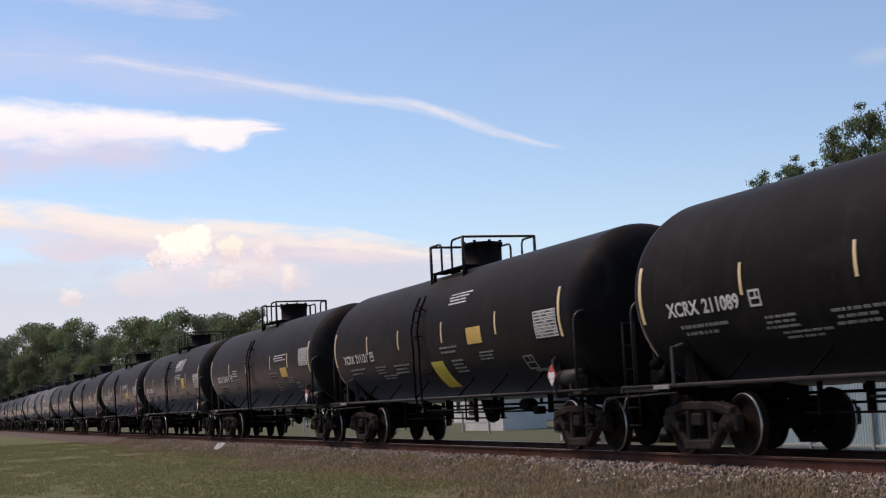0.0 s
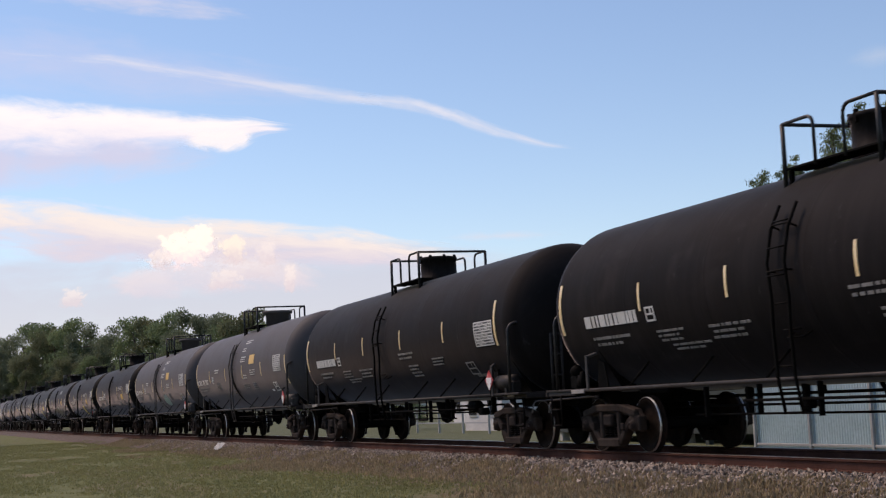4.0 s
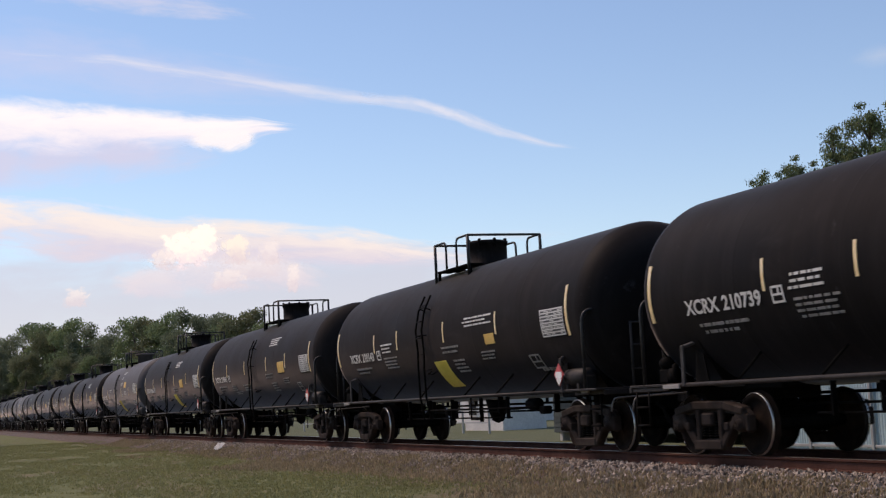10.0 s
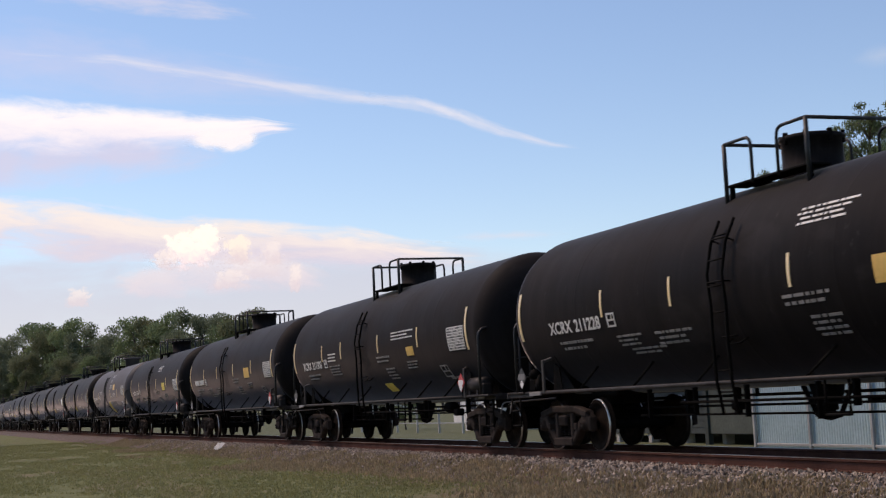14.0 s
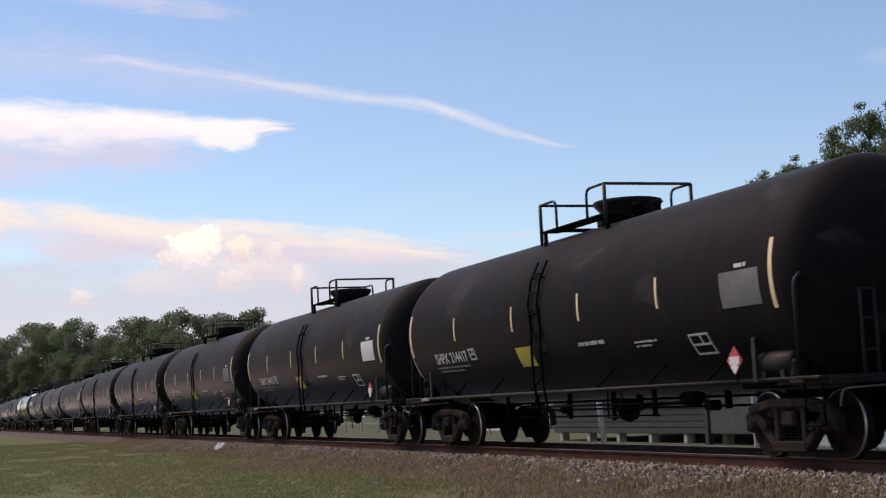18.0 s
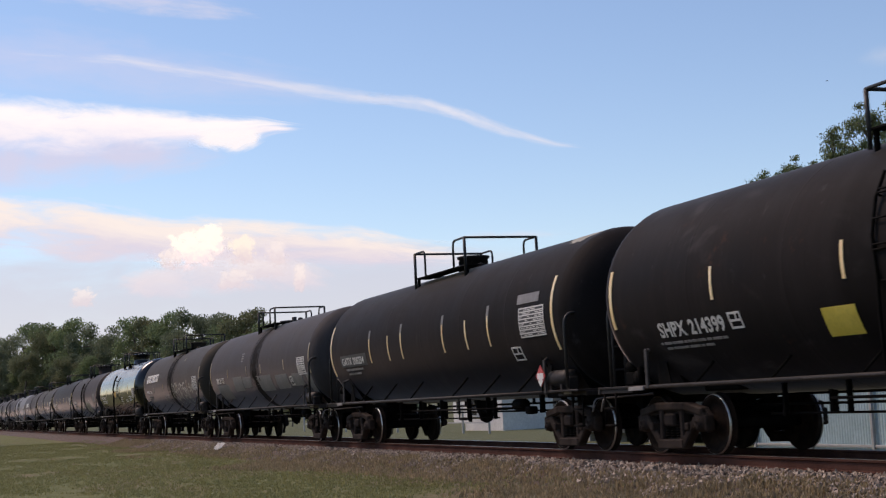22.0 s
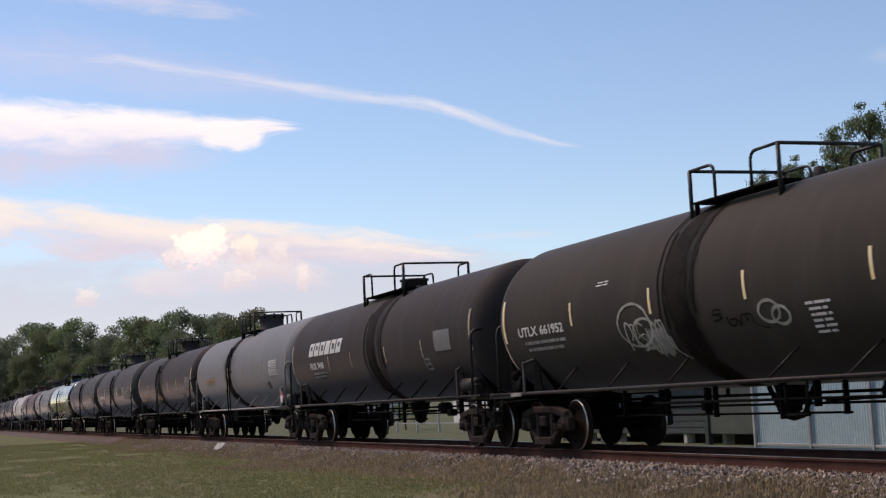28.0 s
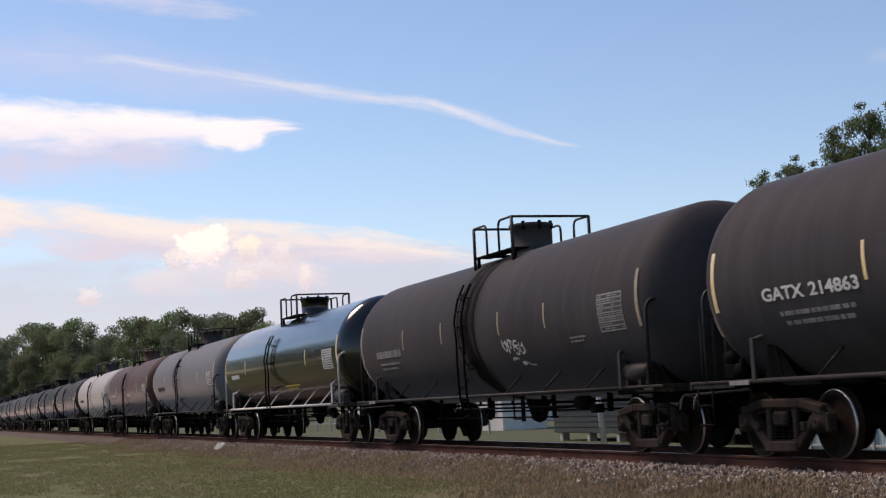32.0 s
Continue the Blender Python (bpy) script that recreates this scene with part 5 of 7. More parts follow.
def spill(tank, x, half, seed):
    """Dried dark product that ran down from the manway on both sides of it: a ragged band round the shell."""
    def build(bm):
        rng = random.Random(seed)
        rows, cols = 44, 6
        grid = []
        left, right = -half, half
        for j in range(rows + 1):
            a = -80 + 170 * j / rows
            left += rng.uniform(-0.07, 0.07) + (-half - left) * 0.3
            right += rng.uniform(-0.08, 0.08) + (half * (0.8 + 0.5 * max(0.0, -math.sin(radians(a)))) - right) * 0.25
            grid.append([bm.verts.new(on_tank(x + left + (right - left) * i / cols, a, 0.0045)) for i in range(cols + 1)])
        for p, q in zip(grid, grid[1:]):
            for i in range(cols):
                f = bm.faces.new((p[i], p[i + 1], q[i + 1], q[i]))
                f.smooth = True
    mark(tank, "spill_stain", (x, seed), build, SPILL, "dried dark spill down the side of the tank")
    rng = random.Random(seed + 500)
    for i in range(0 if seed == 35 else 5):
        sx = x + rng.choice((-1, 1)) * half * rng.uniform(1.2, 2.6)
        top, low = rng.uniform(30, 70), rng.uniform(-55, 5)
        line = [(sx + rng.uniform(-0.03, 0.03), top + (low - top) * q / 6) for q in range(7)]
        mark(tank, "spill_run", (seed, i), scrawl(line, rng.uniform(0.03, 0.09), seed + i), SPILL, "thin dark run beside the spill")


def build_train():
    for k in range(-1, 21):
        if k in BLACK_CARS:
            car, tank = black_car(k, **BLACK_CARS[k])
            if k == 3:
                patch(tank, "repaint_patch", 1.6, 3.4, 14.0, 35.0, PATCH_GREY, 0.1, "faded grey repainted patch", 0.003)
            if k == 9:
                for i, (x, a, w, h, t) in enumerate(((-4.9, -38, 0.5, 6, 0.8), (-3.6, -36, 0.6, 7, 0.9), (-1.9, -38, 0.45, 8, 0.6), (-0.7, -36, 0.55, 9, 0.0), (0.6, -40, 0.5, 7, 0.7), (3.4, -32, 0.5, 5, 0.8), (4.8, -31, 0.45, 5, 0.0))):
                    throw_up(tank, x, a, w, h, 90 + i, 0.035, GRAFFITI_WASH, t)
                tag(tank, -2.6, 1.2, -44, -30, 7, 3, 0.03, GRAFFITI_WASH)
            if k == 11:
                wash(tank, -1.2, 1.9, -52, -16, 5, GRAFFITI_WASH)
                wash(tank, -0.4, 0.9, -40, -14, 6, GRAFFITI_PALE)
                for i in range(5):
                    mark(tank, "graffiti", ("line", i), scrawl([(-0.5 + i * 0.42, -14), (-0.3 + i * 0.42, -24), (-0.25 + i * 0.4, -40)], 0.06, i), PANEL_DARK)
                tag(tank, 2.2, 5.4, -38, -14, 9, 8, 0.06, GRAFFITI_WASH)
        elif k in (7, 8, 16):
            car, tank = grey_car(k, {7: "XCRX 701787", 8: "XCRX 701840", 16: "XCRX 701832"}[k], k == 16)
            if k == 8:
                wash(tank, 0.7, 2.0, -44, -22, 9, GRAFFITI_GREEN)
                tag(tank, -0.9, 0.0, -45, -32, 8, 11, 0.05)
    grey_car(21, "XCRX 701711")
    for k, n in ((22, "SHPX 214417"), (23, "SHPX 214415"), (24, "SHPX 214412"), (25, "SHPX 214413"), (26, "SHPX 214399")):
        plain_car(k, n)
    # mixed cars behind
    car, tank = start_car(27, BLACK, "pot_high", "black tank car with many short yellow reflectors", -0.2)
    stripes(tank, (-3.9, -2.4, -1.4, 1.45, 2.85, 4.1), -17.0, 6.0, True, STRIPE, 26, 7.2)
    for x in (-3.9, -1.4, 1.45, 4.1):
        patch(tank, "repaint_patch", x - 0.06, x + 0.06, 4.0, 14.0, PATCH_GREY)
    patch(tank, "repaint_patch", -6.6, -4.3, -18.0, -6.0, PANEL_DARK, 0, "", 0.003)
    words(tank, "GATX 206234", -6.45, -4.5, -16.0, -8.5)
    bars(tank, -6.3, -4.8, -27.0, -20.0, 2, None, 1)
    panel(tank, 5.7, 6.85, -13.8, 6.5)
    patch(tank, "repaint_patch", 5.6, 6.6, 10.0, 17.0, PATCH_GREY)
    frame_mark(tank, 5.05, 5.5, -31.0, -20.0, True)
    hazard(tank, 6.50)
    wash(tank, 6.3, 7.4, 60, 90, 77, GRAFFITI_PALE)

    car, tank = start_car(28, slate_paint(0.3), "bare", "slate grey tank car with pale repainted patches", -0.2)
    spill(tank, 0.3, 0.25, 28)
    for x0, x1, a0, a1 in ((-6.6, -4.5, -42, -18), (-3.5, -2.0, -30, -9), (-1.9, -0.6, -26, -11), (0.25, 2.4, -34, -12), (2.95, 4.5, -33, -14), (5.1, 6.3, -31, -15), (6.75, 7.3, -46, -16)):
        patch(tank, "repaint_patch", x0, x1, a0, a1, PATCH_GREY, 0.1, "pale grey repainted patch", 0.004)
    words(tank, "BRCX 125", -6.3, -4.9, -15.5, -7.5)
    panel(tank, 6.1, 7.0, -17.3, 2.1)
    stripes(tank, (-4.2, -1.0, 1.2, 4.4), -9, 3, True, STRIPE_DULL)
    frame_mark(tank, 4.8, 5.15, -30, -18, True)
    bars(tank, -1.9, -1.5, 10, 22, 4, PAINT_GREY, 3)

    car, tank = start_car(29, OLIVE, "pot_high", "dark olive tank car with a white slanted wordmark", -0.3)
    spill(tank, 0.6, 0.34, 29)
    wedge_name(tank, -6.5, -3.05, 4.8, 19.0)
    words(tank, "PROX 77164", -6.5, -5.1, -15.6, -9.5)
    frame_mark(tank, -4.6, -4.3, -13, -6, True, PAINT_GREY)
    bars(tank, -6.4, -5.0, -26, -20, 2, None, 1)
    stripes(tank, (-1.65, 1.9, 4.6), -13, -1, True, STRIPE_DULL)
    for i, (x, a, w, h) in enumerate(((1.15, -17, 0.36, 12), (1.8, -20, 0.42, 14), (2.5, -18, 0.4, 13), (3.15, -20, 0.4, 14), (3.85, -17, 0.42, 12), (4.4, -22, 0.34, 12))):
        throw_up(tank, x, a, w, h, 21 + i, 0.075, GRAFFITI_PALE, 0.5)
    for i, (x, a, w, h) in enumerate(((5.15, -14, 0.2, 6), (5.5, -17, 0.12, 8), (5.85, -16, 0.2, 6), (6.25, -18, 0.2, 8))):
        throw_up(tank, x, a, w, h, 31 + i, 0.055, GRAFFITI_PALE)
    for i, x in enumerate((-1.75, -1.45, -1.15, -0.85)):
        throw_up(tank, x, -28, 0.14, 5, 41 + i, 0.04, GRAFFITI_WASH)
    mark(tank, "graffiti", ("drip", 29), scrawl([(-1.6, -33), (-1.1, -38), (-0.7, -46)], 0.05, 5), GRAFFITI_WASH)
    wash(tank, 6.0, 6.5, -44, -26, 25, GRAFFITI_WASH)
    bars(tank, 2.9, 3.2, 34, 40, 1, GRAFFITI_PALE, 8)
    panel(tank, 5.94, 6.95, -17.8, 2.5)

    car, tank = start_car(30, SATIN, "drum", "clean glossy black tank car reflecting the sky", 0.3, END_PIPE)
    stripes(tank, (-4.42, -0.95, 1.8, 4.9), -9, 8.7)
    words(tank, "BRCX 6405", -6.6, -4.8, -14.8, -8.0)
    bars(tank, -6.5, -4.7, -25, -18, 2, PAINT_WHITE, 1)
    patch(tank, "sticker", -0.7, -0.05, -13.0, -1.0, AMBER, 0, "square amber sticker")
    bars(tank, 1.7, 2.6, -30, -15, 4, PAINT_WHITE, 2)
    bars(tank, 3.7, 4.4, -26, -21, 2, PAINT_WHITE, 3)
    bars(tank, 5.0, 6.2, -24, -15, 3, PAINT_WHITE, 4)
    panel(tank, 6.45, 7.3, -18.9, 0.5)

    car, tank = start_car(31, brown_paint(0.4), "drum", "brown-black tank car with pale graffiti", 0.2)
    spill(tank, 0.4, 0.3, 31)
    bars(tank, -6.3, -4.9, -16, -8, 1, PAINT_WHITE, 3)
    bars(tank, -6.3, -4.9, -26, -19, 2, None, 4)
    wash(tank, 0.6, 3.2, -46, -14, 31, GRAFFITI_PALE)
    tag(tank, 0.5, 3.4, -50, -8, 10, 32, 0.07)
    tag(tank, -3.6, -1.6, -40, -24, 8, 33, 0.06, YELLOW)
    patch(tank, "data_panel", 5.2, 6.2, -17, 4, PATCH_GREY, 0, "pale data panel")
    stripes(tank, (), ends=True, mat=STRIPE_DULL)

    car, tank = start_car(32, BLACK, "bare", "black tank car with white stencils", 0.0)
    stripes(tank, (-3.9, -1.1, 1.8, 4.4), -9, 8.5)
    words(tank, "TILX 255946", -6.3, -4.25, -14.5, -6.5)
    frame_mark(tank, -4.1, -3.8, -14.5, -5.5, True)
    bars(tank, -6.2, -4.2, -26, -19, 2, None, 1)
    panel(tank, 6.1, 7.0, -14, 5)
    tag(tank, -2.5, 0.5, -44, -24, 9, 41, 0.05, PAINT_ORANGE)
    hazard(tank, 6.60)

    car, tank = start_car(33, olive_paint(-0.6), "bare", "dark olive tank car with white graffiti rings", 0.1)
    spill(tank, -0.6, 0.3, 33)
    stripes(tank, (-4.4, -1.52, 1.22, 4.06), -10, 5.8, True, STRIPE, 16)
    words(tank, "UTLX 661952", -6.75, -4.75, -13.0, -6.0)
    bars(tank, -6.6, -4.8, -25, -17, 2, None, 1)
    bars(tank, -3.4, -2.9, 13, 16, 2, PAINT_WHITE, 2)
    for cx, ca, w, h, sd in ((-2.15, -16, 0.55, 14, 1), (-1.85, -22, 0.4, 10, 2), (1.7, -18, 0.25, 6, 3), (1.95, -21, 0.2, 5, 4)):
        mark(tank, "graffiti", ("ring", sd), scrawl([(cx + w * math.cos(a * 0.7), ca + h * math.sin(a * 0.7)) for a in range(11)], 0.05, sd), GRAFFITI_PALE, "sprayed white graffiti ring")
    tag(tank, -2.5, -1.2, -38, -12, 9, 51, 0.05)
    tag(tank, 0.2, 1.3, -24, -15, 6, 52, 0.04, SPILL)
    wash(tank, -1.9, -1.1, -38, -18, 53, GRAFFITI_WASH)
    bars(tank, 2.55, 3.1, -34, -16, 6, PAINT_WHITE, 3)
    panel(tank, 5.97, 6.83, -17, 4, True)
    frame_mark(tank, 5.0, 5.35, -28.5, -17, True)

    car, tank = start_car(34, brown_paint(0.58), "pot_high", "dark brown tank car with a white slanted wordmark", -0.2)
    spill(tank, 0.58, 0.36, 34)
    wedge_name(tank, -5.5, -2.1, 0.3, 15.0)
    words(tank, "PROX 74965", -5.4, -3.95, -14.8, -7.2)
    bars(tank, -5.3, -3.7, -25, -19, 2, None, 1)
    stripes(tank, (-3.45, -1.28, 1.67, 4.4), -18, -2, True, STRIPE_DULL)
    patch(tank, "data_panel", 5.3, 6.3, -14, 4, PATCH_GREY, 0, "pale data panel")
    frame_mark(tank, 4.4, 4.75, -30, -19, True, PAINT_GREY)

    car, tank = start_car(35, PALE, "drum", "pale grey tank car with a dark spill band", -0.15, PAINT_GREY)
    spill(tank, -1.2, 0.4, 35)
    stripes(tank, (-4.0, -1.36, 0.92, 4.15), -9, 5.5, True, STRIPE_DULL, 12)
    words(tank, "NATX 250547", -5.6, -3.85, -14.5, -6.0, PAINT_ORANGE, "faded orange reporting mark")
    frame_mark(tank, -2.55, -2.15, -33.5, -25.8, False, PANEL_DARK)
    panel(tank, 5.2, 6.25, -13.4, 4.5)
    patch(tank, "sticker", 4.55, 4.88, -31.3, -21.5, PANEL_DARK)
    hazard(tank, 6.90)

    # a black drum added to fill the dark stretch beside the rear truck
    def long_reservoir(bm):
        turned(bm, [(-0.85, 0.0005), (-0.83, 0.15), (-0.74, 0.26), (0.74, 0.26), (0.83, 0.15), (0.85, 0.0005)], 18, "X", (-4.55, -0.45, 0.76))
        for x in (-5.1, -4.0):
            box(bm, x - 0.04, x + 0.04, -0.75, -0.15, 0.9, 1.12)

    piece("long_reservoir", mesh_of(("long_reservoir",), long_reservoir, STEEL_DARK), car, "long black air tank under the belly")
    bm = bmesh.new()
    box(bm, -3.55, -2.75, -0.8, 0.2, 0.62, 1.02, 0.04)
    part("valve_box", bm, STEEL_DARK, car)

    car, tank = start_car(36, brown_paint(-0.8), "drum", "dark brown tank car with faded orange lettering", 0.0)
    spill(tank, -0.8, 0.36, 36)
    stripes(tank, (-4.3, 1.5, 3.9), -16.6, 0.4, True, STRIPE, 18)
    words(tank, "NATX 251124", -6.0, -4.35, -23.4, -15.4, PAINT_ORANGE, "faded orange reporting mark")
    bars(tank, -5.9, -4.6, -33, -27, 2, PAINT_ORANGE, 1)
    patch(tank, "sticker", -2.0, -0.9, -30, -22, PAINT_ORANGE)
    tag(tank, -3.9, -1.2, -52, -28, 9, 61, 0.06, GRAFFITI_WASH)
    panel(tank, 6.1, 7.1, -14, 3, False, PAINT_GREY)
    frame_mark(tank, 5.1, 5.5, -32, -21, True, PAINT_GREY)

    car, tank = start_car(37, SLATE, "drum", "slate grey tank car with white stencils", 0.0)
    spill(tank, -0.4, 0.26, 37)
    stripes(tank, (-3.95, -1.3, 1.6, 4.4), -10.5, 7.4, True, STRIPE, 16)
    words(tank, "GATX 214863", -6.22, -4.1, -14.0, -7.2)
    bars(tank, -5.95, -4.3, -28, -20, 2, None, 1)
    patch(tank, "repaint_patch", 2.6, 3.7, -10, 2, PANEL_DARK, 0, "", 0.003)
    bars(tank, 4.6, 5.6, -16, -9, 2, PAINT_GREY, 2)
    panel(tank, 6.0, 7.0, -18, 3, False, PAINT_GREY)

    car, tank = start_car(38, slate_paint(0.1), "drum", "slate grey tank car with a small white graffiti tag", 0.0)
    spill(tank, 0.0, 0.22, 38)
    stripes(tank, (-4.14, -1.54, 1.72, 3.92), -9.6, 7.4, True, STRIPE_DULL)
    bars(tank, -6.3, -4.4, -15, -8, 1, PAINT_GREY, 3)
    bars(tank, -6.2, -4.6, -26, -19, 2, None, 1)
    for i, x in enumerate((1.9, 2.15, 2.4, 2.65)):
        throw_up(tank, x, -18 - i, 0.13, 5, 71 + i, 0.04, PAINT_WHITE)
    tag(tank, 2.0, 2.6, -31, -28, 5, 72, 0.04, PAINT_WHITE)
    panel(tank, 6.1, 7.0, -17.3, 5.3, False, PAINT_GREY)
    bars(tank, 4.8, 5.5, -22, -18, 2, None, 4)

    car, tank = start_car(39, GLOSS, "drum", "clean glossy black tank car reflecting the sky", 0.0, PAINT_WHITE)
    bars(tank, -6.6, -5.2, -14, -8, 1, PAINT_WHITE, 2)
    bars(tank, 0.8, 2.6, -36, -30, 2, YELLOW, 3)
    panel(tank, 6.0, 7.0, -16, 4)
    stripes(tank, (-4.1, 4.1), -9, 8)

    tail = {40: (PALE, "pale grey tank car"), 41: (RUSTY, "rusty red-brown tank car"), 42: (WHITE_TANK, "dirty white tank car"), 43: (BROWN, "dark brown tank car"),
            44: (BLACK, "black tank car"), 45: (SOOT, "sooty black tank car"), 46: (OLIVE, "dark olive tank car"), 47: (SLATE, "slate grey tank car"),
            48: (BLACK, "black tank car"), 49: (SLATE, "slate grey tank car"), 50: (WHITE_TANK, "dirty white tank car"), 51: (BLACK, "black tank car")}
    for k, (paint, label) in tail.items():
        car, tank = start_car(k, paint, "drum", label, 0.0)
        stripes(tank, (-4.1, 4.1), -9, 8)
        bars(tank, -6.2, -4.2, -15, -8, 1, PAINT_WHITE if paint not in (PALE, WHITE_TANK) else PANEL_DARK, k)
        panel(tank, 6.1, 7.0, -15, 4)
        if k == 41:
            bars(tank, 0.3, 1.6, -30, -10, 2, PAINT_WHITE, 5)


build_train()
# ---- track and ground ----


def sheet(name, x0, x1, rows, material, label, step=4.0, kind="structure", bumpy=0.0):
    """A long strip of ground: rows are (y, z) from the camera's side across."""
    xs = [x0 + (x1 - x0) * i / max(1, int((x1 - x0) / step)) for i in range(int((x1 - x0) / step) + 1)]
    bm = bmesh.new()
    grid = []
    for x in xs:
        grid.append([bm.verts.new((x, y, z + bumpy * noise.noise(Vector((x * 0.35, y * 0.6, 3.1))))) for y, z in rows])
    for a, b in zip(grid, grid[1:]):
        for i in range(len(rows) - 1):
            f = bm.faces.new((a[i], b[i], b[i + 1], a[i + 1]))
            f.smooth = True
    ob = part(name, bm, material, None)
    return tagged(ob, label, name, "", kind)


GROUND_Z, FAR_Z = -0.46, -0.6


sheet("ground", -4200, 4200, [(-4200, GROUND_Z), (-200, GROUND_Z), (-40, GROUND_Z), (-12, GROUND_Z), (-8, GROUND_Z), (-5, GROUND_Z), (-3.4, GROUND_Z), (-2.6, GROUND_Z - 0.02), (-1.5, -0.5), (1.5, -0.7),
                              (3.0, FAR_Z), (10, FAR_Z), (40, FAR_Z), (300, FAR_Z), (4200, FAR_Z)], SOIL, "mown grass with a dry bare strip along the railway", 60.0)
sheet("ballast", -1500, 1500, [(-2.75, -0.5), (-2.3, -0.4), (-1.75, -0.25), (-1.45, -0.2), (-0.9, -0.19), (0.9, -0.19), (1.5, -0.2), (2.0, -0.36), (2.7, -0.64)], GRAVEL,
      "grey crushed-stone railway ballast", 6.0, "structure", 0.0)

RAIL_PROFILE = [(-0.07, -0.18), (0.07, -0.18), (0.07, -0.165), (0.012, -0.145), (0.01, -0.05), (0.036, -0.035), (0.037, -0.006), (0.028, 0.0),
                (-0.028, 0.0), (-0.037, -0.006), (-0.036, -0.035), (-0.01, -0.05), (-0.012, -0.145), (-0.07, -0.165)]
track = new("railway_track", None)
tagged(track, "single railway track of rusty rails on wooden ties", "railway track", "", "structure")
for side in (-1, 1):
    bm = bmesh.new()
    ends = [[bm.verts.new((x, side * 0.755 + a, b)) for a, b in RAIL_PROFILE] for x in (-1500, -300, -60, 0, 60, 1500)]
    for a, b in zip(ends, ends[1:]):
        for i in range(len(RAIL_PROFILE)):
            j = (i + 1) % len(RAIL_PROFILE)
            f = bm.faces.new((a[i], a[j], b[j], b[i]))
            f.material_index = 1 if i in (6, 7, 8) else 0
    bmesh.ops.recalc_face_normals(bm, faces=bm.faces)
    part("rail", bm, [RAIL_RUST, RAIL_HEAD], track, "rusty steel rail with a worn head")


def tie_mesh(bm):
    box(bm, -0.115, 0.115, -1.3, 1.3, -0.36, -0.178, 0.012)


def plate_mesh(bm):
    box(bm, -0.09, 0.09, -0.17, 0.17, -0.2, -0.172, 0.006)
    for x in (-0.06, 0.06):
        for y in (-0.11, 0.11):
            box(bm, x - 0.014, x + 0.014, y - 0.014, y + 0.014, -0.18, -0.15)


tie_rng = random.Random(11)
for i in range(150):
    x = -6.0 - 0.52 * i
    tie = piece("tie", mesh_of(("tie",), tie_mesh, TIE_WOOD), track, "", pose(x + tie_rng.uniform(-0.03, 0.03), tie_rng.uniform(-0.06, 0.06), tie_rng.uniform(-0.008, 0.004), 0, 0, tie_rng.uniform(-1, 1)))
    if i < 60:
        for side in (-1, 1):
            piece("tie_plate", mesh_of(("tie_plate",), plate_mesh, RAIL_RUST), tie, "", pose(0, side * 0.755, 0.002))


def scatter(name, verts, faces, material, label, category):
    me = bpy.data.meshes.new(name)
    me.from_pydata(verts, [], faces)
    me.materials.append(material)
    ob = new(name, me)
    return tagged(ob, label, category, "", "stuff")


def bed_height(y):
    pts = [(-2.75, -0.5), (-2.3, -0.4), (-1.75, -0.25), (-1.45, -0.2), (0.9, -0.19), (1.5, -0.2), (2.0, -0.36), (2.7, -0.64)]
    for (a, b), (c, d) in zip(pts, pts[1:]):
        if y <= c:
            return b + (d - b) * (y - a) / (c - a)
    return -0.64


def stones():
    rng = random.Random(5)
    verts, faces = [], []
    shape = [(1, 0, 0), (-1, 0, 0), (0, 1, 0), (0, -1, 0), (0, 0, 1), (0, 0, -1), (0.7, 0.7, 0.4), (-0.7, 0.6, -0.4)]
    tri = [(0, 6, 4), (6, 2, 4), (2, 1, 4), (1, 3, 4), (3, 0, 4), (6, 0, 5), (2, 6, 5), (1, 2, 5), (3, 1, 5), (0, 3, 5)]
    for i in range(26000):
        x = -9.0 - 62.0 * rng.random() ** 1.5
        y = rng.uniform(-2.6, -0.85) if rng.random() < 0.8 else rng.uniform(0.85, 1.9)
        if y < -1.6 and noise.noise(Vector((x * 0.6, y * 1.2, 4.4))) > (y + 2.05) * 0.9:
            continue
        s = rng.uniform(0.022, 0.052)
        a = rng.uniform(0, 6.28)
        q = Euler((rng.uniform(0, 6.28), rng.uniform(0, 6.28), a)).to_matrix()
        c = Vector((x, y, bed_height(y) + s * 0.35))
        n = len(verts)
        for p in shape:
            v = q @ Vector((p[0] * s * rng.uniform(0.8, 1.3), p[1] * s * rng.uniform(0.7, 1.1), p[2] * s * rng.uniform(0.6, 1.0)))
            verts.append(tuple(c + v))
        faces += [tuple(n + k for k in f) for f in tri]
    scatter("ballast_stones", verts, faces, PEBBLE, "loose grey and tan crushed stones beside the rails", "ballast")


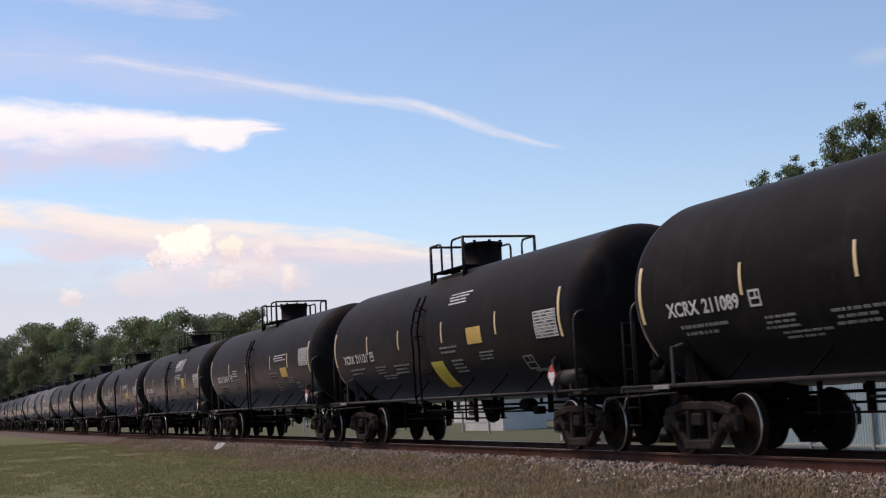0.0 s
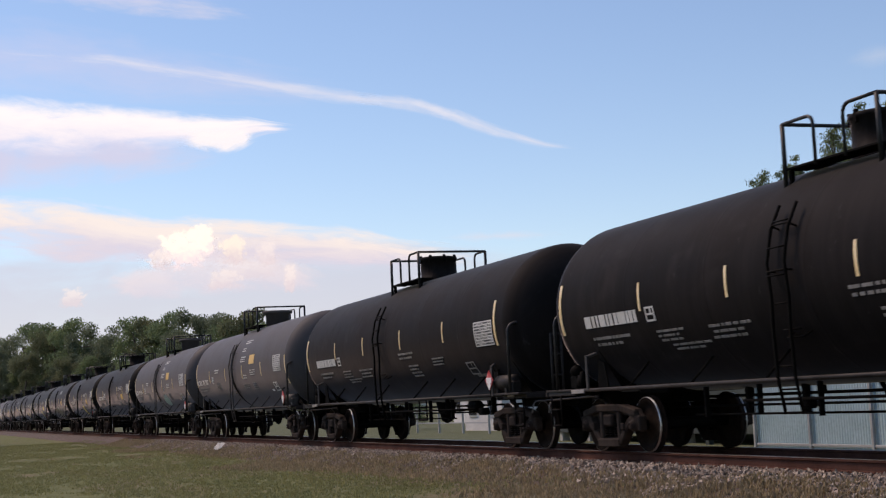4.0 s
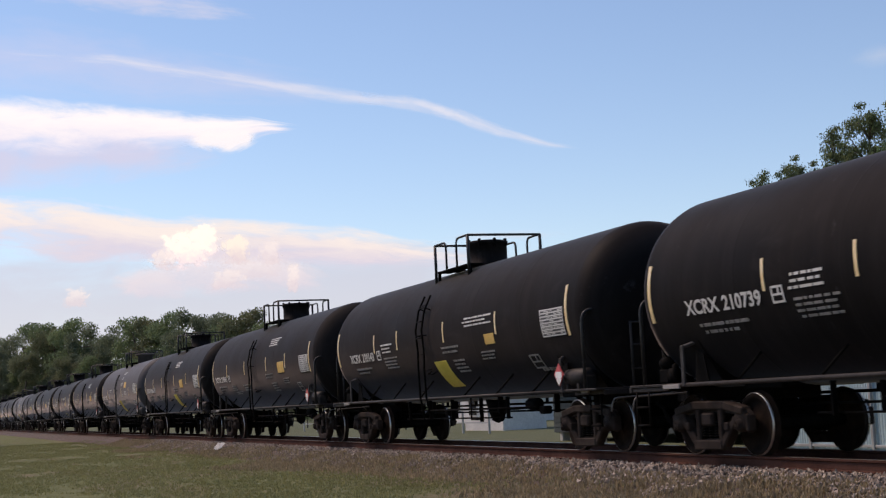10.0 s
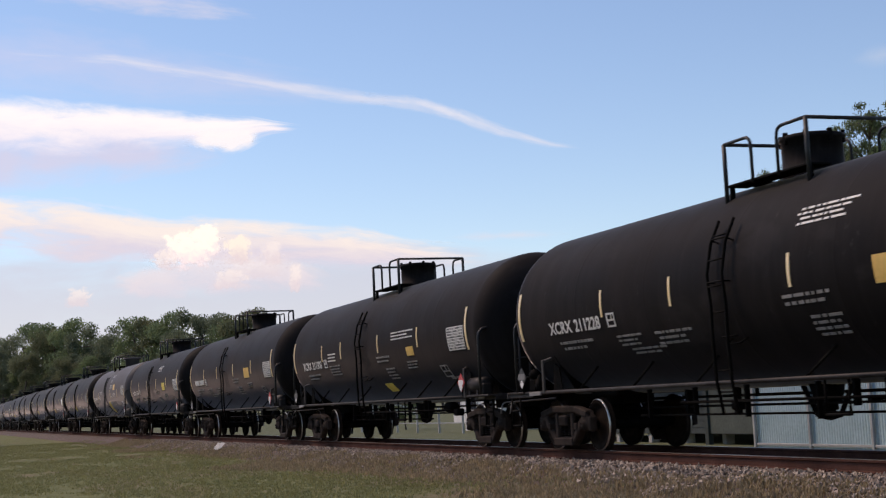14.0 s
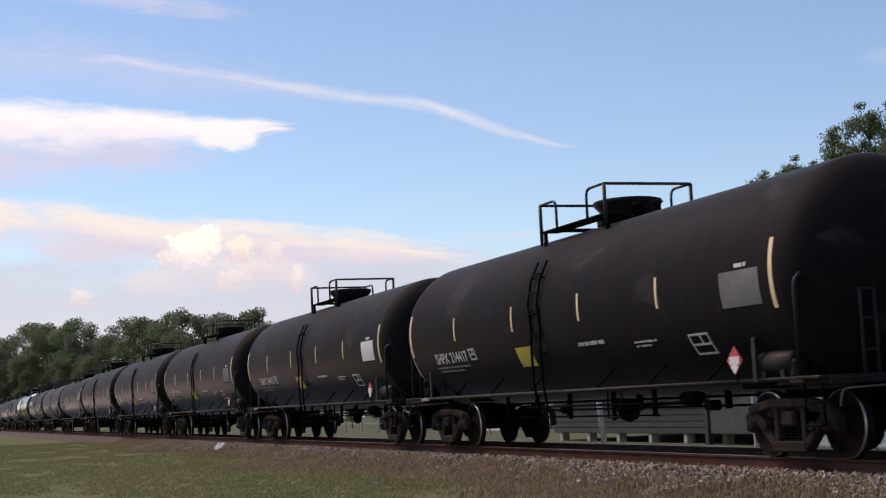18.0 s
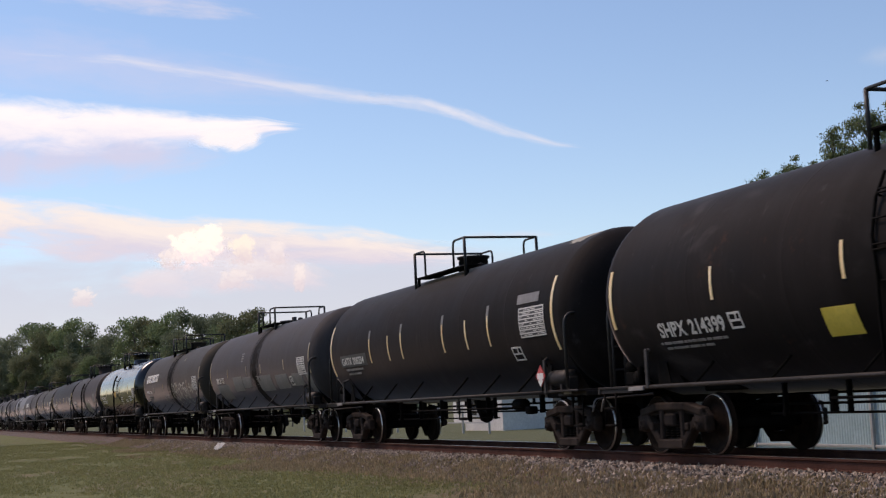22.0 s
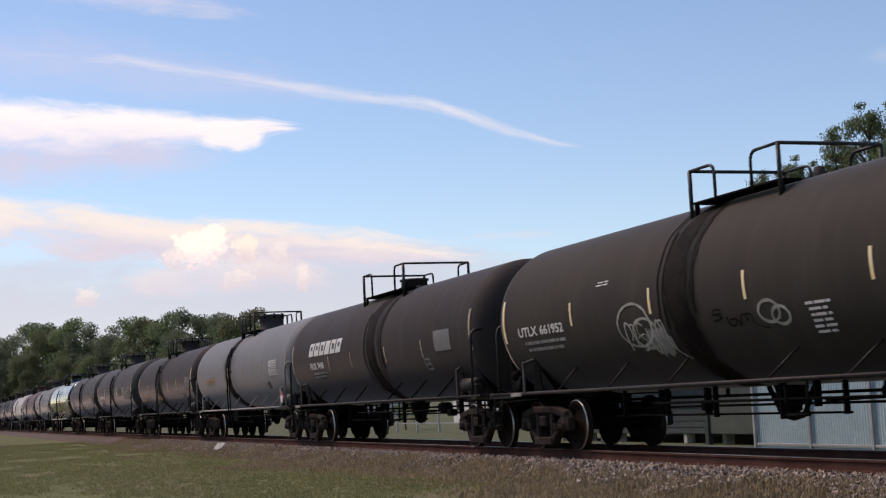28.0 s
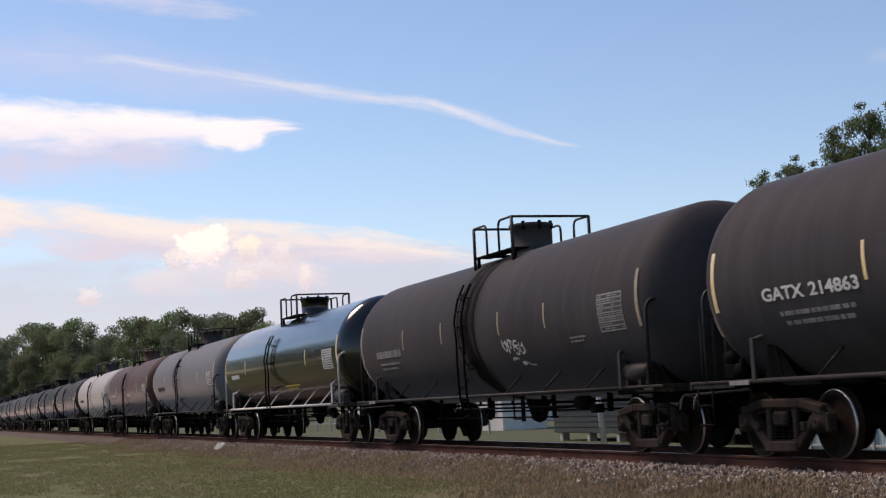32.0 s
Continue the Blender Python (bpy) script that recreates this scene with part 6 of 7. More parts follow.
def blades(name, count, area, height, material, label, seed, bias=1.0, keep=None):
    rng = random.Random(seed)
    verts, faces = [], []
    for i in range(count):
        x = area[0] + (area[1] - area[0]) * rng.random() ** bias
        y = rng.uniform(area[2], area[3])
        if keep and not keep(x, y, rng):
            continue
        z = GROUND_Z - 0.01 if y < -2.75 else bed_height(y) - 0.01
        for b in range(rng.choice((3, 4))):
            a = rng.uniform(0, 6.28)
            h = height * rng.uniform(0.5, 1.25)
            w = 0.012 + 0.08 * height * rng.random()
            bend = h * rng.uniform(0.15, 0.6)
            dx, dy = math.cos(a), math.sin(a)
            px, py = x + rng.uniform(-0.06, 0.06), y + rng.uniform(-0.06, 0.06)
            n = len(verts)
            verts += [(px - dy * w, py + dx * w, z), (px + dy * w, py - dx * w, z), (px + dx * bend * 0.4 + dy * w * 0.6, py + dy * bend * 0.4 - dx * w * 0.6, z + h * 0.6),
                      (px + dx * bend * 0.4 - dy * w * 0.6, py + dy * bend * 0.4 + dx * w * 0.6, z + h * 0.6), (px + dx * bend, py + dy * bend, z + h)]
            faces += [(n, n + 1, n + 2, n + 3), (n + 3, n + 2, n + 4)]
    scatter(name, verts, faces, material, label, "grass")


def dry_edge(x, y, rng):
    edge = -2.6 - 0.7 * min(1.0, max(0.0, (x + 44) / 20))
    if y > -1.85 and noise.noise(Vector((x * 0.6, y * 1.2, 4.4))) < (y + 1.6) * 2.0:
        return False
    return noise.noise(Vector((x * 0.16, y * 0.4, 1.7))) * 2.2 + rng.uniform(-0.9, 0.9) > (edge - y) * 0.8


def green_field(x, y, rng):
    edge = -2.2 - 0.3 * min(1.0, max(0.0, (x + 44) / 20))
    if noise.noise(Vector((x * 0.22, y * 0.7, 6.2))) + 0.5 * noise.noise(Vector((x * 0.7, y * 2.0, 9.1))) + rng.uniform(-0.25, 0.25) > 0.36:
        return False
    return -noise.noise(Vector((x * 0.16, y * 0.4, 1.7))) * 1.6 + rng.uniform(-0.9, 0.9) > (y - edge) * 0.55


stones()
blades("lawn_grass", 62000, (-13, -95, -11.6, -2.1), 0.045, GRASS_GREEN, "short mown green grass beside the railway", 21, 1.6, green_field)
blades("dry_grass", 42000, (-10, -80, -5.4, -1.5), 0.085, GRASS_DRY, "dry straw-coloured grass along the ballast", 22, 1.6, dry_edge)

litter = bmesh.new()
grid = [[litter.verts.new((i * 0.16 - 0.4, j * 0.14 - 0.2, 0.07 * math.sin(i * 1.7 + j) + 0.05 * ((i + j) % 2) + 0.05)) for j in range(4)] for i in range(6)]
for i in range(5):
    for j in range(3):
        litter.faces.new((grid[i][j], grid[i + 1][j], grid[i + 1][j + 1], grid[i][j + 1]))
bmesh.ops.solidify(litter, geom=litter.faces[:], thickness=0.02)
lit = part("litter_sheet", litter, STONE_WHITE, None)
lit.matrix_basis = pose(-51.3, -2.05, -0.22, 48, 0, 20) @ Matrix.Diagonal((0.55, 0.75, 0.35, 1))
tagged(lit, "crumpled white sheet of litter on the ballast edge", "litter")

# ---- beyond the track ----


def metal_fence():
    """Corrugated sheets between posts, with a bottom rail."""
    fence = new("metal_fence", None)
    fence.matrix_basis = pose(-31.4, 7.6, FAR_Z, 0, 0, 0)
    tagged(fence, "pale blue corrugated metal fence beside the railway", "fence")
    pitch = 2.38

    def sheet_mesh(bm):
        rows = []
        n = 96
        for i in range(n + 1):
            x = pitch * i / n
            y = 0.007 * (1 if i % 4 < 2 else -1)
            rows.append([bm.verts.new((x, y + d, z)) for d in (0, 0.012) for z in (0.06, 1.95)])
        for a, b in zip(rows, rows[1:]):
            bm.faces.new((a[0], b[0], b[1], a[1]))
            bm.faces.new((a[2], a[3], b[3], b[2]))
        bmesh.ops.recalc_face_normals(bm, faces=bm.faces)

    def post_mesh(bm):
        box(bm, -0.045, 0.045, -0.09, -0.03, -0.1, 2.0, 0.008)

    def rail_mesh(bm):
        box(bm, 0, pitch, -0.07, -0.03, 0.12, 0.18, 0.006)

    def kerb_mesh(bm):
        box(bm, 0, pitch, -0.12, 0.06, -0.15, 0.05, 0.01)

    for i in range(14):
        at = pose(i * pitch, 0, 0)
        piece("fence_sheet", mesh_of(("fence_sheet",), sheet_mesh, FENCE_SHEET), fence, "", at)
        piece("fence_post", mesh_of(("fence_post",), post_mesh, FENCE_POST), fence, "", at)
        piece("fence_rail", mesh_of(("fence_rail",), rail_mesh, FENCE_POST), fence, "", at)
        piece("fence_kerb", mesh_of(("fence_kerb",), kerb_mesh, PIER), fence, "", at)


def green_shed():
    """A long low shed of lap boards, raised on blocks."""
    shed = new("shed", None)
    shed.matrix_basis = pose(-47.2, 9.2, FAR_Z)
    tagged(shed, "long low green shed raised on pale blocks", "shed")
    long, deep = 16.6, 5.0

    def board(bm):
        vs = [(0, -0.02, 0), (0, 0.0, 0.19), (0, 0.03, 0.19), (0, 0.03, 0)]
        a = [bm.verts.new((0, y, z)) for _, y, z in vs]
        b = [bm.verts.new((11.2, y, z)) for _, y, z in vs]
        bm.faces.new(a)
        bm.faces.new(b[::-1])
        for i in range(4):
            bm.faces.new((a[i], a[(i + 1) % 4], b[(i + 1) % 4], b[i]))
        bmesh.ops.recalc_face_normals(bm, faces=bm.faces)

    for i in range(12):
        piece("board", mesh_of(("lap_board",), board, SIDING), shed, "", pose(0, 0, 0.3 + 0.185 * i))
    bm = bmesh.new()
    box(bm, 0.02, 11.18, 0.035, deep, 0.28, 2.5)
    part("wall", bm, SIDING_DARK, shed)
    bm = bmesh.new()
    box(bm, 11.2, long, -0.3, deep, 0.3, 2.5, 0.02)
    part("wall", bm, SIDING_DARK, shed, "dark plain end wall")
    bm = bmesh.new()
    for s in (0, 1):
        a = [(-0.4, -0.7, 2.45), (long + 0.4, -0.7, 2.45), (long + 0.4, deep / 2, 3.3), (-0.4, deep / 2, 3.3)] if s == 0 else [(-0.4, deep / 2, 3.3), (long + 0.4, deep / 2, 3.3), (long + 0.4, deep + 0.5, 2.45), (-0.4, deep + 0.5, 2.45)]
        bm.faces.new([bm.verts.new(p) for p in a])
    bmesh.ops.solidify(bm, geom=bm.faces[:], thickness=0.08)
    part("roof", bm, ROOF_GREY, shed)

    def pier(bm):
        box(bm, -0.11, 0.11, 0.02, 0.3, -0.05, 0.3, 0.015)

    for i in range(8):
        piece("pier", mesh_of(("pier",), pier, PIER), shed, "", pose(0.5 + i * 2.2, 0, 0))
    bm = bmesh.new()
    box(bm, 11.1, 11.3, -0.36, -0.2, -0.05, 2.5, 0.01)
    part("corner_post", bm, SIDING, shed)
    return shed


def leaning_pole():
    bm = bmesh.new()
    rod(bm, [(0, 0, -0.1), (-0.42, 0.0, 2.6)], 0.09, 10)
    rod(bm, [(-0.42, 0, 2.6), (-0.7, 0, 4.4)], 0.05, 8)
    ob = part("leaning_pole", bm, HOUSE_WHITE, None)
    ob.matrix_basis = pose(-39.6, 7.4, FAR_Z)
    tagged(ob, "white leaning pipe pole in front of the green shed", "pole")


def white_house(x, y, long, deep, high, turn, label, windows):
    house = new("house", None)
    house.matrix_basis = pose(x, y, FAR_Z, 0, 0, turn)
    tagged(house, label, "house")
    bm = bmesh.new()
    box(bm, 0, long, 0, deep, 0.0, high)
    part("wall", bm, HOUSE_WHITE, house)
    bm = bmesh.new()
    pts = [(-0.4, -0.4, high), (long + 0.4, -0.4, high), (long + 0.4, deep / 2, high + 1.6), (-0.4, deep / 2, high + 1.6), (long + 0.4, deep + 0.4, high), (-0.4, deep + 0.4, high)]
    v = [bm.verts.new(p) for p in pts]
    bm.faces.new((v[0], v[1], v[2], v[3]))
    bm.faces.new((v[3], v[2], v[4], v[5]))
    bm.faces.new((v[0], v[3], v[5]))
    bm.faces.new((v[1], v[4], v[2]))
    bm.faces.new((v[0], v[5], v[4], v[1]))
    bmesh.ops.recalc_face_normals(bm, faces=bm.faces)
    part("roof", bm, ROOF_GREY, house)
    for i in range(windows):
        wx = long * (i + 0.5) / windows
        bm = bmesh.new()
        box(bm, wx - 0.55, wx + 0.55, -0.05, 0.02, 0.7, 1.9, 0.01)
        w = part("window", bm, HOUSE_WHITE, house)
        bm = bmesh.new()
        box(bm, wx - 0.45, wx + 0.45, -0.07, -0.045, 0.8, 1.8)
        part("pane", bm, GLASS_DARK, w)


metal_fence()
green_shed()
leaning_pole()
white_house(-70.6, 14.7, 4.6, 2.4, 2.5, 3, "low white house across the grass", 2)
white_house(-128.0, 36.0, 14.0, 7.0, 2.6, 4, "long white house far across the grass", 4)
white_house(-96.0, 23.5, 9.0, 5.0, 2.6, -4, "small white house behind the yard fence", 3)
white_house(-190.0, 42.0, 16.0, 8.0, 2.8, -5, "white house far off under the trees", 5)


def yard_fence():
    """Pale square posts with a thin rail along the yard's edge."""
    fence = new("yard_fence", None)
    fence.matrix_basis = pose(-96.0, 12.6, FAR_Z)
    tagged(fence, "low fence of pale posts and a thin rail", "fence")
    for i in range(11):
        piece("fence_post", mesh_of(("yard_post",), lambda bm: box(bm, -0.05, 0.05, -0.05, 0.05, -0.1, 1.25, 0.01), PIER), fence, "", pose(i * 3.4, 0, 0))
    for z in (0.5, 1.1):
        piece("fence_rail", mesh_of(("yard_rail", z), lambda bm: box(bm, -0.03, 34.05, -0.015, 0.015, z - 0.025, z + 0.025), FENCE_POST), fence)


yard_fence()
# ---- trees ----


def limb(bm, a, b, r0, r1, n=7):
    a, b = Vector(a), Vector(b)
    d = (b - a).normalized()
    u = d.cross(Vector((0.3, 0.9, 0.2))).normalized()
    w = d.cross(u)
    ring = []
    for p, r in ((a, r0), (b, r1)):
        ring.append([bm.verts.new(p + (u * math.cos(k * math.tau / n) + w * math.sin(k * math.tau / n)) * r) for k in range(n)])
    for k in range(n):
        f = bm.faces.new((ring[0][k], ring[0][(k + 1) % n], ring[1][(k + 1) % n], ring[1][k]))
        f.smooth = True


def tree_meshes(seed, high, wide, leaf, count, crown_from=0.35, lumps=9):
    """A trunk that forks into limbs, and a crown of leaf clumps gathered round the limbs' ends."""
    rng = random.Random(seed)
    bm = bmesh.new()
    p = Vector((0, 0, -0.3))
    r = high * 0.022
    trunk = [p]
    for i in range(5):
        q = Vector((p.x + rng.uniform(-0.03, 0.03) * high, p.y + rng.uniform(-0.03, 0.03) * high, high * 0.16 * (i + 1)))
        limb(bm, p, q, r, r * 0.82)
        p, r = q, r * 0.82
        trunk.append(p)
    blobs = []
    for i in range(lumps):
        u = crown_from + (1 - crown_from) * (i + 0.5) / lumps
        start = trunk[min(5, 2 + int(u * 3.5))]
        a = i * 2.4 + rng.uniform(-0.5, 0.5)
        out = wide * (0.85 - 0.7 * abs(u - 0.6)) * rng.uniform(0.45, 1.0) * (0.35 if i == lumps - 1 else 1)
        end = Vector((math.cos(a) * out, math.sin(a) * out, high * u * rng.uniform(0.93, 1.0)))
        mid = start.lerp(end, 0.5) + Vector((0, 0, -0.02 * high))
        limb(bm, start, mid, r * 0.7, r * 0.45, 5)
        limb(bm, mid, end, r * 0.45, r * 0.15, 5)
        blobs.append((end, wide * rng.uniform(0.3, 0.5), high * rng.uniform(0.07, 0.13)))
        for k in range(2):
            b = end + Vector((rng.uniform(-1, 1), rng.uniform(-1, 1), rng.uniform(-0.3, 0.6))) * wide * 0.35
            limb(bm, mid, b, r * 0.3, r * 0.08, 4)
            blobs.append((b, wide * rng.uniform(0.16, 0.3), high * rng.uniform(0.04, 0.08)))
    wood = bpy.data.meshes.new("trunk")
    bm.to_mesh(wood)
    bm.free()
    wood.materials.append(BARK)
    verts, faces = [], []
    weights = [b[1] * b[1] for b in blobs]
    for i in range(count):
        c, ra, rz = rng.choices(blobs, weights)[0]
        d = Vector((rng.gauss(0, 1), rng.gauss(0, 1), rng.gauss(0, 1))).normalized()
        k = rng.random() ** 0.45
        q = c + Vector((d.x * ra * k, d.y * ra * k, d.z * rz * k * 1.2))
        m = Euler((rng.uniform(0, 6.28), rng.uniform(0, 6.28), rng.uniform(0, 6.28))).to_matrix()
        s = leaf * rng.uniform(0.5, 1.3)
        n = len(verts)
        for x, y, z in ((-1, 0, 0), (0, -0.55, 0.2), (1, 0, 0), (0, 0.55, 0.2)):
            verts.append(tuple(q + m @ Vector((x * s, y * s, z * s))))
        faces.append((n, n + 1, n + 2, n + 3))
    return wood, verts, faces


def crown_mesh(verts, faces, material):
    me = bpy.data.meshes.new("crown")
    me.from_pydata(verts, [], faces)
    me.materials.append(material)
    return me


def plant(wood, crown, x, y, z, turn, size, label, group, kind_name="tree"):
    ob = new(kind_name, None)
    ob.matrix_basis = pose(x, y, z, 0, 0, turn) @ Matrix.Diagonal((size, size, size, 1))
    tagged(ob, label, "tree", group)
    piece("trunk", wood, ob)
    piece("crown", crown, ob)
    return ob


FAR_TREES = []
for sd, mat, wide in ((1, LEAF_DARK, 6.0), (2, LEAF_DARK, 5.0), (3, LEAF_MID, 6.5), (4, LEAF_DRY, 5.0), (5, LEAF_MID, 5.5), (6, LEAF_DARK, 7.0)):
    w, v, f = tree_meshes(sd, 18.0, wide, 0.2, 12000, 0.25)
    FAR_TREES.append((w, crown_mesh(v, f, mat)))


def from_eye(az, dist):
    d = heading(az, 0)
    return EYE[0] + d.x * dist, EYE[1] + d.y * dist


# the far wood: bearing, distance and the height of each tree's top above the horizon
wood_rng = random.Random(31)
WOOD = [(-87.2, 420, 3.05), (-86.6, 400, 3.3), (-86.0, 390, 3.5), (-85.5, 380, 3.62), (-84.9, 372, 3.55), (-84.35, 360, 3.72), (-83.8, 352, 3.5), (-83.2, 345, 3.15), (-82.5, 338, 3.3), (-81.9, 325, 3.75),
        (-81.3, 318, 3.7), (-80.7, 312, 3.85), (-80.0, 300, 3.95), (-79.4, 295, 3.85), (-78.9, 290, 3.6), (-78.3, 282, 3.5), (-77.6, 270, 3.95), (-76.9, 265, 3.3), (-76.2, 262, 2.9)]
for i, (az, dist, el) in enumerate(WOOD):
    x, y = from_eye(az, dist)
    top = EYE[2] - FAR_Z + dist * math.tan(radians(el + 0.16))
    w, c = FAR_TREES[(i * 5 + 1) % 6]
    plant(w, c, x, y, FAR_Z, wood_rng.uniform(0, 360), top / 18.6, "tall dark green tree of the far wood", "trees of the far wood")
for i in range(26):
    az = -87.3 + 0.46 * i + wood_rng.uniform(-0.2, 0.2)
    dist = 405 - 6.0 * i + wood_rng.uniform(-45, 12)
    x, y = from_eye(az, dist)
    if y < 6:
        continue
    el = wood_rng.uniform(1.7, 2.9)
    w, c = FAR_TREES[wood_rng.randrange(6)]
    plant(w, c, x, y, FAR_Z, wood_rng.uniform(0, 360), (1.6 + dist * math.tan(radians(el))) / 18.6, "leafy green tree at the edge of the far wood", "trees of the far wood")
for i in range(24):
    az = -75.5 + 1.1 * i
    dist = 190 + wood_rng.uniform(-15, 40)
    x, y = from_eye(az, dist)
    w, c = FAR_TREES[wood_rng.randrange(6)]
    plant(w, c, x, y, FAR_Z, wood_rng.uniform(0, 360), wood_rng.uniform(0.4, 0.55), "low green tree behind the houses", "trees behind the houses")

# added trees out of view on the near side, to darken the glossy tanks' reflections
for i in range(56):
    x, y = from_eye(-91.5 - 1.15 * i, 120 + wood_rng.uniform(-14, 40))
    w, c = FAR_TREES[wood_rng.randrange(6)]
    plant(w, c, x, y, FAR_Z, wood_rng.uniform(0, 360), wood_rng.uniform(0.6, 0.85), "dark green tree across the near grass", "trees across the near grass")

for i, (x, y, size) in enumerate(((-78.0, 14.6, 0.11), (-82.5, 15.4, 0.14), (-90.0, 16.2, 0.12), (-101.0, 17.5, 0.17), (-112.0, 17.0, 0.15), (-125.0, 19.0, 0.2))):
    w, c = FAR_TREES[(2, 4, 0, 4, 2, 5)[i]]
    plant(w, c, x, y, FAR_Z, wood_rng.uniform(0, 360), size, "small leafy green bush by the yard fence", "bushes by the houses", "bush")

NEAR_TREES = []
for sd, wide in ((41, 2.6), (42, 3.2), (43, 2.2)):
    w, v, f = tree_meshes(sd, 11.0, wide, 0.075, 12000, 0.3, 13)
    NEAR_TREES.append((w, crown_mesh(v, f, LEAF_NEAR)))
near_rng = random.Random(8)
for i, (az, dist, el) in enumerate(((-55.4, 66, 7.35), (-53.2, 62, 8.1), (-52.0, 60, 8.7), (-50.6, 57, 9.6), (-49.2, 55, 10.2), (-47.8, 54, 10.4))):
    x, y = from_eye(az, dist)
    top = EYE[2] - FAR_Z + dist * math.tan(radians(el))
    w, c = NEAR_TREES[i % 3]
    plant(w, c, x, y, FAR_Z, near_rng.uniform(0, 360), top / 11.4, "slender green tree behind the metal fence", "trees behind the fence")


def pine_meshes(seed, wide, tufts, top_tufts):
    """A tall bare trunk, unit height 15, with tufts of needles on short crooked limbs in its upper part."""
    rng = random.Random(seed)
    bm = bmesh.new()
    p = Vector((0, 0, -0.3))
    trunk = [p]
    for i in range(10):
        q = Vector((p.x + rng.uniform(-0.08, 0.08), p.y + rng.uniform(-0.08, 0.08), 1.5 * (i + 1)))
        limb(bm, p, q, 0.2 * (1 - 0.085 * i), 0.2 * (1 - 0.085 * (i + 1)))
        p = q
        trunk.append(p)
    clumps = []
    for i in range(tufts):
        h = 8.0 + 6.4 * (i + 0.5) / tufts
        a = i * 2.4 + rng.uniform(-0.4, 0.4)
        out = wide * rng.uniform(0.35, 1.0) * (1.0 if h < 12.5 else 0.75)
        start = trunk[int(h / 1.5)]
        end = Vector((start.x + math.cos(a) * out, start.y + math.sin(a) * out, h + rng.uniform(0.0, 0.4)))
        limb(bm, start, end, 0.06, 0.02, 5)
        clumps.append((end, rng.uniform(0.28, 0.5)))
        twig = end + Vector((rng.uniform(-0.5, 0.5), rng.uniform(-0.5, 0.5), rng.uniform(-0.1, 0.5)))
        limb(bm, end, twig, 0.025, 0.01, 4)
        clumps.append((twig, rng.uniform(0.18, 0.34)))
    for i in range(top_tufts):
        clumps.append((trunk[-1] + Vector((rng.uniform(-0.3, 0.3), rng.uniform(-0.3, 0.3), 0.25 - 0.5 * i)), 0.24 + 0.06 * i))
    wood = bpy.data.meshes.new("trunk")
    bm.to_mesh(wood)
    bm.free()
    wood.materials.append(BARK)
    verts, faces = [], []
    for c, ra in clumps:
        for k in range(int(520 * ra)):
            d = Vector((rng.gauss(0, 1), rng.gauss(0, 1), rng.gauss(0, 0.75))) * ra * 0.62
            q = Euler((rng.uniform(0, 6.28), rng.uniform(0, 6.28), rng.uniform(0, 6.28))).to_matrix()
            n, s = len(verts), rng.uniform(0.05, 0.1)
            verts += [tuple(c + d + q @ Vector((x * s, y * s, 0))) for x, y in ((-1, 0), (0, -0.4), (1, 0), (0, 0.4))]
            faces.append((n, n + 1, n + 2, n + 3))
    return wood, crown_mesh(verts, faces, LEAF_PINE)


PINES = [pine_meshes(61, 0.8, 24, 2), pine_meshes(62, 0.5, 20, 6), pine_meshes(63, 1.2, 36, 2), pine_meshes(64, 1.5, 44, 2)]
for i, az, dist, el in ((0, -56.95, 82, 8.15), (0, -56.0, 80, 8.3), (1, -55.62, 84, 8.62), (1, -54.95, 84, 8.35), (2, -54.1, 78, 9.6), (3, -52.65, 76, 10.35), (2, -51.4, 78, 10.6), (3, -50.2, 76, 10.8)):
    x, y = from_eye(az, dist)
    top = EYE[2] - FAR_Z + dist * math.tan(radians(el))
    plant(*PINES[i], x, y, FAR_Z, near_rng.uniform(0, 360), top / 15.2, "tall dark pine with tufts of needles and gaps", "pines behind the fence", "pine_tree")

# ---- clouds ----
CLOUDS = []


def cloud(name, spine, material, label, reach=3600.0, across=10):
    """A curved sheet of cloud: spine is a row of (bearing, height, half width) in degrees."""
    bm = bmesh.new()
    uv = bm.loops.layers.uv.new("UVMap")
    pts = []
    fine = 6
    for i in range(len(spine) - 1):
        for k in range(fine):
            t = k / fine
            pts.append([a + (b - a) * t for a, b in zip(spine[i], spine[i + 1])])
    pts.append(list(spine[-1]))
    length = [0.0]
    for a, b in zip(pts, pts[1:]):
        length.append(length[-1] + math.hypot(b[0] - a[0], b[1] - a[1]))
    grid = []
    for i, (az, el, half) in enumerate(pts):
        a, b = pts[max(i - 1, 0)], pts[min(i + 1, len(pts) - 1)]
        dx, dy = b[0] - a[0], b[1] - a[1]
        n = math.hypot(dx, dy)
        nx, ny = -dy / n, dx / n
        row = []
        for j in range(across + 1):
            s = (2 * j / across - 1) * half
            row.append((bm.verts.new(Vector(EYE) + heading(az + nx * s, el + ny * s) * reach), length[i] / length[-1], j / across))
        grid.append(row)
    for a, b in zip(grid, grid[1:]):
        for j in range(across):
            four = (a[j], b[j], b[j + 1], a[j + 1])
            f = bm.faces.new([q[0] for q in four])
            for lp, q in zip(f.loops, four):
                lp[uv].uv = (q[1], q[2])
    ob = part(name, bm, material, None)
    ob.visible_shadow = False
    tagged(ob, label, "cloud", "clouds in the sky")
    CLOUDS.append(ob)


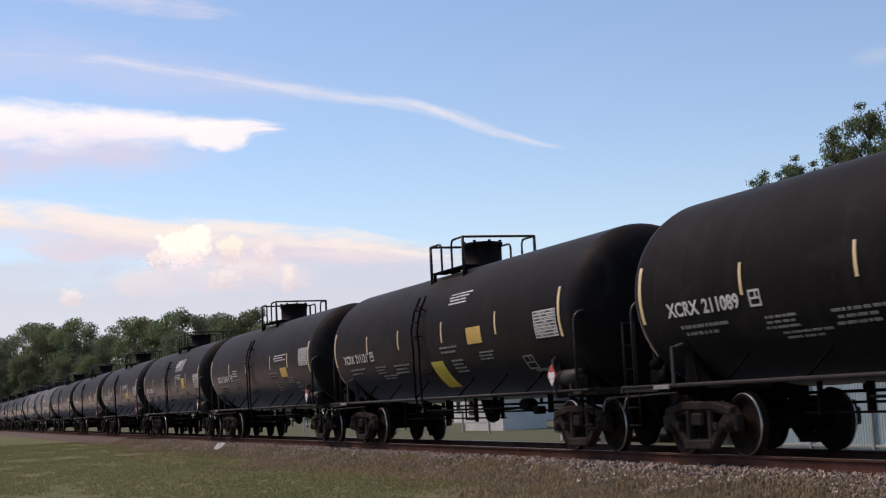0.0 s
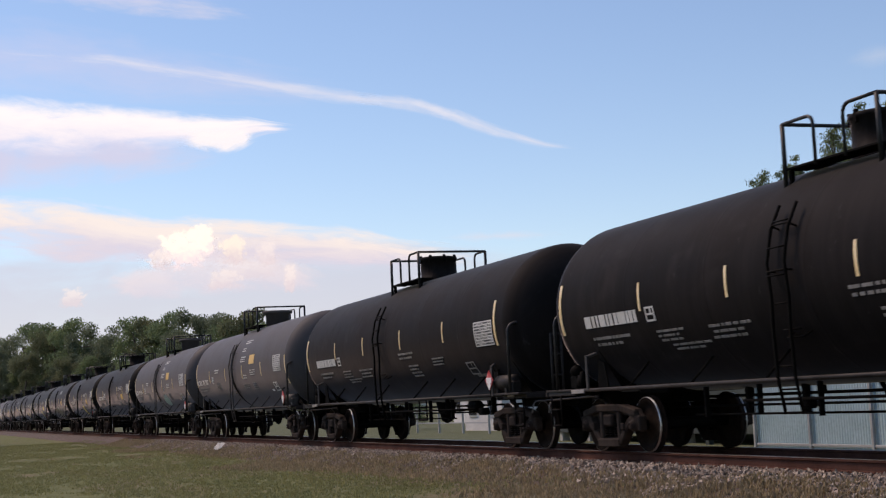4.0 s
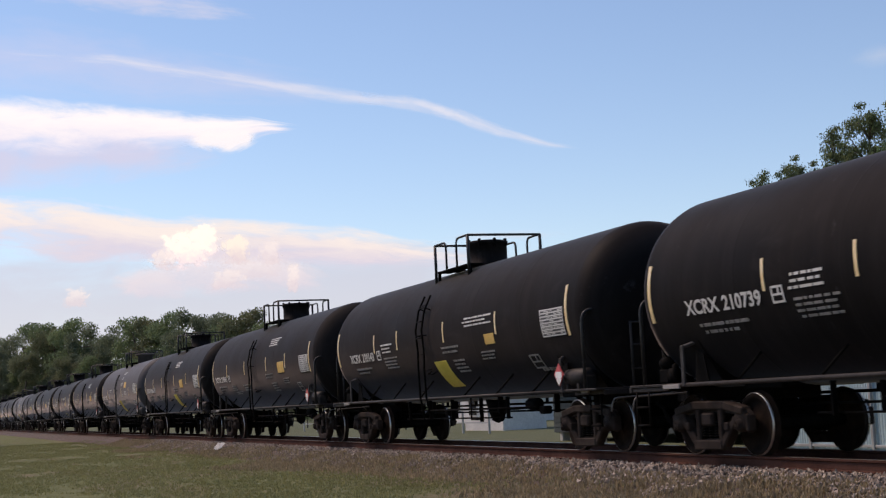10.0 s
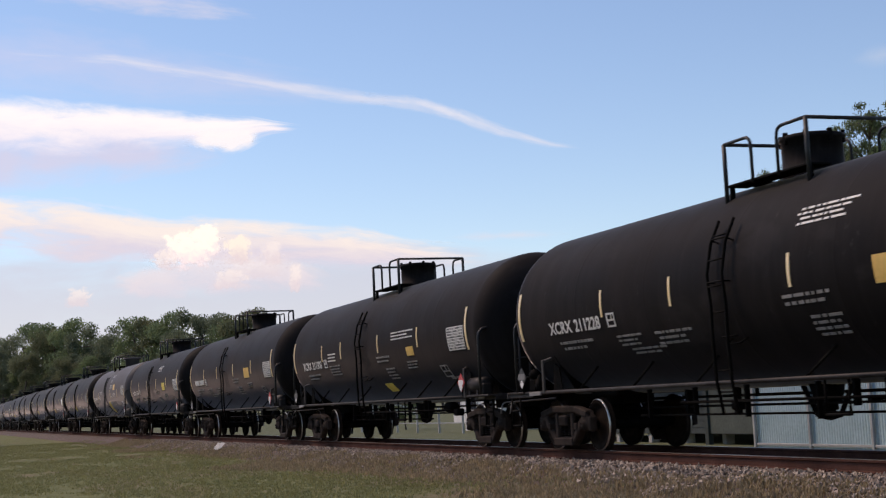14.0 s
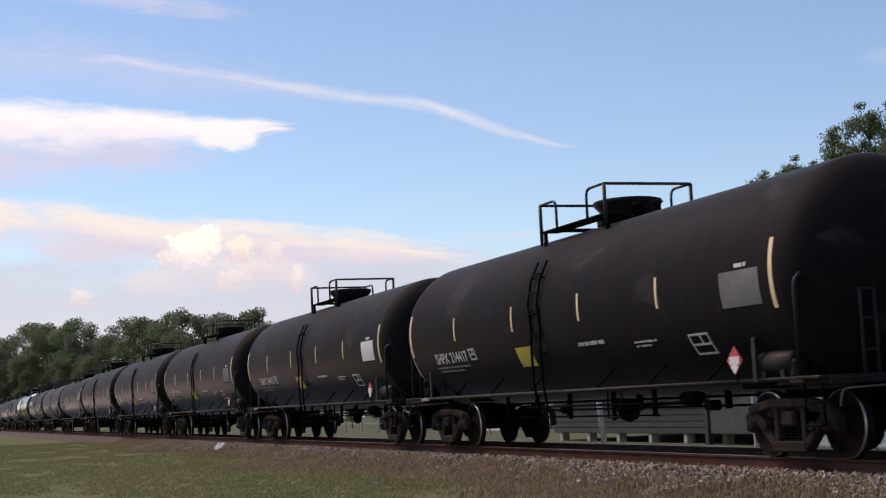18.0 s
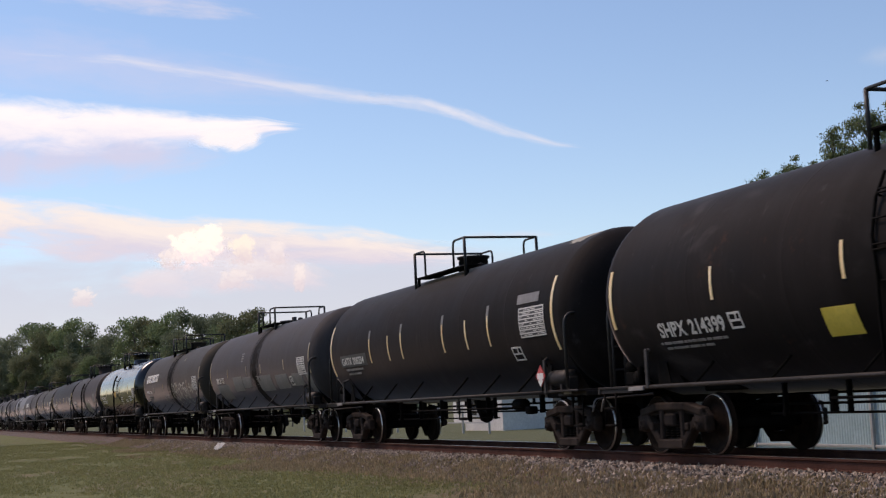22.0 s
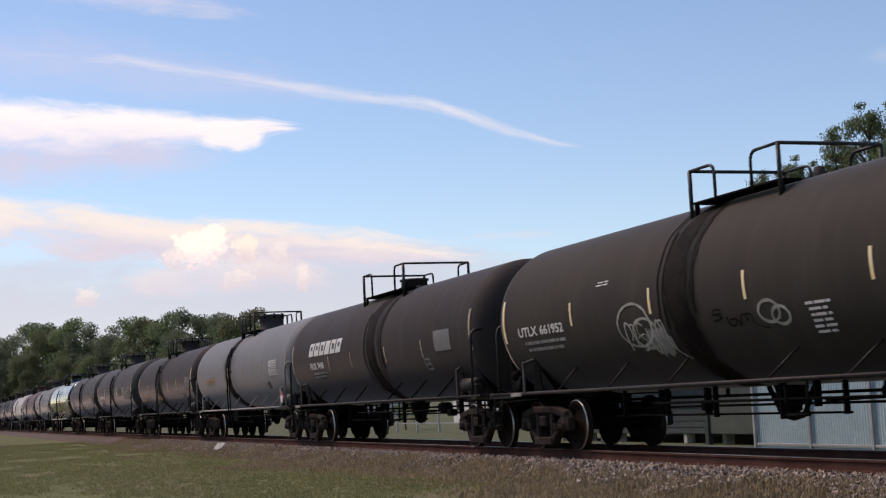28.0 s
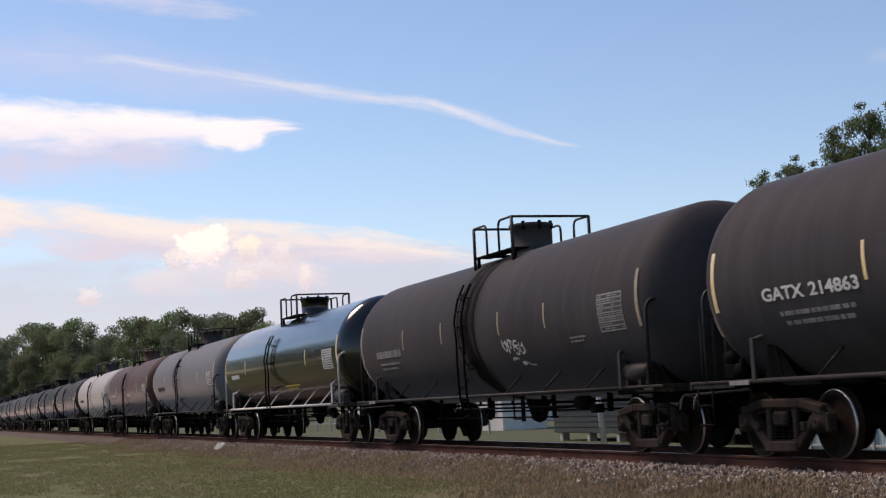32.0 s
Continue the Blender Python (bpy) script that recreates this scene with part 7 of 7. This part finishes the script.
cloud("cirrus_cloud", [(-91.95, 14.16, 0.37), (-86.0, 13.99, 0.37), (-82.77, 13.83, 0.34), (-79.69, 13.35, 0.37), (-76.56, 12.77, 0.41), (-73.63, 12.24, 0.41), (-70.89, 11.89, 0.45), (-69.09, 11.31, 0.41),
                       (-67.3, 10.52, 0.34), (-65.5, 9.96, 0.26), (-62.8, 9.45, 0.13)], vapour("cirrus vapour", (0.85, 0.89, 1.0), 1.0, 0.2, 1.4, (17, 3.4), 1.5, 3.3, 1.0, 0.62, (0.4, 0.12)), "long thin white streak of cirrus", 3900)
cloud("cirrus_cloud", [(-73.0, 12.2, 0.2), (-70.43, 11.86, 0.34), (-69.09, 11.31, 0.34), (-66.6, 10.2, 0.2)], vapour("cirrus core vapour", (0.92, 0.94, 1.0), 1.05, 0.2, 1.5, (12, 2.0), 1.4, 8.1, 1.2, 0.5, (0.45, 0.45)),
      "bright core of the cirrus streak", 3880)
cloud("wedge_cloud", [(-95.2, 11.25, 1.6), (-90.0, 11.35, 1.4), (-86.9, 11.35, 1.3), (-83.7, 11.2, 1.15), (-81.2, 11.12, 0.95), (-79.7, 11.05, 0.8), (-78.4, 11.05, 0.66), (-77.4, 11.12, 0.5), (-76.6, 11.12, 0.3), (-74.9, 11.02, 0.12)],
      vapour("wedge vapour", (0.98, 0.97, 0.99), 1.13, 0.08, 0.9, (8, 3.2), 1.5, 5.7, 1.6, 0.95, (0.05, 0.1), (0.82, 0.83, 0.95)), "bright white wedge of cloud with a pointed tip", 3800)
cloud("wedge_cloud", [(-80.2, 10.75, 0.3), (-79.2, 10.7, 0.5), (-78.3, 10.6, 0.6), (-77.5, 10.75, 0.42), (-76.8, 11.0, 0.2)], vapour("lobe vapour", (0.97, 0.97, 1.0), 1.1, 0.05, 0.8, (4, 2.5), 1.2, 17.3, 1.6, 0.9, (0.3, 0.3)),
      "soft lobe hanging below the wedge cloud", 3790)
# thin glowing sheet added to tint the upper left of the sky lilac
cloud("veil_cloud", [(-92.0, 14.0, 1.5), (-86.0, 13.9, 1.7), (-82.0, 13.5, 1.5), (-77.0, 12.9, 1.0), (-72.0, 12.2, 0.6)], vapour("sky tint vapour", (0.76, 0.77, 1.0), 0.95, -0.2, 1.6, (9, 4.5), 1.5, 31.9, 1.1, 0.42, (0.1, 0.4)),
      "thin lilac veil round the cirrus streak", 3920)
cloud("veil_cloud", [(-94.0, 10.0, 1.6), (-86.9, 10.05, 1.5), (-82.6, 10.15, 1.2), (-77.3, 10.3, 0.6)], vapour("veil vapour", (0.74, 0.75, 0.95), 0.97, -0.15, 1.2, (9, 3.0), 1.3, 9.9, 1.2, 0.8, (0.1, 0.35)),
      "thin lilac veil below the wedge cloud", 3850)
cloud("bank_cloud", [(-97.0, 7.7, 1.45), (-89.0, 7.65, 1.4), (-86.9, 7.55, 1.4), (-84.6, 7.35, 1.45), (-82.8, 7.1, 1.2), (-81.3, 6.9, 1.05), (-77.2, 6.65, 1.05), (-73.9, 6.3, 1.05), (-71.3, 5.9, 0.85), (-67.5, 5.5, 0.4)],
      vapour("bank vapour", (0.95, 0.9, 0.86), 1.06, 0.1, 0.95, (11, 4.2), 1.7, 2.2, 1.9, 0.95, (0.05, 0.25), (0.72, 0.71, 0.84)), "long low bank of pinkish white cloud", 3820)
cloud("haze_cloud", [(-97.0, 4.0, 2.4), (-87.0, 4.0, 2.6), (-82.8, 4.1, 2.7), (-78.0, 4.1, 2.7), (-73.0, 4.2, 2.5), (-64.0, 4.0, 1.8)], vapour("haze vapour", (0.64, 0.67, 0.8), 1.02, -0.2, 0.9, (8, 4.0), 1.3, 6.6, 1.6, 0.75, (0.05, 0.3)),
      "pale grey-pink haze above the far wood", 3950)
cloud("cirrus_cloud", [(-86.5, 16.2, 0.6), (-82.93, 16.15, 0.65), (-80.28, 15.96, 0.6), (-76.0, 15.4, 0.3)], vapour("upper vapour", (0.8, 0.83, 1.0), 0.95, 0.1, 1.3, (7, 3.5), 1.5, 1.1, 1.1, 0.6, (0.3, 0.35)),
      "faint high streak of cirrus", 3900)
cloud("cirrus_cloud", [(-54.6, 11.9, 0.3), (-52.95, 12.21, 0.6), (-51.26, 12.37, 0.7), (-48.5, 12.5, 0.6)], vapour("faint vapour", (0.74, 0.85, 1.0), 0.9, 0.1, 1.3, (4, 1.0), 1.0, 4.4, 1.1, 0.4, (0.4, 0.2)),
      "faint puff of thin cloud", 3900)
cloud("cirrus_cloud", [(-70.5, 6.5, 0.2), (-68.5, 6.45, 0.3), (-66.5, 6.4, 0.28), (-64.5, 6.3, 0.15)], vapour("low wisp vapour", (0.85, 0.87, 0.97), 0.95, 0.1, 1.2, (6, 1.2), 1.1, 14.4, 1.1, 0.5, (0.4, 0.4)),
      "small low wisp of cloud", 3840)
cloud("cumulus_cloud", [(-83.5, 4.9, 0.5), (-81.5, 5.2, 0.8), (-79.5, 5.5, 1.05), (-77.5, 5.45, 1.0), (-75.7, 5.1, 0.8), (-74.0, 4.7, 0.4)], vapour("cumulus base vapour", (0.84, 0.8, 0.86), 1.05, 0.1, 0.9, (8, 2.6), 1.5, 21.7, 1.8, 0.75, (0.2, 0.2), (0.74, 0.74, 0.85)),
      "soft lilac body of the heaped clouds", 3790)
CUMULUS = [(-80.05, 6.38, 1.35, 0.95), (-79.35, 6.72, 0.75, 0.8), (-81.0, 6.05, 0.9, 0.5), (-78.2, 6.3, 0.7, 0.7), (-76.85, 6.12, 0.62, 0.55), (-78.5, 5.2, 0.95, 0.5), (-75.92, 5.1, 0.4, 0.65), (-84.4, 4.68, 0.75, 0.45), (-77.6, 5.6, 1.6, 0.5)]
for i, (az, el, w, h) in enumerate(CUMULUS):
    cloud("cumulus_cloud", [(az - w, el, h), (az - w * 0.5, el, h), (az, el, h), (az + w * 0.5, el, h), (az + w, el, h)],
          vapour("cumulus vapour", (1.0, 0.95, 0.84) if i in (0, 1, 3) else (0.95, 0.9, 0.88), 1.26 if i < 2 else 1.08, 0.2, 0.75, (5.5 * w + 1.5, 5.5 * h + 1.5), 1.7, 11.3 + i * 2.7, 2.0, (1.0, 1.0, 0.8, 0.9, 0.65, 0.6, 0.7, 0.65, 0.35)[i], (0.45, 0.45), (0.78, 0.71, 0.76)),
          "small bright heaped cumulus head", 3700 + 8 * i, 12)


# ---- bird ----


def build_bird():
    """A small dark bird with two bent wings; it looks along +x."""
    bird = new("bird", None)
    tagged(bird, "small dark bird flying across the open sky", "bird")
    bm = bmesh.new()
    turned(bm, [(-0.2, 0.0005), (-0.12, 0.025), (0.0, 0.045), (0.09, 0.035), (0.13, 0.028), (0.16, 0.012), (0.19, 0.0005)], 10, "X")
    part("body", bm, RAIL_BLACK, bird)
    bm = bmesh.new()
    box(bm, -0.3, -0.16, -0.035, 0.035, -0.006, 0.006, 0.004)
    part("tail", bm, RAIL_BLACK, bird)
    wings = []
    for s in (-1, 1):
        bm = bmesh.new()
        row = [(0.07, -0.09, 0.0, 0.0), (0.09, -0.06, 0.14, 0.03), (0.04, -0.05, 0.27, 0.03), (-0.06, -0.09, 0.38, 0.01)]
        up = [[bm.verts.new((x, s * (0.02 + y), z + d)) for x in (a, b)] for a, b, y, z in row for d in (0.0,)]
        lo = [[bm.verts.new((x, s * (0.02 + y), z - 0.008)) for x in (a, b)] for a, b, y, z in row]
        for i in range(3):
            bm.faces.new((up[i][0], up[i + 1][0], up[i + 1][1], up[i][1]))
            bm.faces.new((lo[i][0], lo[i][1], lo[i + 1][1], lo[i + 1][0]))
            bm.faces.new((up[i][0], lo[i][0], lo[i + 1][0], up[i + 1][0]))
            bm.faces.new((up[i][1], up[i + 1][1], lo[i + 1][1], lo[i][1]))
        bmesh.ops.recalc_face_normals(bm, faces=bm.faces)
        wings.append(part("wing", bm, RAIL_BLACK, bird))
    return bird, wings


BIRD, WINGS = build_bird()

# ---- what moves ----


def fly():
    """The bird comes from beyond the wood, crosses the sky and climbs away overhead."""
    def at(t, az, el, dist, yaw, bank, climb):
        return t, Matrix.Translation(Vector(EYE) + heading(az, el) * dist) @ pose(0, 0, 0, bank, -climb, yaw)
    walk(BIRD, [at(0.0, -118.0, 4.0, 900, 40, 10, 4), at(15.5, -93.0, 8.6, 130, 55, 20, 12), at(16.5, -86.52, 11.77, 104, 62, 25, 20), at(17.0, -83.35, 13.82, 96, 66, 28, 24),
                at(17.4, -80.16, 15.71, 94, 70, 25, 20), at(18.0, -75.70, 17.39, 112, 78, 12, 6), at(19.0, -69.73, 16.54, 150, 82, 12, -4), at(20.2, -62.79, 13.74, 196, 84, 12, -6), at(21.0, -59.39, 12.90, 222, 82, 12, -3), at(21.7, -55.79, 12.21, 246, 80, 12, -5), at(22.0, -54.20, 11.53, 256, 80, 12, -6), at(22.6, -50.66, 9.60, 276, 80, 12, -6),
                at(32.0, 10.0, 12.0, 900, 60, 5, 2)])
    for wing, s in zip(WINGS, (-1, 1)):
        walk(wing, [(0.0, pose(0, 0, 0))] + [(i / 10, pose(0, 0, 0, s * (24 if i % 2 else -20), 0, 0)) for i in range(162, 226)] + [(32.0, pose(0, 0, 0))])


def motions():
    fly()
    for k, car in CARS:
        walk(car, [(t, pose(standing(k) + gone(t), 0, 0)) for t in range(0, 33)])
    first = WHEELSETS[0]
    spin = [(i / FPS, pose(0, 0, 0, 0, math.degrees(gone(i / FPS) / WHEEL_R), 0)) for i in range(0, 32 * FPS + 1)]
    walk(first, spin)
    for ob in WHEELSETS[1:]:
        ob.rotation_mode = "QUATERNION"
        ob.animation_data_create()
        ob.animation_data.action = first.animation_data.action
        ob.animation_data.action_slot = first.animation_data.action_slot
    for ob in CLOUDS:
        # the clouds drift about the upright through the eye
        turn = Matrix.Translation(EYE) @ Matrix.Rotation(radians(-0.68), 4, "Z") @ Matrix.Translation(-Vector(EYE))
        walk(ob, [(0.0, Matrix()), (16.0, Matrix().lerp(turn, 0.5)), (32.0, turn)])


motions()
